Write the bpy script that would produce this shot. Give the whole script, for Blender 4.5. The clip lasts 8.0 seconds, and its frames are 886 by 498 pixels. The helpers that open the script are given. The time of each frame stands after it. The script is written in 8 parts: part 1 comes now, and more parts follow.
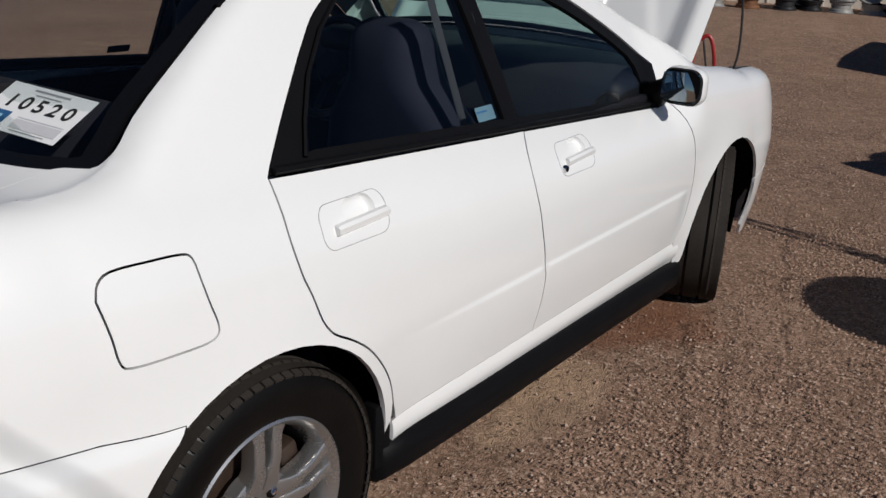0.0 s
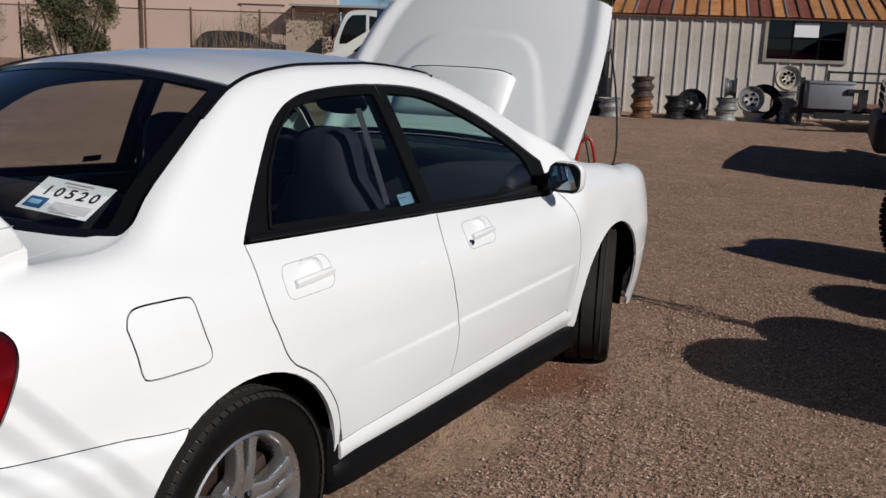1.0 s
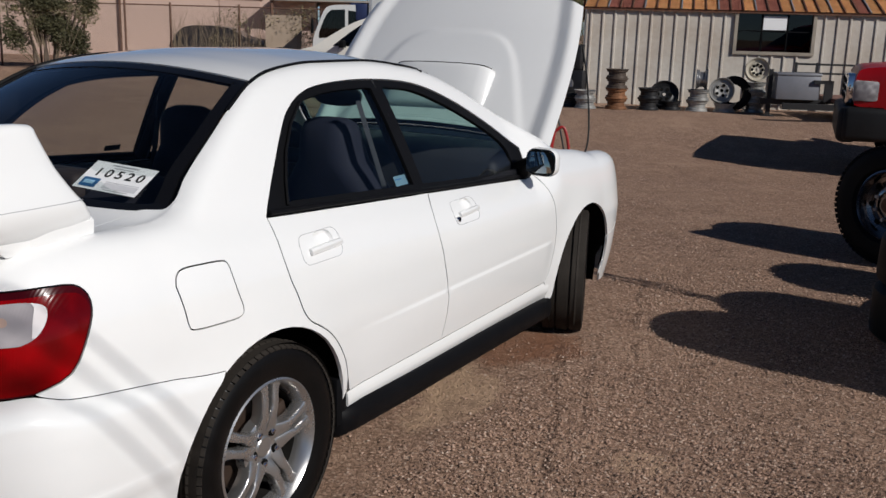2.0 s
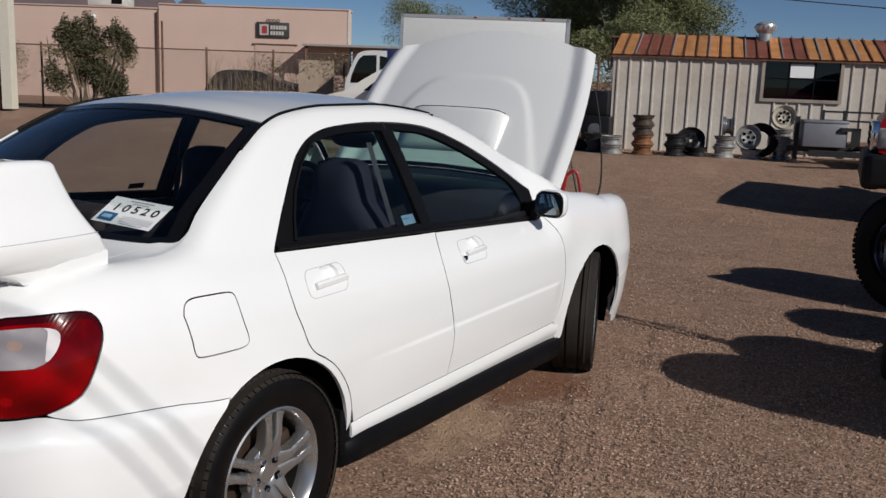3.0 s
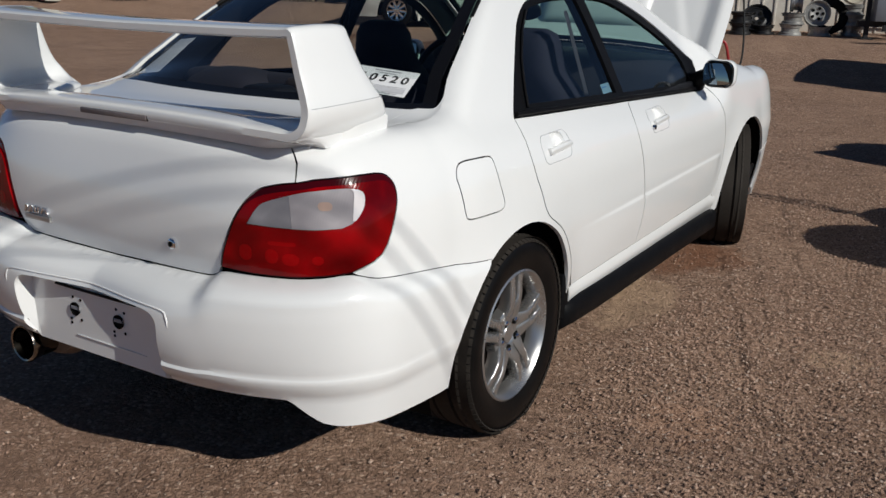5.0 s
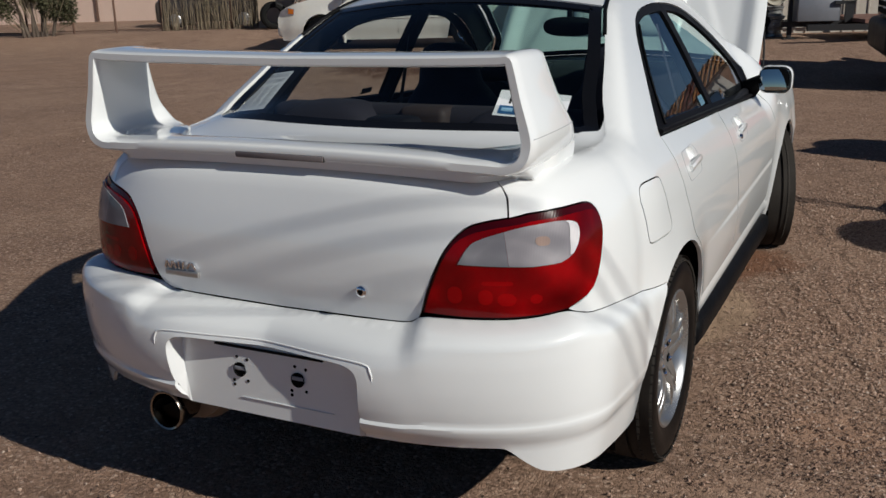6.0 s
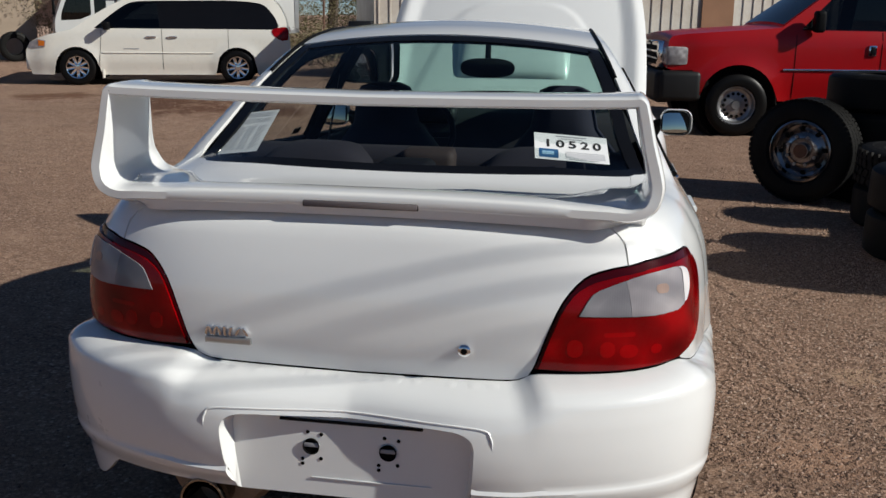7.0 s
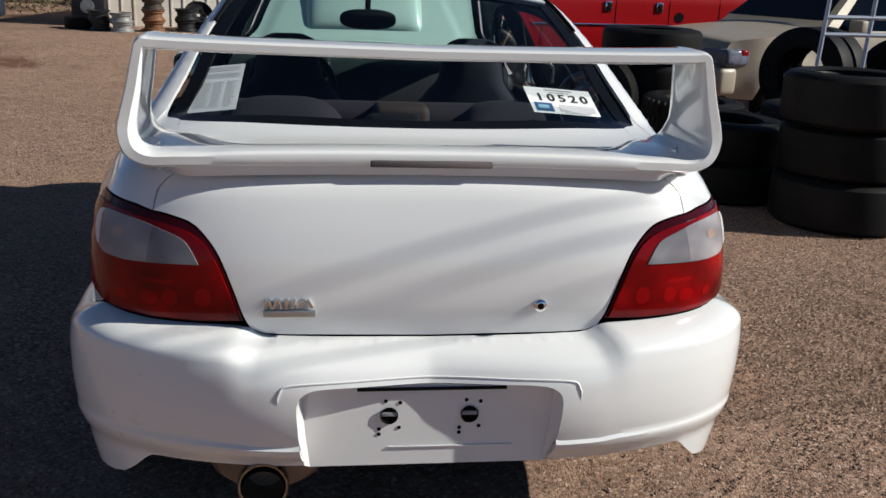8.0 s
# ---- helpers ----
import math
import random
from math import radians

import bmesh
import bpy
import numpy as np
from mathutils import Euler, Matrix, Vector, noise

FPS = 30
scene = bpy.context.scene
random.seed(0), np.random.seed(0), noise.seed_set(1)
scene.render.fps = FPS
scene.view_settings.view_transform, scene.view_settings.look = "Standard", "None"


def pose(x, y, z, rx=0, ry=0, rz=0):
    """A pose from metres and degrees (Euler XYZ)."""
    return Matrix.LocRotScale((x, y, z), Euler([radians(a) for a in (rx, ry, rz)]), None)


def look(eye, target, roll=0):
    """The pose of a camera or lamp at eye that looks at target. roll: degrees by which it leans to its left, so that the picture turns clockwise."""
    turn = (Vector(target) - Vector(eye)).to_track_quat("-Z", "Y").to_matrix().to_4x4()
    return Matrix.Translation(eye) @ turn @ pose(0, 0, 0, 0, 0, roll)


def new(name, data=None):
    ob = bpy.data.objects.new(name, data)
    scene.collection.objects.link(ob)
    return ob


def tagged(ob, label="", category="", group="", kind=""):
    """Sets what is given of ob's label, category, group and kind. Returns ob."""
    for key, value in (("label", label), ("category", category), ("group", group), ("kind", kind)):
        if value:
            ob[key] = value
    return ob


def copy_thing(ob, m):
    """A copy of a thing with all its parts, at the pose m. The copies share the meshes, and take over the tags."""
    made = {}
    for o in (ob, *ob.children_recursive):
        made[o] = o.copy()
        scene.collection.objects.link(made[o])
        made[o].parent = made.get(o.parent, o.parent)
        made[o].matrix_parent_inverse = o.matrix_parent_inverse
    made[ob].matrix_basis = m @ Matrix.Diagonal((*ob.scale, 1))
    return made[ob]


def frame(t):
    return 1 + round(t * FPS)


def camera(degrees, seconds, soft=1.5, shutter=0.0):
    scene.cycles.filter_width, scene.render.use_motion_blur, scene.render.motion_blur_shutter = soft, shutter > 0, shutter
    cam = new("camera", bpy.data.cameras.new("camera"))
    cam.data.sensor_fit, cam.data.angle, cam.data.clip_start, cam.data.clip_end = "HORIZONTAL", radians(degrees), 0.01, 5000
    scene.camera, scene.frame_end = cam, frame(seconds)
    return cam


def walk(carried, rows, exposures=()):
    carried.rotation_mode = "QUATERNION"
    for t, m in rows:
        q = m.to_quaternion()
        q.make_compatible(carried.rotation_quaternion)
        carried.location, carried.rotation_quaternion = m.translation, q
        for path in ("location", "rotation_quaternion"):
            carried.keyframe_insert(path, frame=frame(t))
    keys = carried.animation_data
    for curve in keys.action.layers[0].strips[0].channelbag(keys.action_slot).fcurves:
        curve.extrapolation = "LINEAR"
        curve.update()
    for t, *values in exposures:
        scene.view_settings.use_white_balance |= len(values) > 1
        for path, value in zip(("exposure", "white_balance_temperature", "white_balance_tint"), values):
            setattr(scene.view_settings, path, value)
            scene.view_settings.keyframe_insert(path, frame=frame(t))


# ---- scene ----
cam = camera(50.3, 8.0)
PATH = [
    (0, (1.981, -1.114, 1.448), (0.912, 0.438, 0.777), 2.7),
    (0.5, (2.189, -1.376, 1.45), (1.179, 0.245, 0.859), 0.4),
    (1, (2.302, -1.631, 1.482), (1.331, 0.061, 1.044), 1.9),
    (1.5, (2.374, -1.899, 1.499), (1.448, -0.191, 1.026), 1.5),
    (3, (2.6, -2.055, 1.509), (1.602, -0.36, 1.147), 2.0),
    (3.5, (2.604, -2.094, 1.499), (1.528, -0.447, 1.141), 2.8),
    (4, (2.526, -2.196, 1.489), (1.526, -0.512, 1.083), 2.6),
    (4.5, (2.362, -2.367, 1.46), (1.382, -0.699, 0.952), 0.7),
    (5, (2.082, -2.454, 1.429), (1.071, -0.831, 0.841), 0.8),
    (5.2, (1.935, -2.478, 1.446), (0.929, -0.862, 0.835), 0.2),
    (6.3, (1.146, -2.729, 1.437), (0.452, -0.933, 0.893), -1.8),
    (6.5, (0.964, -2.725, 1.440), (0.410, -0.882, 0.893), -1.2),
    (7, (0.545, -2.797, 1.436), (0.207, -0.885, 0.955), 0.6),
    (7.5, (0.174, -2.860, 1.427), (0.185, -0.937, 0.873), 1.4),
    (8, (-0.245, -2.787, 1.424), (0.018, -0.886, 0.859), 2.3),
]
walk(cam, [(t, look(eye, target, roll)) for t, eye, target, roll in PATH],
     exposures=[(0.0, -0.18, 6450, 10), (1.0, -0.04, 6450, 10), (3.5, -0.07, 6450, 10), (5.0, -0.07, 6450, 7), (6.5, 0.04, 6500, 6), (7.0, 0.25, 6540, 6), (8.0, 0.52, 6560, 6)])

# sun from the car's right and a little from behind, low winter elevation
SUN_TO = Vector((1.60, -0.33, 1.0)).normalized()
world = bpy.data.worlds.new("sky")
scene.world = world
world.use_nodes = True
wn = world.node_tree.nodes
sky = wn.new("ShaderNodeTexSky")
sky.sky_type, sky.sun_disc = "NISHITA", False
sky.sun_elevation = math.asin(SUN_TO.z)
sky.sun_rotation = math.atan2(SUN_TO.x, SUN_TO.y)
sky.altitude, sky.air_density, sky.dust_density, sky.ozone_density = 5000, 1.0, 0.0, 4.0
world.node_tree.links.new(sky.outputs[0], wn["Background"].inputs[0])
wn["Background"].inputs[1].default_value = 0.050
sun = new("sun", bpy.data.lights.new("sun", "SUN"))
sun.data.energy, sun.data.angle, sun.data.color = 4.1, radians(0.53), (1.0, 0.965, 0.915)
sun.matrix_world = look(SUN_TO * 60, (0, 0, 0))

# ---- materials


def shader(name):
    m = bpy.data.materials.new(name)
    m.use_nodes = True
    return m, m.node_tree.nodes, m.node_tree.links, m.node_tree.nodes["Principled BSDF"]


def mat(name, col, rough=0.5, metal=0.0, var=0.12, scale=6.0, fine=80.0, bump=0.0, coat=0.0, spread=0.0, tint=None, spec=0.5):
    """A surface with two scales of colour and roughness variation, and fine relief."""
    m, n, l, b = shader(name)
    geo = n.new("ShaderNodeTexCoord")
    big, small = n.new("ShaderNodeTexNoise"), n.new("ShaderNodeTexNoise")
    big.inputs["Scale"].default_value, small.inputs["Scale"].default_value = scale, fine
    big.inputs["Detail"].default_value = small.inputs["Detail"].default_value = 4
    l.new(geo.outputs["Object"], big.inputs["Vector"])
    l.new(geo.outputs["Object"], small.inputs["Vector"])
    add = n.new("ShaderNodeMath")
    add.operation = "MULTIPLY_ADD"
    add.inputs[1].default_value = 0.4
    l.new(small.outputs[0], add.inputs[0])
    l.new(big.outputs[0], add.inputs[2])
    ramp = n.new("ShaderNodeMapRange")
    ramp.inputs["From Min"].default_value, ramp.inputs["From Max"].default_value = 0.4, 1.0
    l.new(add.outputs[0], ramp.inputs["Value"])
    mix = n.new("ShaderNodeMix")
    mix.data_type = "RGBA"
    dark = tint or [c * (1 - 2 * var) for c in col]
    mix.inputs[6].default_value, mix.inputs[7].default_value = (*dark, 1), (*col, 1)
    l.new(ramp.outputs[0], mix.inputs[0])
    last = mix.outputs[2]
    if spread:
        info, hsv = n.new("ShaderNodeObjectInfo"), n.new("ShaderNodeHueSaturation")
        rng = n.new("ShaderNodeMapRange")
        rng.inputs["To Min"].default_value, rng.inputs["To Max"].default_value = 1 - spread, 1 + spread
        l.new(info.outputs["Random"], rng.inputs["Value"])
        l.new(rng.outputs[0], hsv.inputs["Value"])
        l.new(last, hsv.inputs["Color"])
        last = hsv.outputs[0]
    l.new(last, b.inputs["Base Color"])
    rr = n.new("ShaderNodeMapRange")
    rr.inputs["To Min"].default_value, rr.inputs["To Max"].default_value = min(1, rough * 1.15), rough * 0.85
    l.new(add.outputs[0], rr.inputs["Value"])
    l.new(rr.outputs[0], b.inputs["Roughness"])
    b.inputs["Metallic"].default_value = metal
    b.inputs["Coat Weight"].default_value, b.inputs["Coat Roughness"].default_value = coat, 0.04
    b.inputs["Specular IOR Level"].default_value = spec
    if bump:
        bp = n.new("ShaderNodeBump")
        bp.inputs["Strength"].default_value, bp.inputs["Distance"].default_value = 1.0, bump
        l.new(small.outputs[0], bp.inputs["Height"])
        l.new(bp.outputs[0], b.inputs["Normal"])
    return m


def glass(name, tint, gloss=1.0):
    """A thin pane: tinted passage, mirror gloss that grows with the angle."""
    m, n, l, b = shader(name)
    n.remove(b)
    tr, gl, mx, lw = n.new("ShaderNodeBsdfTransparent"), n.new("ShaderNodeBsdfGlossy"), n.new("ShaderNodeMixShader"), n.new("ShaderNodeLayerWeight")
    tr.inputs[0].default_value = (*tint, 1)
    gl.inputs[0].default_value, gl.inputs[1].default_value = (gloss, gloss, gloss, 1), 0.01
    lw.inputs[0].default_value = 0.5
    pw, ma = n.new("ShaderNodeMath"), n.new("ShaderNodeMath")
    pw.operation, ma.operation = "POWER", "MULTIPLY_ADD"
    pw.inputs[1].default_value, ma.inputs[1].default_value, ma.inputs[2].default_value = 5.0, 0.9, 0.034
    l.new(lw.outputs["Facing"], pw.inputs[0])
    l.new(pw.outputs[0], ma.inputs[0])
    l.new(ma.outputs[0], mx.inputs[0])
    l.new(tr.outputs[0], mx.inputs[1])
    l.new(gl.outputs[0], mx.inputs[2])
    l.new(mx.outputs[0], n["Material Output"].inputs[0])
    return m


def lens(name, col, rough=0.12, deep=None):
    m, n, l, b = shader(name)
    tc = n.new("ShaderNodeTexCoord")
    cells, mix = n.new("ShaderNodeTexVoronoi"), n.new("ShaderNodeMix")
    cells.feature = "SMOOTH_F1"
    cells.distance = "CHEBYCHEV"
    cells.inputs["Scale"].default_value, cells.inputs["Smoothness"].default_value = 13, 0.9
    mix.data_type = "RGBA"
    mix.inputs[6].default_value, mix.inputs[7].default_value = (*(deep or col), 1), (*col, 1)
    rng_ = n.new("ShaderNodeMapRange")
    rng_.inputs["From Min"].default_value, rng_.inputs["From Max"].default_value = 0.62, 0.12
    l.new(tc.outputs["Object"], cells.inputs["Vector"])
    l.new(cells.outputs[0], rng_.inputs["Value"])
    l.new(rng_.outputs[0], mix.inputs[0])
    l.new(mix.outputs[2], b.inputs["Base Color"])
    b.inputs["Roughness"].default_value = rough
    b.inputs["Coat Weight"].default_value, b.inputs["Coat Roughness"].default_value = 0.3, 0.04
    b.inputs["Specular IOR Level"].default_value = 0.06
    wave, bp = n.new("ShaderNodeTexWave"), n.new("ShaderNodeBump")
    wave.wave_type, wave.bands_direction = "BANDS", "X"
    wave.inputs["Scale"].default_value = 60
    l.new(tc.outputs["Object"], wave.inputs["Vector"])
    l.new(wave.outputs["Fac"], bp.inputs["Height"])
    bp.inputs["Strength"].default_value, bp.inputs["Distance"].default_value = 0.12, 0.001
    l.new(bp.outputs[0], b.inputs["Normal"])
    return m


PAINT = mat("white_paint", (0.80, 0.80, 0.79), 0.32, var=0.012, scale=2, fine=30, coat=1.0)
PAINT_DOOR = mat("white_trim", (0.78, 0.78, 0.77), 0.4, var=0.02)
BLACK = mat("black_plastic", (0.006, 0.006, 0.007), 0.55, var=0.2, fine=300, bump=0.0003, spec=0.08)
GLOSSBLACK = mat("black_gloss", (0.006, 0.006, 0.007), 0.12, var=0.1, spec=0.3)
DARK = mat("underside_black", (0.006, 0.0055, 0.005), 0.9, var=0.3, spec=0.1)
RUBBER = mat("tyre_rubber", (0.006, 0.0055, 0.0055), 0.42, var=0.25, scale=9, fine=120, bump=0.0004, spec=0.16)
OLD_RUBBER = mat("weathered_tyre_rubber", (0.011, 0.0105, 0.010), 0.6, var=0.3, scale=5, fine=90, bump=0.001, spread=0.25, spec=0.12)
ALLOY = mat("silver_alloy", (0.50, 0.49, 0.48), 0.30, 0.85, var=0.06, fine=200)
TREAD = mat("dusty_tread_rubber", (0.040, 0.034, 0.029), 0.8, var=0.25, scale=7, fine=90, bump=0.0006, spec=0.15)
STEEL = mat("grey_steel", (0.42, 0.42, 0.43), 0.42, 0.8, var=0.25, scale=8, spread=0.3)
CHROME = mat("chrome", (0.82, 0.82, 0.84), 0.08, 1.0, var=0.04)
RUST = mat("rusty_iron", (0.20, 0.085, 0.04), 0.8, 0.1, var=0.3, scale=14, fine=160, bump=0.002, tint=(0.07, 0.035, 0.025))
BARREL = mat("dark_barrel_alloy", (0.022, 0.020, 0.018), 0.6, 0.2, var=0.3, scale=14)
DISC = mat("brake_disc_rust", (0.05, 0.03, 0.02), 0.6, 0.3, var=0.25, scale=20)
SEAT = mat("navy_seat_cloth", (0.005, 0.0075, 0.024), 0.9, var=0.25, fine=400, bump=0.0008)
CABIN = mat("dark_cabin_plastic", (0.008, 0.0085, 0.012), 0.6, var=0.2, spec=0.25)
BELT = mat("grey_belt", (0.10, 0.105, 0.12), 0.6, var=0.1)
PAPER = mat("white_paper", (0.80, 0.80, 0.80), 0.7, var=0.015)
INK = mat("black_ink", (0.02, 0.02, 0.02), 0.6, var=0.05)
GREYINK = mat("grey_ink", (0.32, 0.32, 0.34), 0.7, var=0.05)
PALEINK = mat("pale_ink", (0.62, 0.62, 0.64), 0.7, var=0.1)
BLUEINK = mat("blue_ink", (0.03, 0.13, 0.30), 0.6, var=0.3)
TINT = glass("tinted_glass", (0.86, 0.89, 0.885))
PANE = glass("pane_glass", (0.52, 0.77, 0.70))
DARKPANE = glass("dark_window_glass", (0.10, 0.11, 0.12))
RED_LENS = lens("red_lens", (0.25, 0.0006, 0.0022), 0.16, (0.085, 0.0003, 0.0010))
HIGHLIGHT_LENS = lens("red_highlight_lens", (0.33, 0.0012, 0.003), 0.16, (0.19, 0.0006, 0.0015))
CLEAR_LENS = lens("clear_lens", (0.36, 0.335, 0.345), 0.2, (0.20, 0.185, 0.20))
GREY_LENS = lens("grey_lens", (0.26, 0.25, 0.265), 0.2, (0.13, 0.125, 0.14))
BULB_LENS = lens("bulb_lens", (0.50, 0.34, 0.27), 0.3, (0.27, 0.21, 0.19))
BRIGHT_LENS = lens("bright_lens", (0.85, 0.83, 0.83), 0.15, (0.6, 0.56, 0.56))
MAROON_BEZEL = lens("maroon_bezel", (0.045, 0.001, 0.003), 0.2)
AMBER_LENS = lens("amber_lens", (0.6, 0.16, 0.02))
MIRROR = mat("mirror_glass", (0.44, 0.48, 0.47), 0.01, 1.0, var=0.0)

# ---- building helpers


def solid(name, verts, faces, material, parent=None, label="", smooth=True, sharp=38):
    me = bpy.data.meshes.new(name)
    me.from_pydata([tuple(v) for v in verts], [], [tuple(f) for f in faces])
    me.materials.append(material)
    if smooth:
        me.polygons.foreach_set("use_smooth", [True] * len(me.polygons))
        me.set_sharp_from_angle(angle=radians(sharp))
    ob = new(name, me)
    ob.parent = parent
    return tagged(ob, label)


def part(name, bm, material, parent=None, label="", smooth=True, sharp=38):
    """A bmesh as one mesh object under a thing or under a part."""
    me = bpy.data.meshes.new(name)
    bmesh.ops.recalc_face_normals(bm, faces=bm.faces)
    bm.to_mesh(me)
    bm.free()
    me.materials.append(material)
    if smooth:
        me.polygons.foreach_set("use_smooth", [True] * len(me.polygons))
        me.set_sharp_from_angle(angle=radians(sharp))
    ob = new(name, me)
    ob.parent = parent
    return tagged(ob, label)


def thing(name, label, category, group="", place=None):
    ob = tagged(new(name), label, category, group)
    ob.empty_display_size = 0.1
    if place is not None:
        ob.matrix_world = place
    return ob


def box(bm, x0, x1, y0, y1, z0, z1, bevel=0.0, seg=2, m=None):
    made = bmesh.ops.create_cube(bm, size=1.0)["verts"]
    for v in made:
        v.co = Vector(((x0 + x1) / 2 + v.co.x * (x1 - x0), (y0 + y1) / 2 + v.co.y * (y1 - y0), (z0 + z1) / 2 + v.co.z * (z1 - z0)))
    if bevel:
        edges = {e for v in made for e in v.link_edges}
        out = bmesh.ops.bevel(bm, geom=list(edges), offset=bevel, segments=seg, affect="EDGES", profile=0.5)
        made = list({v for f in out["faces"] for v in f.verts} | {v for v in made if v.is_valid})
    if m is not None:
        bmesh.ops.transform(bm, matrix=m, verts=made)
    return made


def boxed(name, x0, x1, y0, y1, z0, z1, material, parent=None, bevel=0.0, m=None, label="", seg=2):
    bm = bmesh.new()
    box(bm, x0, x1, y0, y1, z0, z1, bevel, seg, m)
    return part(name, bm, material, parent, label)


def lathe(rows, n=48, axis="z", m=None, close=False):
    """A turned body: rows of (radius, height along the axis)."""
    bm = bmesh.new()
    rings = []
    for r, h in rows:
        ring = []
        for k in range(n):
            a = 2 * math.pi * k / n
            c, s = r * math.cos(a), r * math.sin(a)
            ring.append(bm.verts.new((c, s, h) if axis == "z" else (h, c, s) if axis == "x" else (s, h, c)))
        rings.append(ring)
    pairs = list(zip(rings, rings[1:]))
    if close:
        pairs.append((rings[-1], rings[0]))
    for a, b in pairs:
        for k in range(n):
            bm.faces.new((a[k], a[(k + 1) % n], b[(k + 1) % n], b[k]))
    if not close:
        for ring, (r, _) in ((rings[0], rows[0]), (rings[-1], rows[-1])):
            if r < 0.02:
                bm.faces.new(ring)
    if m is not None:
        bmesh.ops.transform(bm, matrix=m, verts=bm.verts)
    return bm


def tube(points, radius, n=8, bm=None, caps=True):
    """A round bar along points; radius may be a list."""
    bm = bm or bmesh.new()
    pts = [Vector(p) for p in points]
    rings = []
    side = None
    for k, p in enumerate(pts):
        d = (pts[min(k + 1, len(pts) - 1)] - pts[max(k - 1, 0)]).normalized()
        if side is None:
            side = d.orthogonal().normalized()
        side = (side - d * side.dot(d)).normalized()
        up = d.cross(side)
        r = radius[k] if isinstance(radius, (list, tuple)) else radius
        rings.append([bm.verts.new(p + r * (math.cos(2 * math.pi * j / n) * side + math.sin(2 * math.pi * j / n) * up)) for j in range(n)])
    for a, b in zip(rings, rings[1:]):
        for k in range(n):
            bm.faces.new((a[k], a[(k + 1) % n], b[(k + 1) % n], b[k]))
    if caps:
        bm.faces.new(rings[0])
        bm.faces.new(rings[-1])
    return bm


def curve(pts, n=8):
    """Catmull-Rom points through pts, in any dimension."""
    p = [np.array(q, float) for q in pts]
    p = [2 * p[0] - p[1]] + p + [2 * p[-1] - p[-2]]
    out = []
    for a, b, c, d in zip(p, p[1:], p[2:], p[3:]):
        for k in range(n):
            t = k / n
            out.append(tuple(0.5 * (2 * b + (c - a) * t + (2 * a - 5 * b + 4 * c - d) * t * t + (3 * b - a - 3 * c + d) * t**3)))
    out.append(tuple(p[-2]))
    return out


def table(xs, ys):
    """A smooth monotone function through knots, as a quick lookup."""
    xs, ys = np.array(xs, float), np.array(ys, float)
    h, d = np.diff(xs), np.diff(ys) / np.diff(xs)
    m = np.zeros(len(xs))
    m[0], m[-1] = d[0], d[-1]
    for k in range(1, len(xs) - 1):
        if d[k - 1] * d[k] > 0:
            w1, w2 = 2 * h[k] + h[k - 1], h[k] + 2 * h[k - 1]
            m[k] = (w1 + w2) / (w1 / d[k - 1] + w2 / d[k])
    gx = np.linspace(xs[0], xs[-1], 600)
    k = np.clip(np.searchsorted(xs, gx) - 1, 0, len(xs) - 2)
    t = (gx - xs[k]) / h[k]
    gy = ys[k] * (1 + 2 * t) * (1 - t) ** 2 + m[k] * h[k] * t * (1 - t) ** 2 + ys[k + 1] * t * t * (3 - 2 * t) + m[k + 1] * h[k] * t * t * (t - 1)
    step = (xs[-1] - xs[0]) / 599
    lst = gy.tolist()

    def f(v):
        u = (v - xs[0]) / step
        if u <= 0:
            return lst[0] + u * step * m[0]
        if u >= 599:
            return lst[-1]
        i = int(u)
        return lst[i] + (lst[i + 1] - lst[i]) * (u - i)

    return f


def ease(a, b, v):
    t = min(1.0, max(0.0, (v - a) / (b - a)))
    return t * t * (3 - 2 * t)


def dense(poly, step):
    out = []
    for (a, b), (c, d) in zip(poly, poly[1:] + poly[:1]):
        n = max(1, int(math.hypot(c - a, d - b) / step))
        out += [(a + (c - a) * k / n, b + (d - b) * k / n) for k in range(n)]
    return out


def area(poly):
    return sum(a * d - c * b for (a, b), (c, d) in zip(poly, poly[1:] + poly[:1])) / 2


def inset(poly, g):
    """The polygon with its outline moved inwards by g."""
    sign = 1 if area(poly) > 0 else -1
    out = []
    for k in range(len(poly)):
        p, q, r = poly[k - 1], poly[k], poly[(k + 1) % len(poly)]
        n = Vector((0, 0))
        for a, b in ((p, q), (q, r)):
            e = Vector((b[0] - a[0], b[1] - a[1]))
            if e.length > 1e-9:
                e.normalize()
                n += Vector((-e.y, e.x))
        if n.length > 1e-6:
            n.normalize()
        out.append((q[0] + sign * g * n.x, q[1] + sign * g * n.y))
    return out


def inside_many(poly, pts):
    x, y = pts[:, 0], pts[:, 1]
    hit = np.zeros(len(pts), bool)
    for (a, b), (c, d) in zip(poly, poly[1:] + poly[:1]):
        if b != d:
            hit ^= ((b > y) != (d > y)) & (x < (c - a) * (y - b) / (d - b) + a)
    return hit


from mathutils.geometry import delaunay_2d_cdt


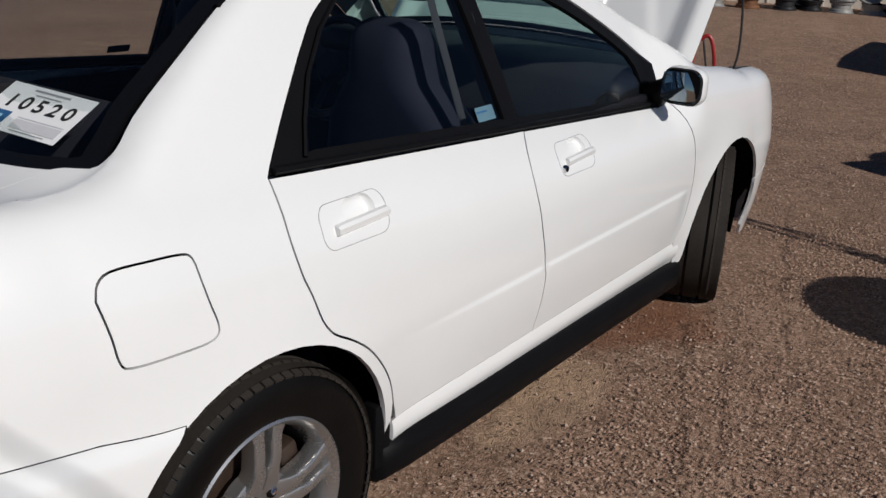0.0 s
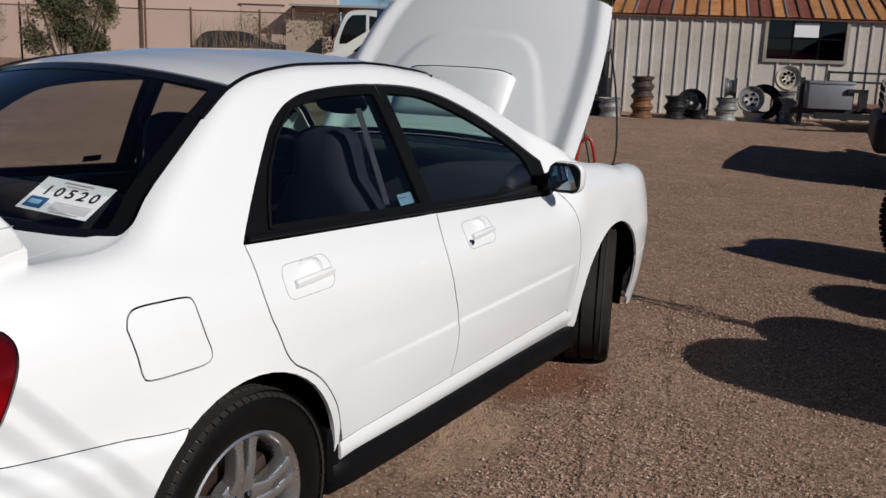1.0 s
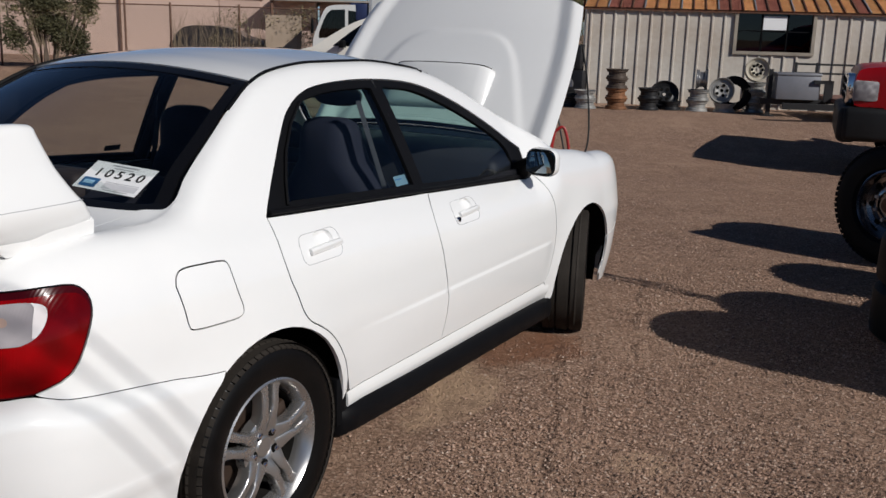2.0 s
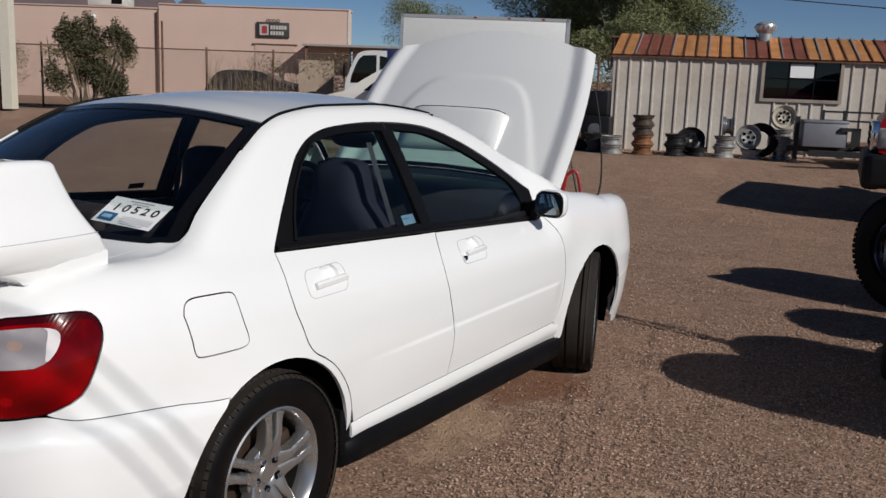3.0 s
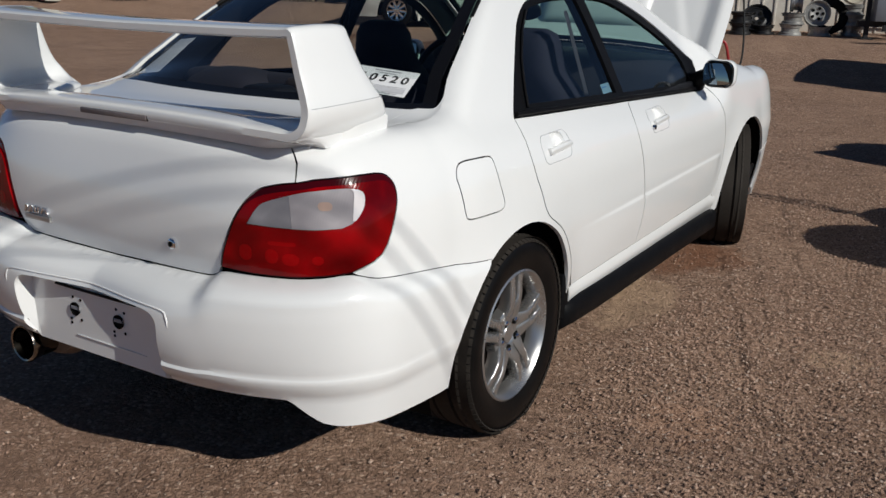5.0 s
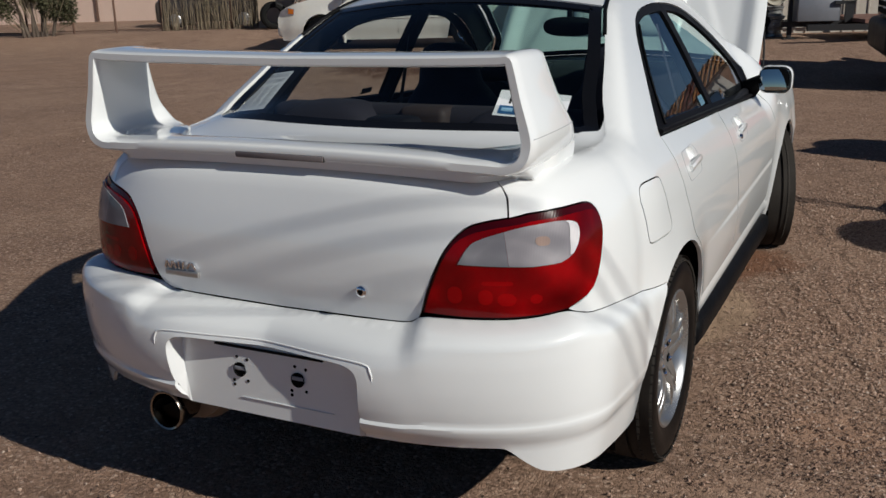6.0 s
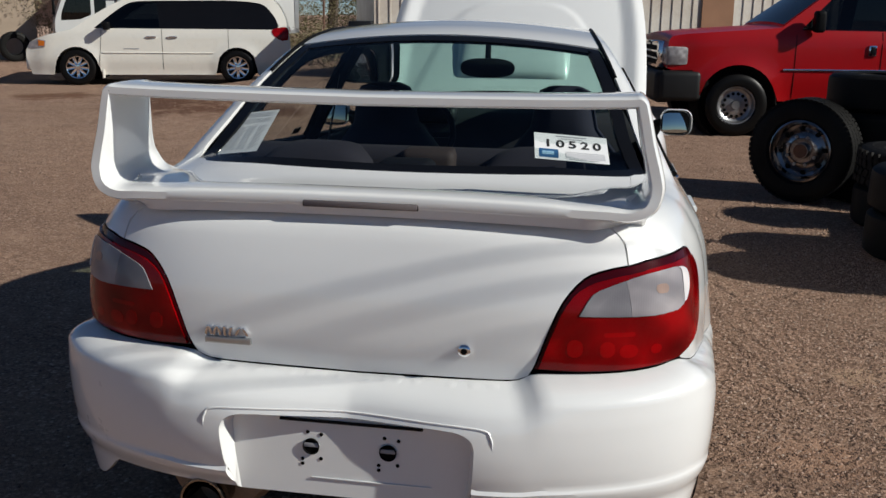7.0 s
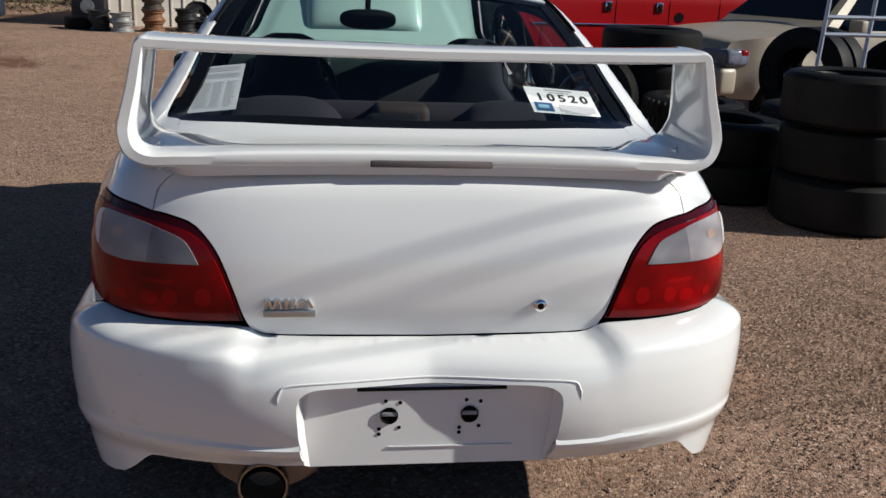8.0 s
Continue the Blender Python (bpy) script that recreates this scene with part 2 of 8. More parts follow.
def sheet(poly, surf, step=0.03, holes=(), rows=(), depth=0.012, off=0.0, out=(0, 1.2, 0.6), flip=False):
    """A curved panel: the polygon of surface coordinates, filled with a grid, laid on surf, with turned-in edges."""
    loops = [dense(list(poly), step * 0.8)] + [dense(list(h), step * 0.5) for h in holes]
    pts, edges = [], []
    for lp in loops:
        k = len(pts)
        pts += lp
        edges += [(k + i, k + (i + 1) % len(lp)) for i in range(len(lp))]
    border = np.array(pts)
    lo, hi = border.min(0), border.max(0)
    gx, gy = np.meshgrid(np.arange(lo[0] + step / 2, hi[0], step), np.arange(lo[1] + step / 2, hi[1], step))
    grid = np.stack([gx.ravel(), gy.ravel()], 1)
    for v in rows:
        grid = grid[np.abs(grid[:, 1] - v) > step * 0.4]
    for v in rows:
        xs = np.arange(lo[0] + step / 2, hi[0], step)
        grid = np.concatenate([grid, np.stack([xs, np.full(len(xs), v)], 1)])
    keep = inside_many(loops[0], grid)
    for h in loops[1:]:
        keep &= ~inside_many(h, grid)
    grid = grid[keep]
    if len(grid):
        far = np.min(((grid[:, None] - border[None]) ** 2).sum(2), 1) > (0.35 * step) ** 2
        grid = grid[far]
    allp = [Vector(p) for p in pts] + [Vector(p) for p in grid.tolist()]
    vs, _, fs, *_ = delaunay_2d_cdt(allp, edges, [], 0, 1e-7)
    cen = np.array([[(vs[a].x + vs[b].x + vs[c].x) / 3, (vs[a].y + vs[b].y + vs[c].y) / 3] for a, b, c in fs])
    ok = inside_many(loops[0], cen)
    for h in loops[1:]:
        ok &= ~inside_many(h, cen)
    fs = [f for f, o in zip(fs, ok) if o]

    def both(a, b):
        p = surf(a, b)
        e = 1e-3
        n = (surf(a + e, b) - surf(a - e, b)).cross(surf(a, b + e) - surf(a, b - e))
        n = n.normalized() if n.length > 1e-12 else Vector((0, 0, 1))
        return p, n

    P, N = [], []
    for v in vs:
        p, n = both(v.x, v.y)
        P.append(p)
        N.append(n)
    c = Vector(out)
    if sum((p - c).dot(n) for p, n in zip(P, N)) < 0:
        N = [-n for n in N]
    P = [p + n * off for p, n in zip(P, N)]
    faces = []
    for a, b, d in fs:
        n = (P[b] - P[a]).cross(P[d] - P[a])
        faces.append((a, b, d) if n.dot(N[a] + N[b] + N[d]) > 0 else (a, d, b))
    if depth:
        used = {}
        for f in faces:
            for k in range(3):
                e = (f[k], f[(k + 1) % 3])
                used[e] = used.get(e, 0) + 1
        rim = [e for e in used if (e[1], e[0]) not in used]
        twin, low = {}, {}
        for a, b in rim:
            for k in (a, b):
                if k not in twin:
                    twin[k] = len(P)
                    P.append(P[k].copy())
                    low[k] = len(P)
                    P.append(P[k] - N[k] * depth)
        for a, b in rim:
            faces.append((twin[b], twin[a], low[a], low[b]))
    return P, faces


def mirrored(P, F):
    return [Vector((-p.x, p.y, p.z)) for p in P], [tuple(reversed(f)) for f in F]


def panel(name, poly, surf, material, parent, label="", both=False, **kw):
    P, F = sheet(poly, surf, **kw)
    made = [solid(name, P, F, material, parent, label)]
    if both:
        made.append(solid(name, *mirrored(P, F), material, parent, label))
    return made


def rounded(cx, cy, w, h, r, n=5):
    """A rectangle with round corners, anticlockwise."""
    out = []
    for sx, sy, a0 in ((1, 1, 0), (-1, 1, 90), (-1, -1, 180), (1, -1, 270)):
        for k in range(n + 1):
            a = radians(a0 + 90 * k / n)
            out.append((cx + sx * (w / 2 - r) + r * math.cos(a), cy + sy * (h / 2 - r) + r * math.sin(a)))
    return out

# ---- ground: one sheet, level round the sedan and rising a little towards the sheds


def gz(x, y):
    shed_line = -0.362 * (x + 4.14) + 0.932 * (y - 15.68)
    fence_line = -0.497 * (x + 22.4) + 0.868 * (y - 15.3)
    up = max(ease(-5.0, -2.2, shed_line) * ease(-8.0, -6.0, x), ease(-3.5, -0.8, fence_line))
    dip = -0.075 * ease(4.0, 12.0, y) - 0.075 * ease(1.5, 9.0, y) * ease(-3.0, 2.0, x)
    return 0.215 * up + dip * (1 - up)


def gravel_material():
    m, n, l, b = shader("gravel_ground")
    tc = n.new("ShaderNodeTexCoord")
    def noise_(scale, detail=5, rough=0.6):
        q = n.new("ShaderNodeTexNoise")
        q.inputs["Scale"].default_value, q.inputs["Detail"].default_value, q.inputs["Roughness"].default_value = scale, detail, rough
        l.new(tc.outputs["Object"], q.inputs["Vector"])
        return q.outputs[0]
    def math_(op, a, c):
        q = n.new("ShaderNodeMath")
        q.operation = op
        for k, v in enumerate((a, c)):
            if isinstance(v, (int, float)):
                q.inputs[k].default_value = v
            else:
                l.new(v, q.inputs[k])
        return q.outputs[0]
    def mix_(f, a, c):
        q = n.new("ShaderNodeMix")
        q.data_type = "RGBA"
        if isinstance(f, (int, float)):
            q.inputs[0].default_value = f
        else:
            l.new(f, q.inputs[0])
        for k, v in ((6, a), (7, c)):
            if isinstance(v, tuple):
                q.inputs[k].default_value = (*v, 1)
            else:
                l.new(v, q.inputs[k])
        return q.outputs[2]
    def range_(v, a, c, d=0.0, e=1.0):
        q = n.new("ShaderNodeMapRange")
        for k, w in zip(("From Min", "From Max", "To Min", "To Max"), (a, c, d, e)):
            q.inputs[k].default_value = w
        l.new(v, q.inputs["Value"])
        return q.outputs[0]
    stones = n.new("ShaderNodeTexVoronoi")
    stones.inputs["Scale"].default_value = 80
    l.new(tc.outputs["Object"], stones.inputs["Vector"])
    small = n.new("ShaderNodeTexVoronoi")
    small.inputs["Scale"].default_value = 240
    l.new(tc.outputs["Object"], small.inputs["Vector"])
    hsv = n.new("ShaderNodeSeparateColor")
    l.new(stones.outputs["Color"], hsv.inputs[0])
    tone = n.new("ShaderNodeValToRGB")
    e = tone.color_ramp.elements
    e[0].color, e[1].color = (0.087, 0.052, 0.036, 1), (0.718, 0.534, 0.417, 1)
    for p, c in ((0.3, (0.260, 0.158, 0.110, 1)), (0.6, (0.365, 0.228, 0.162, 1)), (0.85, (0.463, 0.305, 0.224, 1))):
        q = tone.color_ramp.elements.new(p)
        q.color = c
    l.new(hsv.outputs[0], tone.inputs[0])
    dirt = mix_(range_(noise_(0.9), 0.35, 0.7), (0.347, 0.215, 0.140), (0.475, 0.312, 0.211))
    cover = range_(noise_(0.55, 6), 0.46, 0.66)
    near = mix_(range_(cover, 0, 1, 0.55, 0.95), dirt, tone.outputs[0])
    # shade in the gaps between stones, put into the colour by cell distance
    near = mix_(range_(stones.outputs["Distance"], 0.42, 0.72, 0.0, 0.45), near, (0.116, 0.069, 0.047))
    big = mix_(range_(noise_(0.17, 6), 0.40, 0.68, 0.0, 0.45), near, (0.254, 0.150, 0.101))
    stain = mix_(range_(noise_(0.42, 3), 0.66, 0.74, 0.0, 0.55), big, (0.116, 0.068, 0.045))
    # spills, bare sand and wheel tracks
    xyz = n.new("ShaderNodeSeparateXYZ")
    l.new(tc.outputs["Object"], xyz.inputs[0])
    wob = math_("SUBTRACT", noise_(2.6, 4), 0.5)
    wob_fine = math_("SUBTRACT", noise_(14, 4), 0.5)
    for cx, cy, rx, ry, col, most in ((-9.55, 13.2, 0.75, 0.8, (0.150, 0.068, 0.037), 0.85), (-6.1, 11.4, 1.35, 1.15, (0.125, 0.058, 0.034), 0.95), (-4.6, 11.0, 0.6, 0.4, (0.13, 0.062, 0.036), 0.9), (0.74, 1.30, 0.13, 0.34, (0.486, 0.327, 0.214), 0.85),
                                      (1.95, -0.55, 0.12, 0.14, (0.486, 0.327, 0.214), 0.7), (0.84, 2.15, 0.16, 0.24, (0.232, 0.109, 0.062), 0.8), (0.70, 2.06, 0.16, 0.34, (0.238, 0.110, 0.061), 0.75),
                                      (0.62, 1.47, 0.10, 0.26, (0.465, 0.315, 0.205), 0.8), (1.30, 0.30, 0.16, 0.20, (0.436, 0.258, 0.167), 0.6), (1.62, 1.15, 0.14, 0.10, (0.486, 0.327, 0.214), 0.6)):
        ex = math_("DIVIDE", math_("SUBTRACT", xyz.outputs[0], cx), rx)
        ey = math_("DIVIDE", math_("SUBTRACT", xyz.outputs[1], cy), ry)
        d = math_("SQRT", math_("ADD", math_("MULTIPLY", ex, ex), math_("MULTIPLY", ey, ey)), 0)
        d = math_("ADD", math_("ADD", d, math_("MULTIPLY", wob, 1.5)), math_("MULTIPLY", wob_fine, 0.8))
        stain = mix_(range_(d, 1.15, 0.75, 0.0, most), stain, col)
    # wheel tracks: shade of the shallow ruts put into the colour, plus a dent
    dent = None
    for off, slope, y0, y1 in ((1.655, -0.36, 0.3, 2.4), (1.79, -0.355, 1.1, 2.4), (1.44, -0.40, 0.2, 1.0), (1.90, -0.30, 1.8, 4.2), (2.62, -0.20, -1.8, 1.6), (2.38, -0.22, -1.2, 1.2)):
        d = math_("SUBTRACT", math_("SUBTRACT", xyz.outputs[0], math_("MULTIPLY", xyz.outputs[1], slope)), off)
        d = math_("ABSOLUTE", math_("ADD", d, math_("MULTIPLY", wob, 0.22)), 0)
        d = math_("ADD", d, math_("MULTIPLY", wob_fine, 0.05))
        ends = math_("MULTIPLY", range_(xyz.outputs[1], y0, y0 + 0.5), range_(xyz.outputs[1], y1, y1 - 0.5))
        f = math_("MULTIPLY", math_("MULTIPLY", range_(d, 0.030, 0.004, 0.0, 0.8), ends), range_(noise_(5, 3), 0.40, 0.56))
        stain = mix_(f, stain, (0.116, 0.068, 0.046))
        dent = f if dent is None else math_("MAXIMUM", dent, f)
    # clods and patches a hand to a pace across
    mottle = math_("ADD", math_("MULTIPLY", noise_(5.5, 7, 0.72), 0.6), math_("MULTIPLY", noise_(1.3, 5, 0.65), 0.4))
    stain = mix_(range_(mottle, 0.48, 0.36, 0.0, 0.45), stain, (0.145, 0.087, 0.060))
    stain = mix_(range_(mottle, 0.52, 0.66, 0.0, 0.55), stain, (0.486, 0.321, 0.223))
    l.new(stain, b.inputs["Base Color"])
    b.inputs["Roughness"].default_value = 0.92
    b.inputs["Specular IOR Level"].default_value = 0.25
    bp = n.new("ShaderNodeBump")
    bp.inputs["Strength"].default_value, bp.inputs["Distance"].default_value = 1.0, 0.008
    h = math_("ADD", math_("MULTIPLY", math_("SUBTRACT", 1.0, stones.outputs["Distance"]), cover), math_("MULTIPLY", noise_(30, 6), 0.8))
    h = math_("ADD", h, math_("MULTIPLY", math_("SUBTRACT", 1.0, small.outputs["Distance"]), 0.5))
    h = math_("ADD", h, math_("MULTIPLY", noise_(9, 6, 0.7), 2.6))
    h = math_("SUBTRACT", h, math_("MULTIPLY", dent, 2.5))
    l.new(h, bp.inputs["Height"])
    l.new(bp.outputs[0], b.inputs["Normal"])
    return m


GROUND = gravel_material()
axis = [-1500, -400, -120, -60, -40, -32] + list(np.arange(-28, 30, 1.0)) + [34, 45, 70, 140, 400, 1500]
fine_x = sorted(set(axis) | set(np.arange(-4, 8, 0.2).round(2)))
fine_y = sorted(set(axis) | set(np.arange(-5, 10, 0.2).round(2)))
ruts = lambda x, y: 0.006 * noise.noise((x * 0.9, y * 0.35, 0)) + 0.006 * noise.noise((x * 2.6, y * 1.8, 3)) - 0.012 * math.exp(-((x - 1.55 - 0.06 * y) / 0.10) ** 2) * (0.5 + 0.5 * noise.noise((0, y * 1.2, 7)))
gv = [(x, y, gz(x, y) + (ruts(x, y) if abs(x) < 9 and abs(y) < 11 else 0) - 0.004) for y in fine_y for x in fine_x]
nx = len(fine_x)
gf = [(j * nx + i, j * nx + i + 1, (j + 1) * nx + i + 1, (j + 1) * nx + i) for j in range(len(fine_y) - 1) for i in range(nx - 1)]
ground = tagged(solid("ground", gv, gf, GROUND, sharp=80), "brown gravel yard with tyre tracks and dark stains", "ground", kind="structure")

# loose stones
rng = random.Random(4)
PEBBLE, pn, pl, pb = shader("pebbles")
isl, tones = pn.new("ShaderNodeNewGeometry"), pn.new("ShaderNodeValToRGB")
for q, c in ((0.25, (0.202, 0.124, 0.088, 1)), (0.55, (0.309, 0.195, 0.138, 1)), (0.85, (0.427, 0.284, 0.211, 1))):
    tones.color_ramp.elements.new(q).color = c
tones.color_ramp.elements[0].color, tones.color_ramp.elements[-1].color = (0.095, 0.062, 0.046, 1), (0.47, 0.365, 0.29, 1)
pl.new(isl.outputs["Random Per Island"], tones.inputs[0])
pl.new(tones.outputs[0], pb.inputs["Base Color"])
pb.inputs["Roughness"].default_value, pb.inputs["Specular IOR Level"].default_value = 0.85, 0.3


def pebbles(count, x0, x1, y0, y1, soft, lo, hi):
    """Stones strewn evenly over a stretch of the yard, thinning out over its last metres."""
    vs, fs = [], []
    for _ in range(count):
        x, y = rng.uniform(x0, x1), rng.uniform(y0, y1)
        if rng.random() > ease(0, soft, x - x0) * ease(0, soft, x1 - x) * ease(0, soft, y - y0) * ease(0, soft, y1 - y):
            continue
        if -0.9 < x < 0.9 and -0.9 < y < 3.4 and rng.random() < 0.75:
            continue
        bare = noise.noise((x * 0.9, y * 0.7, 11)) + 0.5 * noise.noise((x * 2.3, y * 1.9, 5))
        if bare < -0.10 + 0.35 * rng.random() and rng.random() < 0.6:
            continue
        r = lo + (hi - lo) * rng.random() ** 2.5
        z = gz(x, y) + ruts(x, y) + 0.1 * r
        k = len(vs)
        a = rng.uniform(0, 6.3)
        ca, sa = math.cos(a), math.sin(a)
        for dx, dy, dz in ((1, 0, 0), (0.1, 0.8, 0.1), (-0.9, 0.1, 0), (0, -0.75, 0.05), (0.25, 0.1, 0.62), (-0.3, -0.12, 0.55)):
            dx, dy, dz = dx * rng.uniform(0.7, 1.2), dy * rng.uniform(0.7, 1.2), dz * rng.uniform(0.7, 1.3)
            vs.append((x + r * (dx * ca - dy * sa), y + r * (dx * sa + dy * ca), z + r * dz))
        fs += [(k, k + 1, k + 4), (k + 1, k + 2, k + 5), (k + 1, k + 5, k + 4), (k + 2, k + 3, k + 5), (k + 3, k, k + 4), (k + 3, k + 4, k + 5)]
    return vs, fs


me_v, me_f = [], []
for patch in ((190000, 0.0, 4.2, -2.6, 4.4, 1.0, 0.0030, 0.0090), (130000, -2.5, 5.0, -3.5, 7.5, 2.0, 0.0032, 0.0105), (70000, -8.0, 6.0, 2.0, 14.0, 3.0, 0.005, 0.014)):
    vs, fs = pebbles(*patch)
    me_f += [tuple(i + len(me_v) for i in f) for f in fs]
    me_v += vs
tagged(solid("loose_gravel", me_v, me_f, PEBBLE, smooth=False), "small loose brown and grey stones on the yard", "gravel", kind="stuff")

# ---- the white sedan: y ahead, x to its right, origin on the ground under the rear axle
car = thing("sedan", "white four-door sedan with a tall boot spoiler and an open bonnet", "car")
Y0, L0, Y1, L1, TOPA = -0.35, 1.16, 2.75, 1.25, radians(82)
WR, ARCH = 0.305, 0.362
KX = table((0.10, 0.22, 0.30, 0.42, 0.54, 0.60, 0.70, 0.78, 0.85, 0.90, 0.93, 1.0, 1.1, 1.2, 1.31, 1.42),
           (0.770, 0.795, 0.810, 0.826, 0.836, 0.840, 0.838, 0.826, 0.800, 0.766, 0.742, 0.704, 0.652, 0.598, 0.532, 0.455))
ZEND = table((-0.9, -0.7, -0.45, -0.3, -0.2, -0.1, 0.0, 0.1, 0.2, 0.31, 0.45, 0.7, 1.0, 1.3, 1.45, 1.6, 1.8, 2.0, 2.2, 2.3, 2.6, 2.85, 3.1, 3.35),
             (0.974, 0.986, 1.000, 1.005, 1.024, 1.095, 1.160, 1.222, 1.278, 1.330, 1.365, 1.385, 1.386, 1.363, 1.339, 1.290, 1.205, 1.112, 1.010, 0.962, 0.925, 0.875, 0.80, 0.70))
RAD = table((-0.8, -0.3, -0.15, 0.1, 0.4, 1.0, 2.0, 2.3, 2.7, 3.3), (0.075, 0.105, 0.11, 0.075, 0.06, 0.055, 0.05, 0.06, 0.09, 0.09))
CROWN = table((-0.9, -0.45, -0.36, -0.28, -0.2, -0.1, 0.1, 0.3, 0.5, 1.3, 1.7, 2.2, 3.0), (0.011, 0.016, 0.034, 0.071, 0.092, 0.090, 0.070, 0.050, 0.036, 0.034, 0.05, 0.05, 0.04))
YREAR = table((0.2, 0.60, 0.66, 0.72, 0.78, 0.86, 0.92, 1.0), (-0.795, -0.808, -0.826, -0.837, -0.835, -0.822, -0.804, -0.775))


def belt(y):
    return 0.965 - (max(y, -0.4) - 0.107) * 0.058 + 0.12 * ease(1.92, 2.2, y)


def side_x(y, z):
    x = KX(z + (0.93 - belt(y)) * ease(0.6, 0.93, z))
    x -= 0.035 * max(0.0, 0.25 - y) ** 2 + 0.42 * max(0.0, -0.15 - y) ** 2
    for cy in (0.0, 2.525):
        r = math.hypot(y - cy, z - WR)
        if r < 0.52:
            x += 0.013 * (1 - max(0, r - ARCH) / (0.52 - ARCH)) ** 2
    fade = ease(0.35, 0.95, y) * (1 - ease(2.0, 2.1, y))
    if fade and z < 0.555:
        x += fade * 0.006 * ease(0.555, 0.543, z) * ease(0.33, 0.50, z)
    return x


def section(f, zt, r, v):
    """Along a profile f(z), rounded over to the top at zt: the value and height at v."""
    t0 = math.atan(max(0.0, (f(zt - r - 0.01) - f(zt - r + 0.01)) / 0.02))
    z0 = zt - r * (math.sin(TOPA) - math.sin(t0))
    if v <= z0:
        return f(v), v, z0 + r * (TOPA - t0)
    a = min(t0 + (v - z0) / r, TOPA + 0.2)
    return f(z0) - r * (math.cos(t0) - math.cos(a)), z0 + r * (math.sin(a) - math.sin(t0)), z0 + r * (TOPA - t0)


def deck_z(x, y):
    k = min(1.0, abs(x) / edge_x(y))
    return ZEND(y) + CROWN(y) * (1 - k * k)


EDGE = {}


def edge_x(y):
    key = round(y, 4)
    if key not in EDGE:
        yy = min(max(y, -0.7), 2.74)
        z = ZEND(yy)
        EDGE[key] = section(lambda q: side_x(yy, q), z, RAD(yy), 9.0)[0] + 0.004
    return EDGE[key]


def wrapped(al, v, a, b, n):
    r = (abs(math.cos(al) / b) ** n + abs(math.sin(al) / a) ** n) ** (-1 / n)
    return r * math.sin(al), r * math.cos(al)


def skin(s, v):
    """The outer skin: s runs from the boot's middle round the corner and along the side to the nose; v is the height."""
    if Y0 <= s <= Y1:
        x, z, _ = section(lambda q: side_x(s, q), ZEND(s), RAD(s), v)
        return Vector((x, s, z))
    if s < Y0:
        al = radians(90) * (1 - (Y0 - s) / L0)
        zs = ZEND(Y0)
        xm = 0.72 * math.sin(al)
        w = math.sin(al) ** 8
        zt = (1 - w) * (ZEND(-0.7) + CROWN(-0.7) * (1 - min(1, abs(xm) / edge_x(-0.7)) ** 2)) + w * zs
        r = RAD(-0.8) * (1 - w) + RAD(Y0) * w
        a, za, _ = section(lambda q: side_x(Y0, q), zt, r, v)
        b, zb, _ = section(lambda q: -YREAR(q) + Y0, zt, r, v)
        x, d = wrapped(al, v, a, b, 4.0)
        x *= 1 - 0.034 * ease(0.0, 0.24, d)
        return Vector((x, Y0 - d, za * w + zb * (1 - w)))
    al = radians(90) * (1 - (s - Y1) / L1)
    f = 1 - math.sin(al)
    zt = ZEND(Y1) * (1 - f) + 0.66 * f
    a, za, _ = section(lambda q: side_x(Y1, q), zt, 0.09, v)
    b, zb, _ = section(lambda q: 0.66 - 0.16 * max(0, (q - 0.5)) ** 1.0 - 0.5 * max(0, 0.3 - q) ** 1.2, zt, 0.09, v)
    x, d = wrapped(al, v, a, b, 3.2)
    return Vector((x, Y1 + d, za * (1 - f) + zb * f))


def vtop(s):
    """The height coordinate at which the skin ends above."""
    if Y0 <= s <= Y1:
        return section(lambda q: side_x(s, q), ZEND(s), RAD(s), 0)[2]
    lo, hi = 0.3, 1.3
    best = max(np.arange(0.6, 1.2, 0.004), key=lambda v: skin(s, float(v)).z)
    return float(best)


def s_x(x, z):
    lo, hi = Y0 - L0, Y0
    for _ in range(30):
        mid = (lo + hi) / 2
        if skin(mid, z).x < abs(x):
            lo = mid
        else:
            hi = mid
    return lo if x >= 0 else 2 * (Y0 - L0) - lo


def s_y(y, z):
    lo, hi = Y0 - L0, Y0
    for _ in range(30):
        mid = (lo + hi) / 2
        if skin(mid, z).y < y:
            lo = mid
        else:
            hi = mid
    return lo


def arc(cy, a0, a1, r=ARCH, n=16):
    return [(cy + r * math.cos(radians(a0 + (a1 - a0) * k / n)), WR + r * math.sin(radians(a0 + (a1 - a0) * k / n))) for k in range(n + 1)]


GAP = 0.0024
# outlines on the side, (along, height)
WINDOW = curve([(0.100, 0.966), (0.176, 1.045), (0.252, 1.119), (0.318, 1.18), (0.392, 1.238), (0.506, 1.289), (0.659, 1.315), (0.95, 1.323), (1.28, 1.298), (1.53, 1.226), (1.77, 1.116), (1.95, 1.013), (2.06, 0.935)], 5)
REAR_SEAM = curve([(0.100, 0.966), (0.087, 0.873), (0.098, 0.80), (0.117, 0.750), (0.138, 0.692), (0.168, 0.654), (0.222, 0.622), (0.275, 0.583), (0.324, 0.530), (0.364, 0.468), (0.385, 0.404)], 3)
MID_SEAM = curve([(1.036, 0.912), (0.990, 0.85), (0.982, 0.78), (1.005, 0.68), (1.042, 0.552), (1.048, 0.45), (1.036, 0.35)], 4)
FRONT_SEAM = curve([(1.995, 0.872), (2.085, 0.73), (2.115, 0.56), (2.09, 0.42), (2.05, 0.35)], 4)
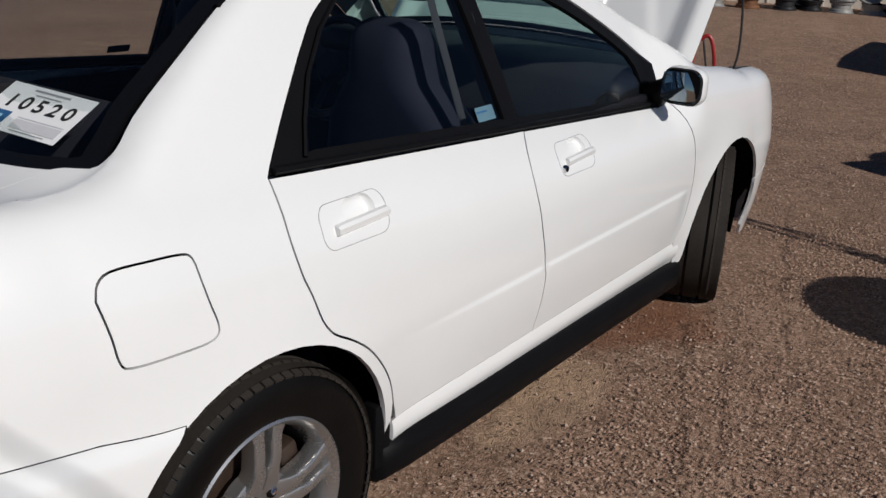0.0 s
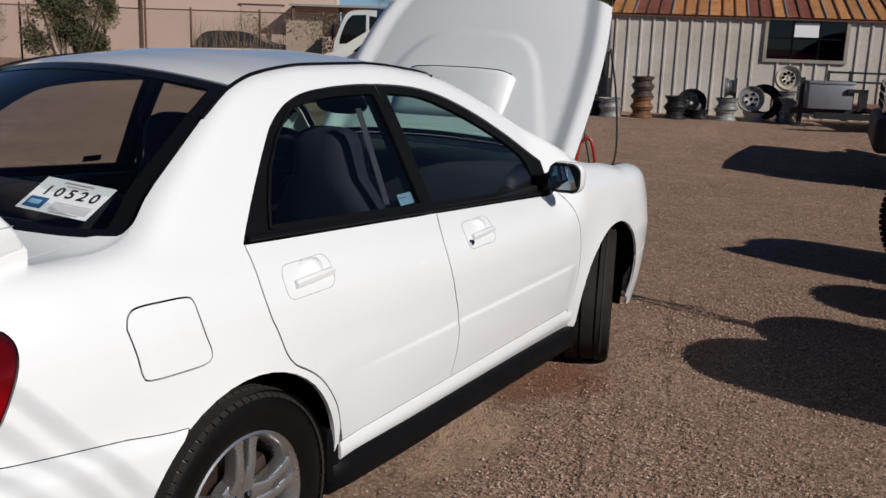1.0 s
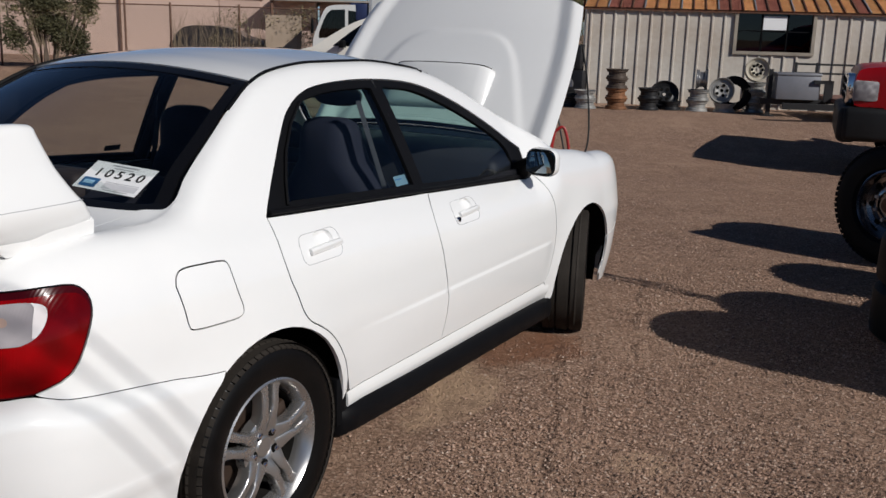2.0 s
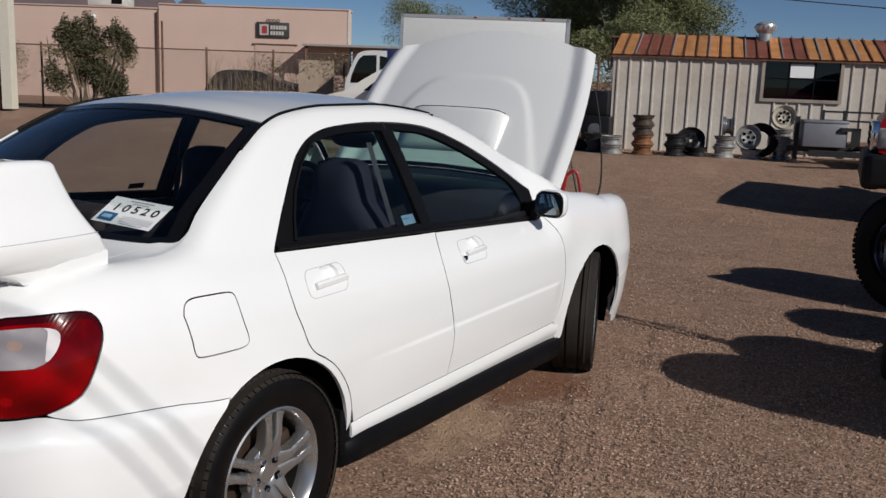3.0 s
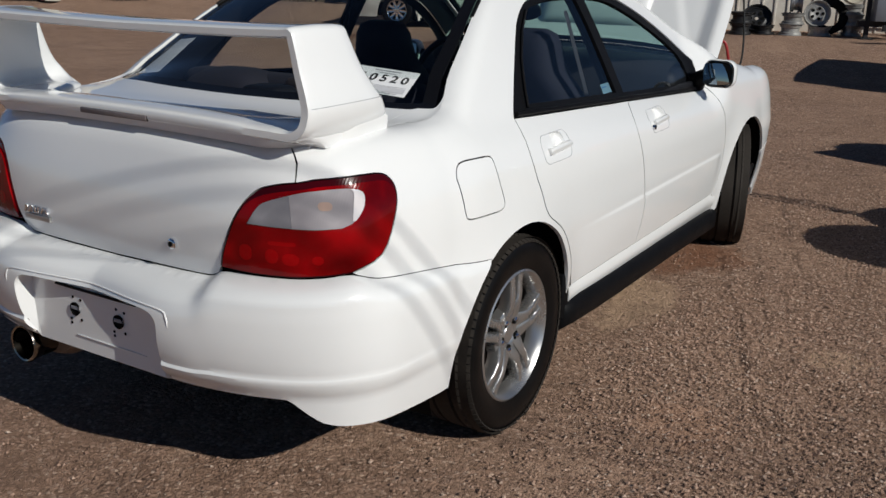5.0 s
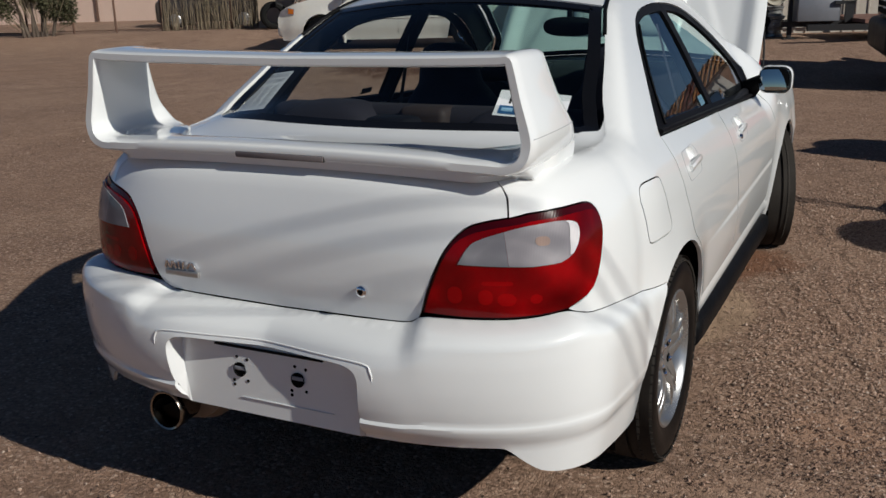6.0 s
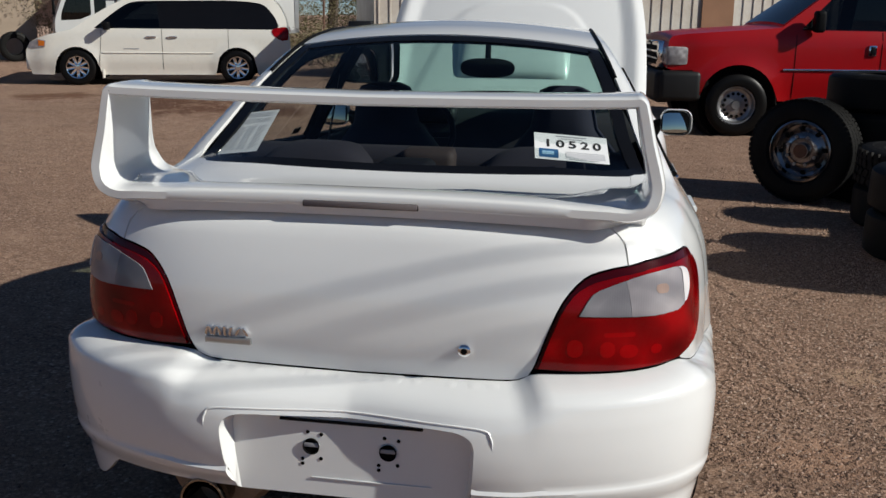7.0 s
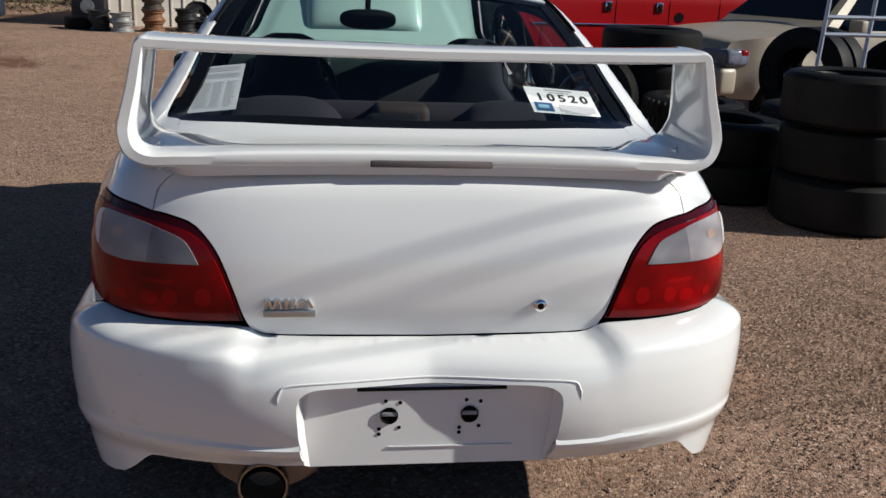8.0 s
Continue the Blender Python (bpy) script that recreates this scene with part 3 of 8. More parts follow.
TL_IN = [(s_x(x, z), z) for x, z in curve([(0.598, 0.905), (0.550, 0.897), (0.505, 0.880), (0.462, 0.830), (0.432, 0.760), (0.410, 0.695), (0.403, 0.676)], 3)]
TL_BOT = [(s_x(0.50, 0.670), 0.670), (s_x(0.60, 0.671), 0.671), (s_x(0.67, 0.676), 0.676)]
TL_OUT = curve([(s_x(0.724, 0.684), 0.684), (s_y(-0.622, 0.72), 0.72), (s_y(-0.574, 0.80), 0.80), (s_y(-0.553, 0.86), 0.86), (s_y(-0.560, 0.900), 0.900), (s_y(-0.600, 0.918), 0.918), (s_x(0.650, 0.914), 0.914), (s_x(0.620, 0.9085), 0.9085)], 3)
TAIL = TL_IN + TL_BOT + TL_OUT
mid = Y0 - L0
ZTOP = table((mid - 0.01, s_x(0.36, 0.65), s_x(0.41, 0.67), s_x(0.60, 0.67), s_x(0.67, 0.674), s_x(0.716, 0.683), s_y(-0.635, 0.68), s_y(-0.43, 0.64), -0.203, 0.2), (0.633, 0.640, 0.664, 0.667, 0.672, 0.679, 0.658, 0.638, 0.611, 0.607))
SEAM_B = [(float(s), ZTOP(float(s))) for s in np.linspace(s_x(0.731, 0.675), -0.203, 20)]

s_seam = s_x(0.598, 0.93)
top_line = [(s, vtop(s) + 0.006) for s in np.linspace(2.26, s_seam, 70)]
side_poly = list(WINDOW) + [(2.12, 0.93)] + top_line + [(s_seam, 0.95)] + [TL_IN[0]] + TL_OUT[::-1] + SEAM_B + arc(0, 124, 2) + [(0.385, 0.318)] + REAR_SEAM[::-1][:-1]
FUEL = curve([(-0.323, 0.862), (-0.313, 0.888), (-0.286, 0.902), (-0.22, 0.902), (-0.155, 0.898), (-0.135, 0.886), (-0.129, 0.85), (-0.121, 0.81), (-0.110, 0.77), (-0.113, 0.748), (-0.138, 0.738), (-0.20, 0.738), (-0.283, 0.741), (-0.303, 0.757), (-0.310, 0.80), (-0.323, 0.862)], 3)[:-1]
panel("side_body", inset(side_poly, GAP), skin, PAINT, car, both=True, step=0.024, holes=[FUEL])
panel("fuel_flap", inset(FUEL, 0.004), skin, PAINT, car, step=0.02)

belt_line = lambda a, b: [(a + (b - a) * k / 8, belt(a + (b - a) * k / 8)) for k in range(9)]
rear_door_poly = belt_line(1.036, 0.100) + REAR_SEAM[1:] + [(0.405, 0.35)] + MID_SEAM[::-1][:-1]
front_door_poly = belt_line(1.93, 1.036) + MID_SEAM[1:] + FRONT_SEAM[::-1] + [(1.96, belt(1.94))]
ROWS_CREASE = (0.530, 0.541, 0.5465, 0.552, 0.5575, 0.566)
cup_at = lambda y, z: rounded(y + 0.018, z + 0.013, 0.100, 0.058, 0.027)
rear_doors = panel("rear_door", inset(rear_door_poly, GAP), skin, PAINT, car, both=True, step=0.024, rows=ROWS_CREASE, holes=[cup_at(0.276, 0.858)])
front_doors = panel("front_door", inset(front_door_poly, GAP), skin, PAINT, car, both=True, step=0.024, rows=ROWS_CREASE, holes=[cup_at(1.235, 0.821)])
sill = [(0.40, 0.345), (0.40, 0.255), (2.10, 0.235), (2.10, 0.345)]
panel("sill", sill, lambda s, v: skin(s, v) + Vector((-0.006 + 0.011 * math.sin(math.pi * min(1.0, max(0.0, (0.347 - v) / 0.085))), 0, 0)), PAINT, car, both=True, step=0.014)

# front wing and bumper
s_nose = Y1 + L1
wing = FRONT_SEAM + [(2.10, 0.245), (2.158, 0.245)] + arc(2.525, 186, 22) + [(3.0, 0.47), (3.25, 0.56), (3.42, 0.60)] + [(s, vtop(s) - 0.002) for s in np.linspace(3.42, 2.0, 40)] + [(1.98, 0.90)]
panel("front_wing", inset(wing, GAP), skin, PAINT, car, both=True, step=0.03)
nose = [(2.87, 0.44)] + arc(2.525, 21, -14)[1:] + [(2.90, 0.17), (3.3, 0.15), (s_nose, 0.16), (s_nose, 0.60), (3.42, 0.595), (3.25, 0.555), (3.0, 0.465)]
panel("front_bumper", inset(nose, GAP), lambda s, v: skin(s, v), PAINT, car, both=True, step=0.035)

# boot lid: rear face and deck
mid = Y0 - L0
lid_side = [(s_seam, vtop(s_seam)), (s_seam, 0.95)] + TL_IN + [(s_x(0.392, 0.655), 0.655), (s_x(0.365, 0.643), 0.643), (s_x(0.32, 0.640), 0.640), (mid, 0.636)]
flipped = lambda pts: [(2 * mid - s, v) for s, v in pts[::-1]]
lid_top = [(s, vtop(s)) for s in np.linspace(2 * mid - s_seam, s_seam, 40)]
lid_poly = lid_side + flipped(lid_side)[1:] + lid_top[1:-1]
lidP, lidF = sheet(inset(lid_poly, GAP), skin, step=0.024)
rear_curve = [skin(s, v) for s, v in lid_top]


def top(x, y):
    return Vector((x, y, deck_z(x, y)))


GLASS_BASE = curve([(0.645, -0.200), (0.610, -0.250), (0.50, -0.308), (0.25, -0.359), (0.0, -0.376), (-0.25, -0.359), (-0.50, -0.308), (-0.610, -0.250), (-0.645, -0.200)], 5)
deck_poly = [(p.x, p.y + 0.001) for p in rear_curve] + [(0.600, -0.5), (0.602, -0.256)] + GLASS_BASE[6:-6] + [(-0.602, -0.256), (-0.600, -0.5)]
rear_x = [p.x for p in rear_curve]
rear_gap = [p.z - top(p.x, p.y).z for p in rear_curve]
order = np.argsort(rear_x)
rear_x, rear_gap = np.array(rear_x)[order], np.array(rear_gap)[order]


def lid_top_at(x, y):
    """The deck, drawn down at its rear edge to meet the lid's rear face."""
    p = top(x, y)
    return Vector((x, y, p.z + float(np.interp(x, rear_x, rear_gap)) * ease(-0.56, -0.70, y)))


dkP, dkF = sheet(deck_poly, lid_top_at, step=0.03, depth=0.008)
solid("boot_lid", lidP + dkP, lidF + [tuple(i + len(lidP) for i in f) for f in dkF], PAINT, car)
# shoulders between the lid's shut line and the flank
rim_pts = [skin(s, vtop(s)) for s in np.linspace(s_seam, Y0 - 0.001, 26)] + [skin(y, vtop(y)) for y in np.linspace(Y0 + 0.01, -0.15, 14)]
SP, SF = [], []
for p in rim_pts:
    xi = min(0.6025 + 0.042 * ease(-0.254, -0.200, p.y), p.x - 0.0005)
    lift = p.z - top(p.x, p.y).z
    for t in np.linspace(0, 1, 6):
        x = xi + (p.x - xi) * t
        SP.append(Vector((x, p.y, top(x, p.y).z + lift * t * t + (1 - t * t) * (lid_top_at(0.60, p.y).z - top(0.60, p.y).z))))
for k in range(len(rim_pts) - 1):
    for j in range(5):
        a = k * 6 + j
        SF.append((a, a + 1, a + 7, a + 6))
SF = [f if (SP[f[1]] - SP[f[0]]).cross(SP[f[3]] - SP[f[0]]).z > 0 else f[::-1] for f in SF]
solid("deck_shoulder", SP, SF, PAINT, car)
for sgn in (1, -1):
    GP, GF = [], []
    for y in np.linspace(-0.66, -0.26, 24):
        for gx in (0.572, 0.592, 0.612, 0.628):
            q = lid_top_at(0.60, y)
            GP.append(Vector((sgn * gx, y, q.z - 0.007 - 0.25 * max(0.0, gx - 0.60) + 0.05 * max(0.0, 0.60 - gx))))
    for k in range(23):
        for j in range(3):
            a = k * 4 + j
            GF.append((a, a + 1, a + 5, a + 4) if sgn > 0 else (a, a + 4, a + 5, a + 1))
    solid("lid_gutter", GP, [f[::-1] for f in GF], PAINT, car)
solid("deck_shoulder", *mirrored(SP, SF), PAINT, car)

# glasshouse: back window, roof, windscreen
sideline = lambda a, b, d=0.004, n=20: [(edge_x(y) - d, y) for y in np.linspace(a, b, n)]
roof_rear = lambda x: 0.322 - 0.03 * (1 - (x / 0.5) ** 2)
glass_top = [(x, roof_rear(x)) for x in np.linspace(edge_x(0.32) - 0.006, -edge_x(0.32) + 0.006, 15)]
rg = [p for p in sideline(-0.15, 0.315)] + glass_top + [(-x, y) for x, y in sideline(0.315, -0.15)] + GLASS_BASE[::-1]
rg = [p for k, p in enumerate(rg) if math.dist(p, rg[k - 1]) > 1e-4]
rg_in = inset(dense(rg, 0.02), 0.040)
panel("back_window_seal", inset(rg, 0.001), top, GLOSSBLACK, car, holes=[rg_in], depth=0.01, off=-0.002, step=0.03)
panel("back_window", rg_in, top, TINT, car, depth=0, off=-0.004, step=0.04)
wind_top = lambda x: 1.40 + 0.06 * (1 - (x / 0.5) ** 2)
rf = [(x, roof_rear(x) + 0.004) for x in np.linspace(-0.49, 0.49, 15)]
roof_poly = rf + [(edge_x(y) - 0.001, y) for y in np.linspace(0.34, 1.38, 24)] + [(x, wind_top(x)) for x in np.linspace(0.465, -0.465, 13)] + [(-edge_x(y) + 0.001, y) for y in np.linspace(1.38, 0.34, 24)]
panel("roof", roof_poly, top, PAINT, car, depth=0.012, off=0.001)
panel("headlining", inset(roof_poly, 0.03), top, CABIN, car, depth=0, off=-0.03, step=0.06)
ws = [(x, wind_top(x) + 0.004) for x in np.linspace(-0.49, 0.49, 13)] + [(edge_x(y) - 0.006, y) for y in np.linspace(1.43, 2.24, 18)] + [(-edge_x(y) + 0.006, y) for y in np.linspace(2.24, 1.43, 18)]
ws_in = inset(dense(ws, 0.03), 0.03)
panel("windscreen_seal", ws, top, GLOSSBLACK, car, holes=[ws_in], depth=0.01, off=-0.002)
panel("windscreen", ws_in, top, PANE, car, depth=0, off=-0.004, step=0.05)
for sx in (1, -1):
    pts = [(sx * (edge_x(y) + 0.006), y, deck_z(edge_x(y), y) + 0.001) for y in np.linspace(0.16, 1.42, 30)]
    part("roof_moulding", tube(pts, 0.0065, 6), BLACK, car)
# scuttle panel under the windscreen
panel("scuttle", [(0.62, 2.245), (0.62, 2.34), (-0.62, 2.34), (-0.62, 2.245)], lambda x, y: Vector((x, y, deck_z(x, y) - 0.01)), BLACK, car)

# side windows: black frames and panes
low = [(2.06, 0.935), (2.03, 0.90), (1.97, belt(1.93) + 0.004)] + [(y, belt(y) + 0.004) for y in np.linspace(1.93, 0.107, 14)]
black = WINDOW + low[1:]
PANE_R = curve([(0.222, 0.990), (0.256, 1.049), (0.311, 1.127), (0.394, 1.203), (0.49, 1.261), (0.57, 1.281), (0.72, 1.294), (0.93, 1.296)], 5) + [(0.962, 1.292), (0.972, 0.950)] + [(y, belt(y) + 0.036) for y in np.linspace(0.95, 0.25, 6)]
PANE_F = [(1.040, 0.945), (1.040, 1.29)] + curve([(1.06, 1.293), (1.27, 1.27), (1.50, 1.196), (1.72, 1.098), (1.84, 1.03)], 5) + [(1.875, 0.99), (1.885, 0.90)] + [(y, belt(y) + 0.034) for y in np.linspace(1.86, 1.08, 6)]
panel("window_frame", inset(black, 0.0015), skin, BLACK, car, both=True, holes=[PANE_R, PANE_F], depth=0.014, off=-0.003, step=0.03)
panel("rear_window", PANE_R, skin, TINT, car, both=True, depth=0, off=-0.010, step=0.05)
panel("front_window", PANE_F, skin, TINT, car, both=True, depth=0, off=-0.010, step=0.05)
for sx in (1, -1):
    pts = [skin(y, belt(y) + 0.012) + Vector((0.006, 0, 0)) for y in np.linspace(0.115, 1.95, 24)]
    part("belt_moulding", tube([(sx * p.x, p.y, p.z) for p in pts], 0.009, 6), BLACK, car)
    pts = [skin(y, z) + Vector((0.004, 0, 0)) for y, z in ((0.212, 0.985), (0.246, 1.049), (0.300, 1.127), (0.384, 1.206), (0.482, 1.268))]
    part("quarter_bar", tube([(sx * p.x, p.y, p.z) for p in pts], 0.005, 6), BLACK, car)

# highlights of the bulb reflectors, put on as paler red ovals: centre (along the skin, height), width, height
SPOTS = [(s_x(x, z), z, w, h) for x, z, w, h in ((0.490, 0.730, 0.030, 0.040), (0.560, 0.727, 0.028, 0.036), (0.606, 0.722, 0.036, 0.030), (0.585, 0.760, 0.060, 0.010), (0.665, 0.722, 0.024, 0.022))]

# dark lining inside the pillars and roof rails
rail = [(float(y), vtop(float(y)) - 0.012) for y in np.linspace(-0.24, 1.95, 40)]
lining = rail + [p for p in WINDOW[::-1] if p[0] < 1.90] + [(0.10, 0.92), (-0.24, 0.92)]
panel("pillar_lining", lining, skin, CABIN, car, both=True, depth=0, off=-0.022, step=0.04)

# tail lamps
for name, P, F in [("tail_lamp", *sheet(inset(TAIL, 0.002), skin, step=0.02, depth=0.02, off=0.002))]:
    for mir in (0, 1):
        p, f = mirrored(P, F) if mir else (P, F)
        lampbody = solid(name, p, f, MAROON_BEZEL, car, "red and clear tail lamp cluster in a black bezel")
        rp, rfc = sheet([(s, v - 0.010 * ease(0.84, 0.89, v)) for s, v in inset(TAIL, 0.0075)], skin, step=0.02, depth=0.006, off=0.007)
        clear_poly = [(s_x(0.496, 0.802), 0.802)] + curve([(s_x(0.512, 0.832), 0.832), (s_x(0.534, 0.855), 0.855), (s_x(0.603, 0.878), 0.878), (s_x(0.650, 0.887), 0.887), (s_x(0.696, 0.890), 0.890), (s_x(0.721, 0.879), 0.879), (s_x(0.729, 0.848), 0.848), (s_x(0.723, 0.815), 0.815), (s_x(0.706, 0.800), 0.800)], 3) + [(s_x(0.657, 0.797), 0.797)]
        s_div = s_x(0.600, 0.84)
        zd = float(np.interp(s_div, [p[0] for p in clear_poly[:14]], [p[1] for p in clear_poly[:14]]))
        zb = float(np.interp(s_div, [clear_poly[0][0], clear_poly[-1][0]], [0.802, 0.797]))
        inner_poly = [p for p in clear_poly if p[0] <= s_div] + [(s_div, zd), (s_div, zb)]
        outer_poly = [(s_div + 0.0006, zb), (s_div + 0.0006, zd)] + [p for p in clear_poly if p[0] > s_div]
        cp, cf = sheet(outer_poly, skin, step=0.02, depth=0.004, off=0.010)
        ip, if_ = sheet(inner_poly, skin, step=0.02, depth=0.004, off=0.010)
        edge_s = [p for p in clear_poly if p[0] > s_x(0.712, 0.85) and p[1] > 0.808]
        ep, ef = sheet(edge_s + [(s - 0.002 - 0.024 * math.sin(math.pi * (k + 0.5) / len(edge_s)), v) for k, (s, v) in enumerate(edge_s[::-1])], skin, step=0.02, depth=0.002, off=0.0115)
        ap, af = sheet(rounded(s_x(0.670, 0.852), 0.852, 0.030, 0.020, 0.0098), skin, step=0.02, depth=0.001, off=0.0108)
        if mir:
            rp, rfc = mirrored(rp, rfc)
            cp, cf = mirrored(cp, cf)
            ap, af = mirrored(ap, af)
            ip, if_ = mirrored(ip, if_)
            ep, ef = mirrored(ep, ef)
        solid("red_lens", rp, rfc, RED_LENS, lampbody)
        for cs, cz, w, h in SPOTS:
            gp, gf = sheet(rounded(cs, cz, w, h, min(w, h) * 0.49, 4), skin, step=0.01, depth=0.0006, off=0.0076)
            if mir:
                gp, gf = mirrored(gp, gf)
            solid("reflector_spot", gp, gf, HIGHLIGHT_LENS, lampbody)
        solid("clear_lens", cp, cf, CLEAR_LENS, lampbody)
        solid("reversing_lens", ip, if_, GREY_LENS, lampbody)
        solid("bulb", ap, af, BULB_LENS, lampbody)
        solid("reflector", ep, ef, BRIGHT_LENS, lampbody)

# rear bumper with its shelf under the lamps, spats and number plate recess
BO = table((0.0, 0.10, 0.17, 0.20, 0.28, 0.5, 0.70, 0.84, 0.93, 0.98, 1.0), (0.074, 0.098, 0.108, 0.103, 0.110, 0.117, 0.112, 0.096, 0.066, 0.028, 0.0))
ZLOW = table((mid - 0.01, s_x(0.50, 0.4), s_x(0.550, 0.4), s_x(0.605, 0.35), s_x(0.640, 0.32), s_y(-0.70, 0.3), -0.33, 0.2), (0.356, 0.362, 0.362, 0.318, 0.291, 0.280, 0.262, 0.25))


BULGE = 0.040


def bump_skin(s, v):
    """v from 0, the lower edge at mid height 0.378, to 1, under the lid."""
    sr = s if s >= mid else 2 * mid - s
    zt = ZTOP(sr)
    z = 0.372 + (zt - 0.372) * v
    p = skin(s, min(z, zt))
    q = skin(s, 0.60)
    if s >= Y0:
        k = 0.10
    else:
        k = 1 - 0.9 * ease(0.30, 1.0, 1 - (Y0 - sr) / L0)
    o = BO(max(0.0, v)) * k if v >= 0 else (BO(0) + 0.06 * v) * k
    d = Vector((p.x, p.y - Y0 if s < Y0 else 0, 0))
    if s < Y0:
        al = radians(90) * (1 - (Y0 - s) / L0)
        d = Vector((math.sin(al) ** 3 if al >= 0 else -abs(math.sin(al)) ** 3, -abs(math.cos(al)) ** 1.0, 0))
    else:
        d = Vector((1, 0, 0))
    d.normalize()
    if s < Y0:
        bulge = BULGE * abs(math.sin(2 * al)) ** 1.35 + 0.012 * math.sin(al) ** 4
    else:
        bulge = 0.012 * (1 - ease(Y0, -0.22, s))
    o += bulge * min(1.0, BO(max(0.0, min(1.0, v))) / 0.085)
    return Vector((p.x, p.y, z)) + d * o


vlow = lambda s: (ZLOW(s if s >= mid else 2 * mid - s) - 0.372) / (ZTOP(s if s >= mid else 2 * mid - s) - 0.372)
right = [(s, 1.0) for s in np.linspace(mid, -0.203, 60)]
arch_b = [(y, (z - 0.372) / (ZTOP(y) - 0.372)) for y, z in arc(0, 124, 181, n=14)]
low_r = [(s, vlow(s)) for s in np.linspace(-0.3605, mid, 80)]
n0 = 0.259
notch = [(s_x(n0, 0.4), vlow(s_x(n0, 0.4))), (s_x(n0 + 0.004, 0.45), 0.30)] + [(s_x(x, 0.53), v) for x, v in curve([(n0 + 0.007, 0.52), (n0 + 0.006, 0.60), (n0 - 0.002, 0.672), (n0 - 0.024, 0.722), (n0 - 0.065, 0.735)], 3)] + [(mid, 0.735)]
low_keep = [p for p in low_r if p[0] > notch[0][0] + 0.004]
half = right + arch_b[1:] + low_keep + notch
bump_poly = half + [(2 * mid - s, v) for s, v in half[::-1][1:-1]]
scaled = lambda pts: [(s, v * 0.30) for s, v in pts]
bumper_map = lambda s, w: bump_skin(s, w / 0.30)
bP, bF = sheet(scaled(bump_poly), bumper_map, step=0.016, depth=0.012, rows=(0.051, 0.0555, 0.060, 0.2505, 0.2595, 0.2685, 0.2760, 0.2825, 0.2880, 0.2925, 0.2962, 0.2985))
bumper = solid("rear_bumper", bP, bF, PAINT, car, "white rear bumper with a bare plate recess")
bm = bmesh.new()
wall = [bump_skin(s, v) for s, v in notch] + [bump_skin(2 * mid - s, v) for s, v in notch[::-1][1:]]
back = [Vector((p.x * 0.955, -0.9020, min(p.z, 0.556))) for p in wall]
va, vb = [bm.verts.new(p) for p in wall], [bm.verts.new(p) for p in back]
for k in range(len(va) - 1):
    bm.faces.new((va[k], va[k + 1], vb[k + 1], vb[k]))
bm.faces.new(vb)
part("plate_recess", bm, PAINT, bumper, sharp=30)
rib = [(s_x(0.297, 0.50), 0.60), (s_x(0.294, 0.53), 0.70), (s_x(0.272, 0.56), 0.765), (s_x(0.15, 0.56), 0.782), (mid, 0.784)]
rib += [(2 * mid - s, v) for s, v in rib[::-1][1:]]
part("recess_rib", tube([tuple(bump_skin(s, v)) for s, v in curve(rib, 5)], [0.0004, 0.001, 0.0018] + [0.0026] * (5 * (len(rib) - 1) - 5) + [0.0018, 0.001, 0.0004], 6), PAINT, bumper)
for hx in (-0.089, 0.090):
    part("lamp_hole", lathe([(0.0005, -0.9025), (0.019, -0.9025), (0.020, -0.9070), (0.018, -0.9080), (0.017, -0.9040)], 20, "y", pose(hx, 0, 0.482)), DARK, bumper)
    boxed("clip", hx - 0.02, hx + 0.02, -0.9065, -0.9035, 0.4805, 0.4905, GREYINK, bumper, 0.001)
    for dx, dz in ((-0.022, -0.033), (-0.022, -0.045), (0.022, -0.03), (0.024, 0.03), (-0.008, 0.034)):
        part("screw_hole", lathe([(0.0005, -0.9035), (0.0045, -0.9035), (0.0045, -0.9025)], 8, "y", pose(hx + dx, 0, 0.482 + dz)), DARK, bumper)
boxed("plate_lamp_bar", -0.16, 0.17, -0.9110, -0.9040, 0.5440, 0.5490, BLACK, bumper)
boxed("plate_ledge", -0.09, 0.19, -0.9055, -0.9025, 0.4035, 0.4065, PAINT, bumper, 0.001)

# spoiler: a swept loop of wing, end plates and foot
STA = [(0.0, 1.252, -0.770, -0.600, 0.030), (0.40, 1.256, -0.770, -0.592, 0.030), (0.575, 1.260, -0.769, -0.572, 0.030), (0.603, 1.261, -0.769, -0.562, 0.030), (0.612, 1.240, -0.769, -0.556, 0.032), (0.627, 1.17, -0.768, -0.528, 0.036),
       (0.643, 1.11, -0.768, -0.492, 0.040), (0.648, 1.074, -0.770, -0.462, 0.042), (0.636, 1.038, -0.774, -0.440, 0.040), (0.600, 1.020, -0.778, -0.440, 0.036), (0.545, 1.021, -0.782, -0.47, 0.034), (0.47, 1.023, -0.785, -0.585, 0.034), (0.40, 1.026, -0.788, -0.655, 0.036), (0.2, 1.030, -0.790, -0.665, 0.038), (0.0, 1.031, -0.790, -0.668, 0.038)]
st = [Vector(p) for p in curve([s[:3] for s in STA], 5)]
more = curve([s[3:] + (0,) for s in STA], 5)
loop = [(p.x, p.y, p.z, f, th) for p, (f, th, _) in zip(st, more)]
loop = loop[:-1] + [(-x, z, r, f, th) for x, z, r, f, th in loop[::-1]][:-1]
SECTION = [(1, 0), (0.98, 0.5), (0.90, 0.82), (0.6, 1.0), (0.0, 1.0), (-0.75, 0.92), (-0.95, 0.74), (-1, 0.50), (-1, 0), (-1, -0.50), (-0.95, -0.74), (-0.75, -0.92), (0.0, -1.0), (0.6, -1.0), (0.90, -0.82), (0.98, -0.5)]
bm = bmesh.new()
rings = []
NL = len(loop)
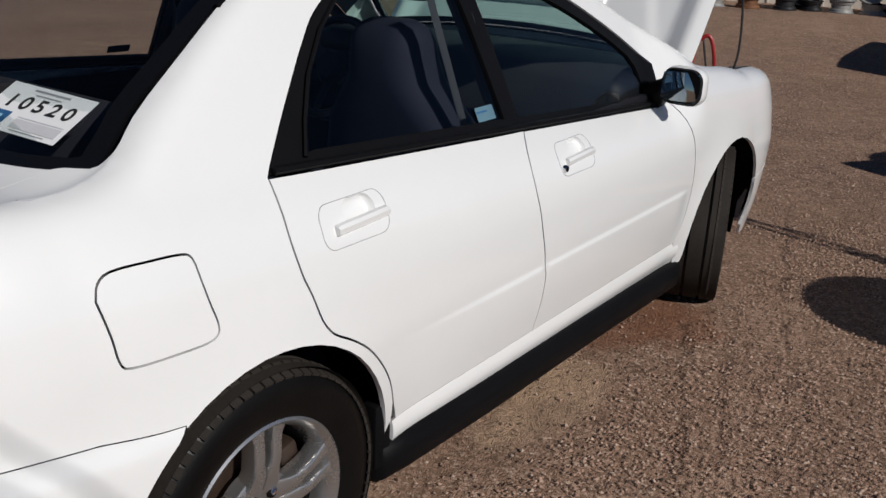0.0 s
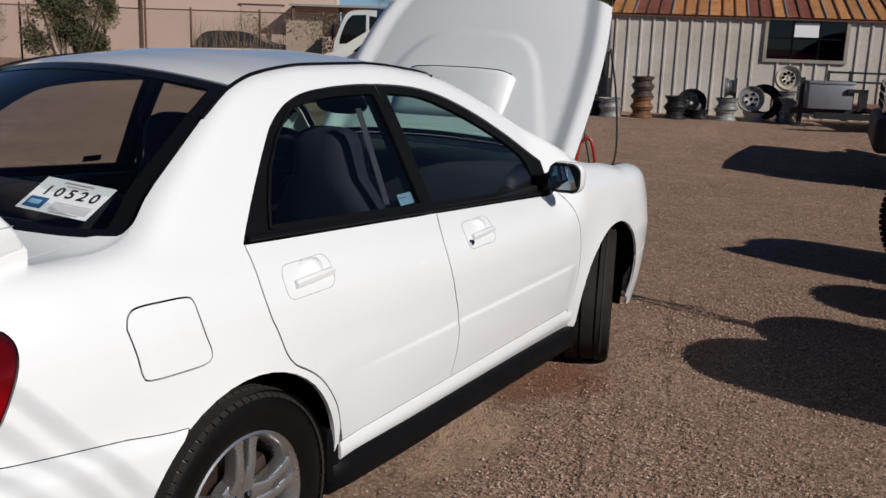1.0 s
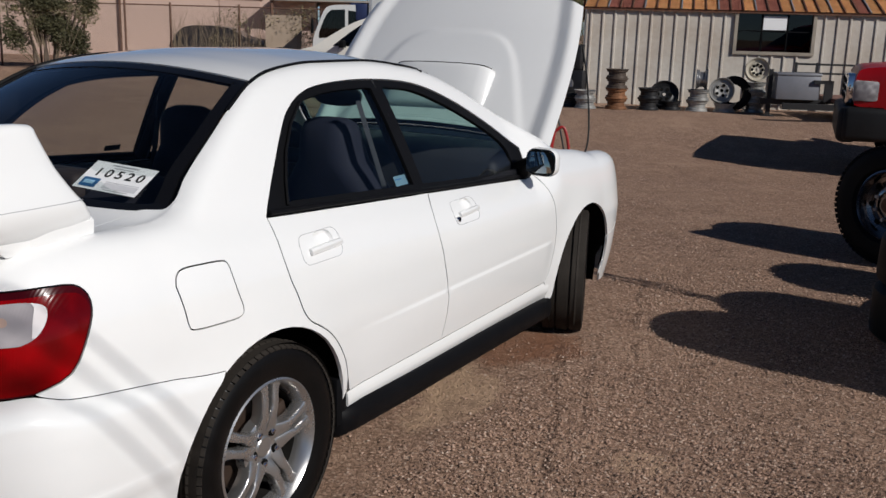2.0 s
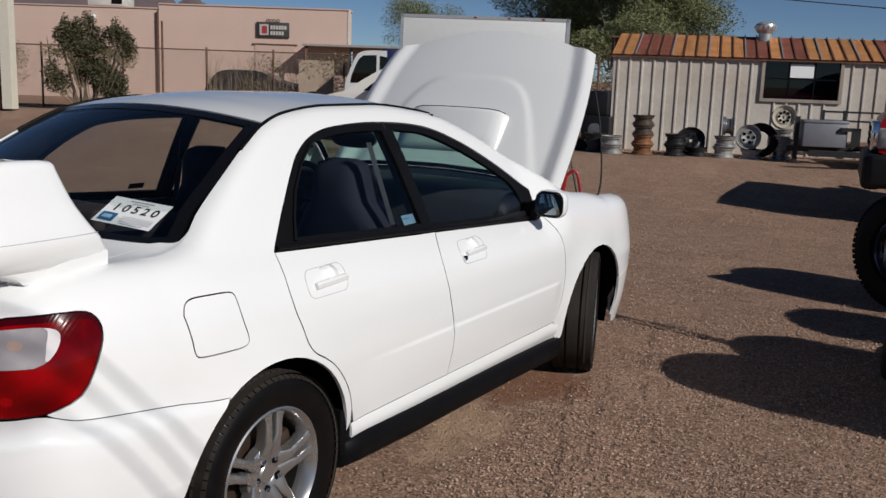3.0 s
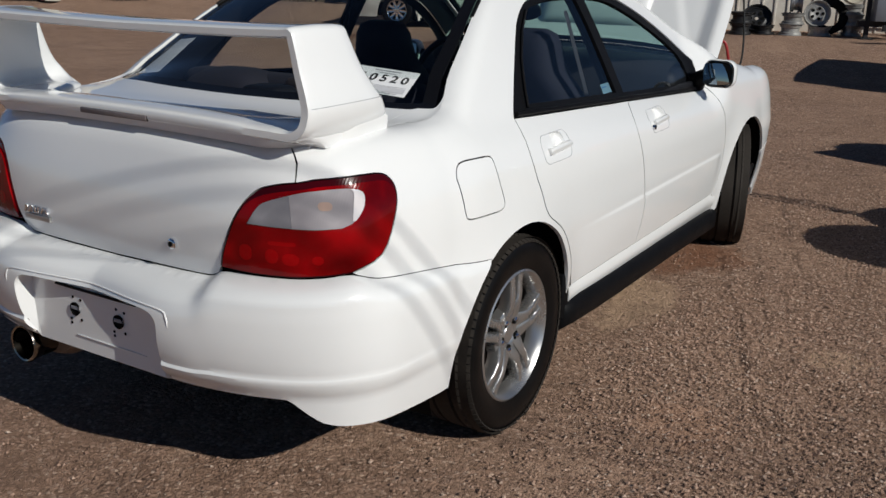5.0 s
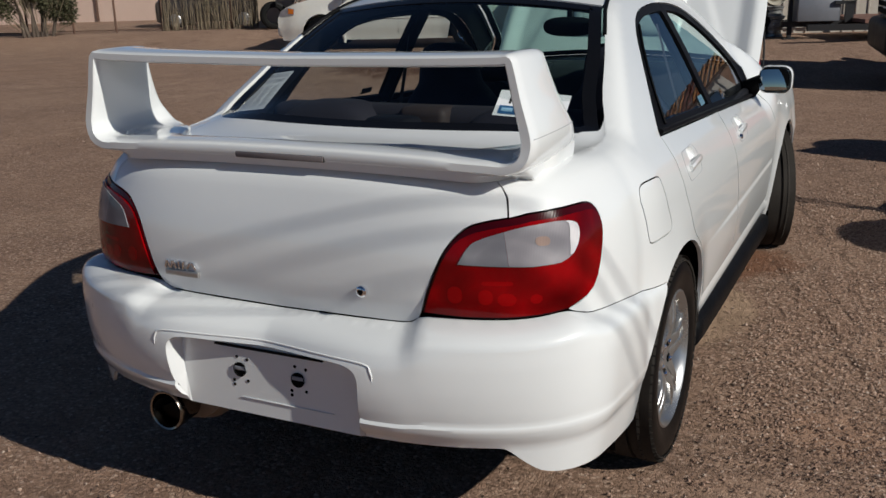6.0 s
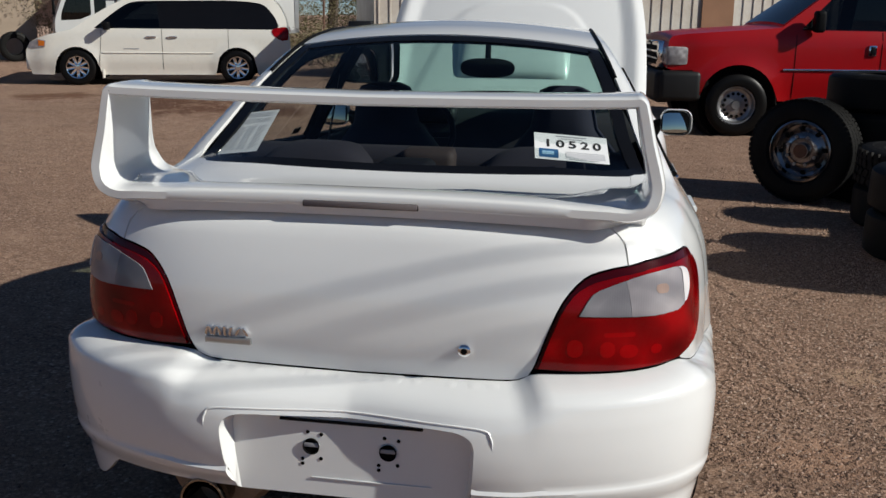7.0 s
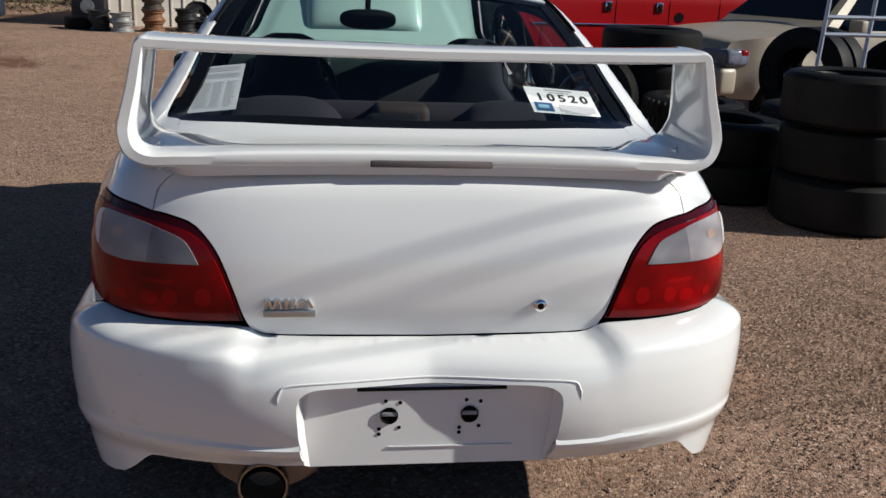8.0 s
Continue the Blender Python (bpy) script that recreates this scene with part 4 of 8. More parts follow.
for k, (x, z, yr, yf, th) in enumerate(loop):
    a, b = loop[k - 1], loop[(k + 1) % NL]
    t = Vector((b[0] - a[0], 0, b[1] - a[1])).normalized()
    nrm = Vector((-t.z, 0, t.x))
    ring = []
    for cy, cn in SECTION:
        ring.append(bm.verts.new(Vector((x, (yr + yf) / 2 + cy * (yf - yr) / 2, z)) + nrm * cn * th / 2 * (1 - 0.25 * max(0, cy))))
    rings.append(ring)
for k in range(NL):
    a, b = rings[k], rings[(k + 1) % NL]
    for j in range(len(SECTION)):
        q = (j + 1) % len(SECTION)
        bm.faces.new((a[j], a[q], b[q], b[j]))
spoiler = part("spoiler", bm, PAINT, car, "tall white loop spoiler on the boot lid", sharp=48)
# the foot flows from the loop's lower bar down to the lid
FOOT = [(x, yr, yf, z) for x, z, yr, yf, th in loop if z < 1.06 and abs(x) < 0.640]
FOOT = sorted(FOOT)
bm = bmesh.new()
rings = []
for x, yr, yf, z in FOOT:
    xs = max(-0.602, min(0.602, x))
    e = ease(0.50, 0.60, abs(x))
    xb = xs + (0.10 + 0.75 * e) * (x - xs)
    yb = yr + 0.010 + 0.090 * e
    low = lambda y: min(lid_top_at(xs, y).z, deck_z(xb, y)) - 0.006
    zr = max((1 - e) * (z - 0.036) + e * low(yb), low(yb) - 0.004)
    ring = [(x, yr + 0.003 + 0.01 * e, z), (x, yr + 0.004 + 0.016 * e, z - 0.016), (x + (xb - x) * 0.6, yb - 0.02 * e, z - 0.016 + (zr - z + 0.016) * 0.55), (xb, yb + 0.001, zr), (xb, yb + 0.05, low(yb + 0.05) - 0.004)]
    yfe = yf - 0.008
    ring += [(xb, yfe + 0.015 * e, low(yfe + 0.015 * e)), (x, yfe, z)]
    rings.append([bm.verts.new(q) for q in ring])
for a, b in zip(rings, rings[1:]):
    for j in range(7):
        bm.faces.new((a[j], b[j], b[(j + 1) % 7], a[(j + 1) % 7]))
bm.faces.new(rings[0])
bm.faces.new(rings[-1][::-1])
bmesh.ops.recalc_face_normals(bm, faces=bm.faces)
part("spoiler_foot", bm, PAINT, spoiler, sharp=50)
for sgn in (1, -1):
    bm = bmesh.new()
    rings = []
    for y in np.linspace(-0.69, -0.442, 12):
        y = float(y)
        k = ease(-0.69, -0.56, y)
        xo, xi = 0.598 + 0.054 * k, 0.585
        sh = lambda x: min(lid_top_at(0.60, y).z, deck_z(x, y)) - 0.010
        rings.append([bm.verts.new((sgn * x, y, z)) for x, z in ((xi, 1.022), (xo - 0.012, 1.045), (xo, 1.036), (xo, 1.022), (xo - 0.004, sh(xo)), (xi, sh(xi)))])
    for ra, rb in zip(rings, rings[1:]):
        for j in range(6):
            bm.faces.new((ra[j], ra[(j + 1) % 6], rb[(j + 1) % 6], rb[j]))
    bm.faces.new(rings[0])
    bm.faces.new(rings[-1])
    part("end_skirt", bm, PAINT, spoiler, sharp=50)
boxed("brake_lamp", -0.134, 0.134, -0.7915, -0.77, 1.013, 1.030, GLOSSBLACK, spoiler, 0.004)
boxed("brake_lens", -0.131, 0.131, -0.7930, -0.78, 1.0148, 1.0282, lens("smoked_red_lens", (0.17, 0.145, 0.145)), spoiler, 0.002)
for sx in (1, -1):
    pts = [(sx * (0.6462 + 0.0206 * cn * (1 - 0.25 * max(0, cy)) + 0.0006), -0.619 + cy * 0.149, 1.090) for cy, cn in SECTION[1:8][::-1]]
    part("spoiler_joint", tube(pts, 0.0013, 5), GREYINK, spoiler)

# badge, lock
def on_lid(x, z, d=0.0):
    p = skin(s_x(x, z), z)
    return Vector((p.x, p.y - d, z))

bx = on_lid(-0.306, 0.71)
badge = thing("badge", "", "")
badge.parent = car
for dx, lean in ((-0.050, 0.30), (-0.041, -0.30), (-0.030, 0.30), (-0.020, -0.30), (-0.006, 0.0), (0.008, 0.25), (0.026, 0.55), (0.044, -0.55)):
    boxed("badge_stroke", -0.0032, 0.0032, bx.y - 0.010, bx.y + 0.004, -0.0115, 0.0115, CHROME, badge, 0.001, pose(bx.x + dx, 0, 0.7215, 0, math.degrees(lean), 0))
boxed("badge_base", bx.x - 0.056, bx.x + 0.056, bx.y - 0.009, bx.y + 0.004, 0.690, 0.706, ALLOY, badge, 0.002)
lk = on_lid(0.2495, 0.714)
lock = part("boot_lock", lathe([(0.0005, -0.010), (0.009, -0.010), (0.011, -0.009), (0.0145, -0.007), (0.0145, 0.004)], 24, "y", pose(lk.x, lk.y, lk.z)), CHROME, car)
part("key_slot", lathe([(0.0005, -0.0135), (0.007, -0.0135), (0.007, -0.010)], 14, "y", pose(lk.x, lk.y, lk.z)), DARK, lock)


# door handles
def door_handle(y, z, door, keyed):
    for sx, dr in zip((1, -1), door):
        def at(a, b, d):
            p = skin(y + a, z + b)
            return Vector((sx * (p.x + d), p.y, p.z))
        ring = rounded(y, z, 0.205, 0.086, 0.030, 6)
        pts = [skin(p, q) for p, q in ring + ring[:1]]
        part("plate_groove", tube([(sx * (p.x - 0.0002), p.y, p.z) for p in pts], 0.0010, 5), GREYINK, dr)
        cup = cup_at(y, z)
        bm = bmesh.new()
        rings = []
        for g, d in ((0.0, 0.0), (0.003, 0.008), (0.009, 0.016), (0.018, 0.020)):
            rings.append([bm.verts.new((sx * (skin(p, q).x - d), p, q)) for p, q in inset(cup, g)])
        for ra, rb in zip(rings, rings[1:]):
            for j in range(len(ra)):
                bm.faces.new((ra[j], ra[(j + 1) % len(ra)], rb[(j + 1) % len(ra)], rb[j]))
        bm.faces.new(rings[-1])
        part("handle_cup", bm, PAINT, dr, sharp=60)
        bm = bmesh.new()
        rings = []
        for u in (-0.066, -0.062, -0.02, 0.04, 0.096, 0.100):
            hh = 0.0115 if -0.064 < u < 0.098 else 0.0085
            c = at(u, -0.006 + 0.03 * u, -0.004)
            rings.append([bm.verts.new(c + Vector((sx * d, 0, w))) for d, w in ((0.001, -hh), (0.010, -hh), (0.0155, -hh * 0.6), (0.0165, hh * 0.4), (0.012, hh), (0.001, hh))])
        for ra, rb in zip(rings, rings[1:]):
            for j in range(6):
                bm.faces.new((ra[j], ra[(j + 1) % 6], rb[(j + 1) % 6], rb[j]))
        bm.faces.new(rings[0])
        bm.faces.new(rings[-1])
        part("handle", bm, PAINT, dr, sharp=30)
        if keyed and sx > 0:
            part("keyhole", lathe([(0.0005, 0.011), (0.009, 0.011), (0.010, 0.009), (0.010, 0)], 16, "x", pose(*at(-0.086, -0.020, 0.0))), CHROME, dr)
            part("key_slot", lathe([(0.0005, 0.012), (0.006, 0.012), (0.006, 0.010)], 12, "x", pose(*at(-0.086, -0.020, 0.0))), DARK, dr)


door_handle(0.276, 0.858, rear_doors, False)
door_handle(1.235, 0.821, front_doors, True)

# black side skirts
for sx in (1, -1):
    prof = [(0.806, 0.276), (0.832, 0.262), (0.838, 0.23), (0.832, 0.185), (0.81, 0.168), (0.70, 0.165), (0.70, 0.27)]
    bm = bmesh.new()
    rings = []
    for y, dz, dx in ((0.345, 0.03, -0.03), (0.36, 0.03, 0.0), (0.45, 0.022, 0), (0.8, 0.01, 0.0), (1.5, 0.0, 0.0), (2.02, -0.012, 0.0), (2.12, -0.016, -0.004), (2.16, -0.016, -0.03)):
        rings.append([bm.verts.new((sx * (x + dx), y, z + dz)) for x, z in prof])
    for a, b in zip(rings, rings[1:]):
        for k in range(len(prof)):
            bm.faces.new((a[k], a[(k + 1) % len(prof)], b[(k + 1) % len(prof)], b[k]))
    bm.faces.new(rings[0])
    bm.faces.new(rings[-1])
    part("side_skirt", bm, BLACK, car, "black plastic side skirt", sharp=75)
    boxed("stone_guard", sx * 0.80 - 0.015, sx * 0.80 + 0.028, 0.33, 0.385, 0.25, 0.41, BLACK, car, 0.006)

# dark inner body behind the gaps, wheel arches and floor
inner = [(mid, 0.40), (s_x(0.6, 0.5), 0.40), (-0.42, 0.30)] + arc(0, 190, -10, 0.40) + [(0.5, 0.25), (2.05, 0.25)] + arc(2.525, 190, -10, 0.40) + [(3.1, 0.30), (s_nose, 0.30), (s_nose, 0.55), (3.3, 0.62), (2.9, 0.80), (2.3, 0.90), (2.0, 0.84), (1.0, 0.885), (0.1, 0.93), (-0.3, 0.93), (mid, 0.93)]
panel("inner_body", inner, skin, DARK, car, both=True, step=0.07, depth=0, off=-0.03)
for cy, dz in ((0, 0), (2.525, 0)):
    for sx in (1, -1):
        bm = bmesh.new()
        ra = [(cy + 0.405 * math.cos(radians(a)), WR + 0.405 * math.sin(radians(a))) for a in range(-20, 201, 10)]
        v1 = [bm.verts.new((sx * (0.76 + 0.05 * ease(0.30, 0.42, z)), y, z)) for y, z in ra]
        v2 = [bm.verts.new((sx * 0.50, y, z)) for y, z in ra]
        for k in range(len(ra) - 1):
            bm.faces.new((v1[k], v1[k + 1], v2[k + 1], v2[k]))
        bm.faces.new(v2)
        part("wheel_housing", bm, DARK, car)
boxed("floor_pan", -0.70, 0.70, -0.35, 3.1, 0.20, 0.26, DARK, car)
boxed("boot_floor", -0.56, 0.56, -0.74, -0.30, 0.385, 0.46, DARK, car, 0.03)
boxed("engine", -0.45, 0.45, 2.45, 3.1, 0.40, 0.74, DARK, car, 0.05)
boxed("bulkhead", -0.70, 0.70, 2.22, 2.30, 0.25, 0.90, DARK, car)

# exhaust
part("silencer", lathe([(0.001, -0.36), (0.10, -0.36), (0.118, -0.33), (0.118, -0.05), (0.10, -0.02), (0.001, -0.02)], 28, "y", Matrix.Translation((-0.36, -0.45, 0.335)) @ Matrix.Diagonal((1.15, 1, 0.8, 1))), mat("heat_stained_steel", (0.30, 0.22, 0.16), 0.55, 0.4, var=0.2, scale=9), car, "rusty rear silencer")
part("exhaust_tip", lathe([(0.030, 0.0), (0.046, 0.0), (0.048, -0.20), (0.056, -0.21), (0.0575, -0.24), (0.055, -0.245), (0.050, -0.243), (0.044, -0.20), (0.042, -0.05)], 32, "y", Matrix.Translation((-0.365, -0.655, 0.298)) @ pose(0, 0, 0, -3)), mat("smoked_chrome", (0.34, 0.30, 0.26), 0.18, 1.0, var=0.15), car, "large round smoke-stained exhaust tip")
part("exhaust_bore", lathe([(0.0005, -0.10), (0.0415, -0.10), (0.0434, -0.198), (0.0490, -0.2385)], 28, "y", Matrix.Translation((-0.365, -0.655, 0.298))), DARK, car)


# mirrors
TILT_X, TILT_Z = -0.10, 0.09


def mirror(sx):
    bm = bmesh.new()
    rings = []
    for d, k in ((-0.004, 0.95), (0.008, 1.0), (0.035, 1.0), (0.062, 0.88), (0.082, 0.6), (0.09, 0.06)):
        ring = []
        for px, pz in rounded(0.0, 0.0, 0.152 * k, 0.126 * k, 0.043 * k, 5):
            ring.append(bm.verts.new((sx * (0.848 + px * (1 if px > 0 else 0.96)), 1.860 + d - 0.03 * px, 0.948 + pz)))
        rings.append(ring)
    for a, b in zip(rings, rings[1:]):
        for k in range(len(a)):
            bm.faces.new((a[k], a[(k + 1) % len(a)], b[(k + 1) % len(a)], b[k]))
    bm.faces.new(rings[-1])
    house = part("door_mirror", bm, PAINT, car, "white door mirror on a black foot", sharp=50)
    bm = bmesh.new()
    rows = [[bm.verts.new((sx * (0.844 + 0.059 * u), 1.8500 - TILT_X * 0.070 * u + TILT_Z * 0.047 * w + 0.003 * (u * u + 0.45 * w * w), 0.948 + 0.047 * w * (1 - 0.12 * abs(u) ** 3))) for u in np.linspace(-1, 1, 9)] for w in (-1, -0.5, 0, 0.5, 1)]
    for a, b in zip(rows, rows[1:]):
        for k in range(8):
            bm.faces.new((a[k], a[k + 1], b[k + 1], b[k]))
    part("mirror_glass", bm, MIRROR, house)
    bm = bmesh.new()
    bm.faces.new([bm.verts.new((sx * (0.848 + px), 1.8585 - 0.03 * px, 0.948 + pz)) for px, pz in rounded(-0.005, 0, 0.134, 0.108, 0.040, 5)])
    part("mirror_bezel", bm, BLACK, house)
    bm = tube([(sx * 0.725, 1.92, 0.895), (sx * 0.745, 1.91, 0.912), (sx * 0.765, 1.90, 0.93), (sx * 0.79, 1.895, 0.94)], [0.05, 0.04, 0.03, 0.03], 10)
    part("mirror_foot", bm, BLACK, house)


mirror(1)
mirror(-1)


# wheels
def road_wheel(mat_tyre, w=0.205, r=0.314, tread=True):
    """A tyre on a five-pair-spoke alloy; axle along x, outer face at +x."""
    hub = new("wheel")
    h = w / 2
    rows = [(0.205, -h * 0.86), (0.232, -h * 0.99), (0.268, -h * 1.02), (0.292, -h * 0.96), (r - 0.006, -h * 0.84)]
    rows += [(r, -h * 0.76)]
    for g in (-0.5, -0.17, 0.17, 0.5):
        c = g * w * 0.95
        rows += [(r + 0.001, c - 0.006), (r - 0.008, c - 0.0045), (r - 0.008, c + 0.0045), (r + 0.001, c + 0.006)] if abs(g) < 0.45 else [(r + 0.0005, c)]
    rows += [(r, h * 0.76), (r - 0.006, h * 0.84), (0.292, h * 0.96), (0.268, h * 1.02), (0.232, h * 0.99), (0.205, h * 0.86)]
    tyre = part("tyre", lathe(rows, 96, "x", close=True), mat_tyre, hub, sharp=25)
    if tread:
        bm = bmesh.new()
        for k in range(72):
            a = 2 * math.pi * k / 72
            for sgn in (1, -1):
                m = Matrix.Rotation(a, 4, "X") @ Matrix.Translation((sgn * w * 0.40, 0, r - 0.004)) @ pose(0, 0, 0, 0, sgn * 22, 0)
                box(bm, -0.022, 0.022, -0.0105, 0.0105, -0.005, 0.0004, 0.0, m=m)
        tagged(part("tread", bm, TREAD, tyre), kind="stuff")
        band = [(r - 0.004, -h * 0.80)] + [(q + 0.0008, x) for q, x in rows[5:-6]] + [(r - 0.004, h * 0.80)]
        part("tread_band", lathe(band, 96, "x"), TREAD, tyre, sharp=25)
    rim = part("rim", lathe([(0.198, -h * 0.84), (0.207, -h * 0.80), (0.207, -h * 0.7), (0.190, -h * 0.6), (0.186, h * 0.2), (0.192, h * 0.62), (0.205, h * 0.76), (0.2115, h * 0.82), (0.2115, h * 0.90), (0.206, h * 0.93), (0.199, h * 0.87), (0.189, h * 0.72), (0.182, h * 0.5), (0.178, h * 0.1), (0.18, -h * 0.6)], 80, "x", close=True), ALLOY, hub, sharp=30)
    for k in range(5):
        for sgn in (1, -1):
            bm = bmesh.new()
            rings = []
            for t in np.linspace(0, 1, 9):
                rad = 0.045 + (0.193 - 0.045) * t
                inner_e = 0.0090 * ease(0.34, 0.50, t)
                outer_e = 0.0325 + 0.005 * t + 0.012 * ease(0.80, 1.0, t) + 0.016 * ease(0.40, 0.0, t)
                off, wid = sgn * (inner_e + outer_e) / 2, (outer_e - inner_e) / 2
                x = h * (0.58 + 0.11 * math.sin(math.pi * min(1.0, t * 1.1)) + 0.12 * t)
                ring = []
                for cx, cw in ((0.001, -0.98), (0.0080, -0.88), (0.0105, -0.62), (0.0105, 0.62), (0.0080, 0.88), (0.001, 0.98), (-0.022, 1.0), (-0.034, 0.8), (-0.034, -0.8), (-0.022, -1.0)):
                    ring.append(bm.verts.new((x + cx, off + cw * wid, rad)))
                rings.append(ring)
            for a, b in zip(rings, rings[1:]):
                for j in range(10):
                    bm.faces.new((a[j], a[(j + 1) % 10], b[(j + 1) % 10], b[j]))
            bm.faces.new(rings[0])
            bm.faces.new(rings[-1])
            bmesh.ops.transform(bm, matrix=Matrix.Rotation(2 * math.pi * k / 5, 4, "X"), verts=bm.verts)
            part("spoke", bm, ALLOY, rim, sharp=45)
    part("hub", lathe([(0.001, h * 0.66), (0.028, h * 0.66), (0.031, h * 0.63), (0.034, h * 0.615), (0.040, h * 0.66), (0.078, h * 0.68), (0.088, h * 0.63), (0.092, h * 0.35)], 40, "x"), ALLOY, rim)
    for k in range(5):
        a = 2 * math.pi * (k + 0.5) / 5
        part("nut_well", lathe([(0.0005, h * 0.692), (0.0145, h * 0.692), (0.0160, h * 0.685), (0.0165, h * 0.63)], 16, "x", pose(0, 0.052 * math.sin(a), 0.052 * math.cos(a))), DARK, rim)
        part("wheel_nut", lathe([(0.0005, h * 0.76), (0.005, h * 0.76), (0.0082, h * 0.73), (0.0092, h * 0.66)], 6, "x", pose(0, 0.052 * math.sin(a), 0.052 * math.cos(a))), CHROME, rim)
    part("rim_barrel", lathe([(0.1772, h * 0.42), (0.1765, 0.0), (0.178, -h * 0.62)], 60, "x"), BARREL, rim)
    part("dust_shield", lathe([(0.001, -0.035), (0.177, -0.035), (0.177, -0.045), (0.001, -0.045)], 40, "x"), DARK, rim)
    part("brake_disc", lathe([(0.06, -0.012), (0.145, -0.012), (0.145, 0.010), (0.075, 0.012), (0.070, 0.035), (0.001, 0.035)], 40, "x"), DISC, hub)
    boxed("caliper", -0.03, 0.035, -0.06, 0.06, 0.105, 0.160, DISC, hub, 0.012, Matrix.Rotation(radians(-70), 4, "X"))
    return hub


base_wheel = road_wheel(RUBBER)
base_wheel.parent = car
base_wheel.matrix_basis = pose(0.735, 0, WR, -5)
for m in (pose(0.742, 2.525, WR, 30, 0, 19), pose(-0.735, 0, WR, 20, 0, 180), pose(-0.742, 2.525, WR, 5, 0, 199)):
    copy_thing(base_wheel, m).parent = car

# raised bonnet with its scoop, hinged at the scuttle
HB = pose(0, 2.285, 0.955, 52)
HLEN = 0.98


def hood_at(x, u):
    """x across, u from the hinge to the nose, in the closed bonnet's own plane; z outwards."""
    wd = 0.715 - 0.072 * max(0.0, u / 0.874) ** 3
    k = min(1.0, abs(x) / wd)
    crease = wd - 0.128
    z = 0.050 * (1 - k**2.2) - 0.17 * max(0, u / HLEN - 0.72) ** 1.6
    plateau = (abs(x) / (0.56 - 0.36 * max(0, u))) ** 4 + (max(0, u) / 0.66) ** 8
    lip = max(0.0, abs(x) - crease)
    z += 0.008 * ease(1.25, 0.80, plateau) + 0.38 * min(lip, 0.075) - 0.30 * max(0.0, lip - 0.085)
    return Vector((x, u, z))


hood_out = [(0.715 - 0.072 * (u / 0.874) ** 3, u) for u in np.linspace(0, 0.874, 14)]
nose_line = [(0.643, 0.874)] + curve([(0.516, 0.922), (0.40, 0.958), (0.20, 1.005), (0.0, 1.02), (-0.20, 1.005), (-0.40, 0.958), (-0.516, 0.922)], 4) + [(-0.643, 0.874)]
hood_poly = hood_out[:-1] + nose_line + [(-x, u) for x, u in hood_out[:-1][::-1]]
P, F = sheet(hood_poly, lambda x, u: HB @ hood_at(x, u), step=0.018, depth=0.022, out=(0, 3.2, 0.4))
hood = solid("bonnet", P, F, PAINT, car, "raised white bonnet with an air scoop")
P, F = sheet(inset(hood_poly, 0.02), lambda x, u: HB @ (hood_at(x, u) - Vector((0, 0, 0.022))), step=0.06, depth=0, out=(0, 3.2, 0.4))
solid("bonnet_inner", P, [tuple(reversed(f)) for f in F], PAINT_DOOR, hood)
bm = bmesh.new()
rings = []
for u, hh, w in ((0.15, -0.01, 0.276), (0.160, 0.020, 0.297), (0.185, 0.042, 0.306), (0.26, 0.054, 0.309), (0.33, 0.062, 0.309), (0.38, 0.070, 0.310), (0.398, 0.071, 0.306), (0.406, 0.069, 0.298), (0.402, 0.052, 0.285), (0.35, 0.045, 0.28)):
    ring = []
    for px, pz in [(-1, -0.3), (-0.99, 0.10), (-0.965, 0.32), (-0.92, 0.55), (-0.85, 0.75), (-0.73, 0.91), (-0.4, 1.0), (0, 1.0), (0.4, 1.0), (0.73, 0.91), (0.85, 0.75), (0.92, 0.55), (0.965, 0.32), (0.99, 0.10), (1.0, -0.3)]:
        ring.append(bm.verts.new(HB @ (hood_at(px * w, u) + Vector((0, 0, pz * hh * 0.78)))))
    rings.append(ring)
for a, b in zip(rings, rings[1:]):
    for k in range(len(a) - 1):
        bm.faces.new((a[k], a[k + 1], b[k + 1], b[k]))
bm.faces.new(rings[-1])
lip = [tuple(HB @ (hood_at(px * 0.300, 0.4065) + Vector((0, 0, pz * 0.0535)))) for px, pz in ((-0.96, 0.36), (-0.85, 0.76), (-0.73, 0.92), (-0.4, 1.0), (0, 1.0), (0.4, 1.0), (0.73, 0.92), (0.85, 0.76), (0.96, 0.36))]
scoop = part("bonnet_scoop", bm, PAINT, hood, sharp=75)
# black tube along the mouth's edge, added for the shade in the opening
part("mouth_shade_line", tube(lip, 0.0028, 6), DARK, scoop)
part("prop_rod", tube([(0.55, 2.95, 0.78), tuple(HB @ Vector((0.50, 0.62, -0.02)))], 0.005, 6), STEEL, car)

# ---- the sedan's cabin, seen through the glass
def padded(name, x0, x1, y0, y1, z0, z1, material, parent, r, tilt=0, label=""):
    c = Matrix.Translation(((x0 + x1) / 2, (y0 + y1) / 2, z0))
    w, d, h = (x1 - x0) / 2, (y1 - y0) / 2, z1 - z0
    return boxed(name, -w, w, -d, d, 0, h, material, parent, r, c @ pose(0, 0, 0, tilt), label, 4)


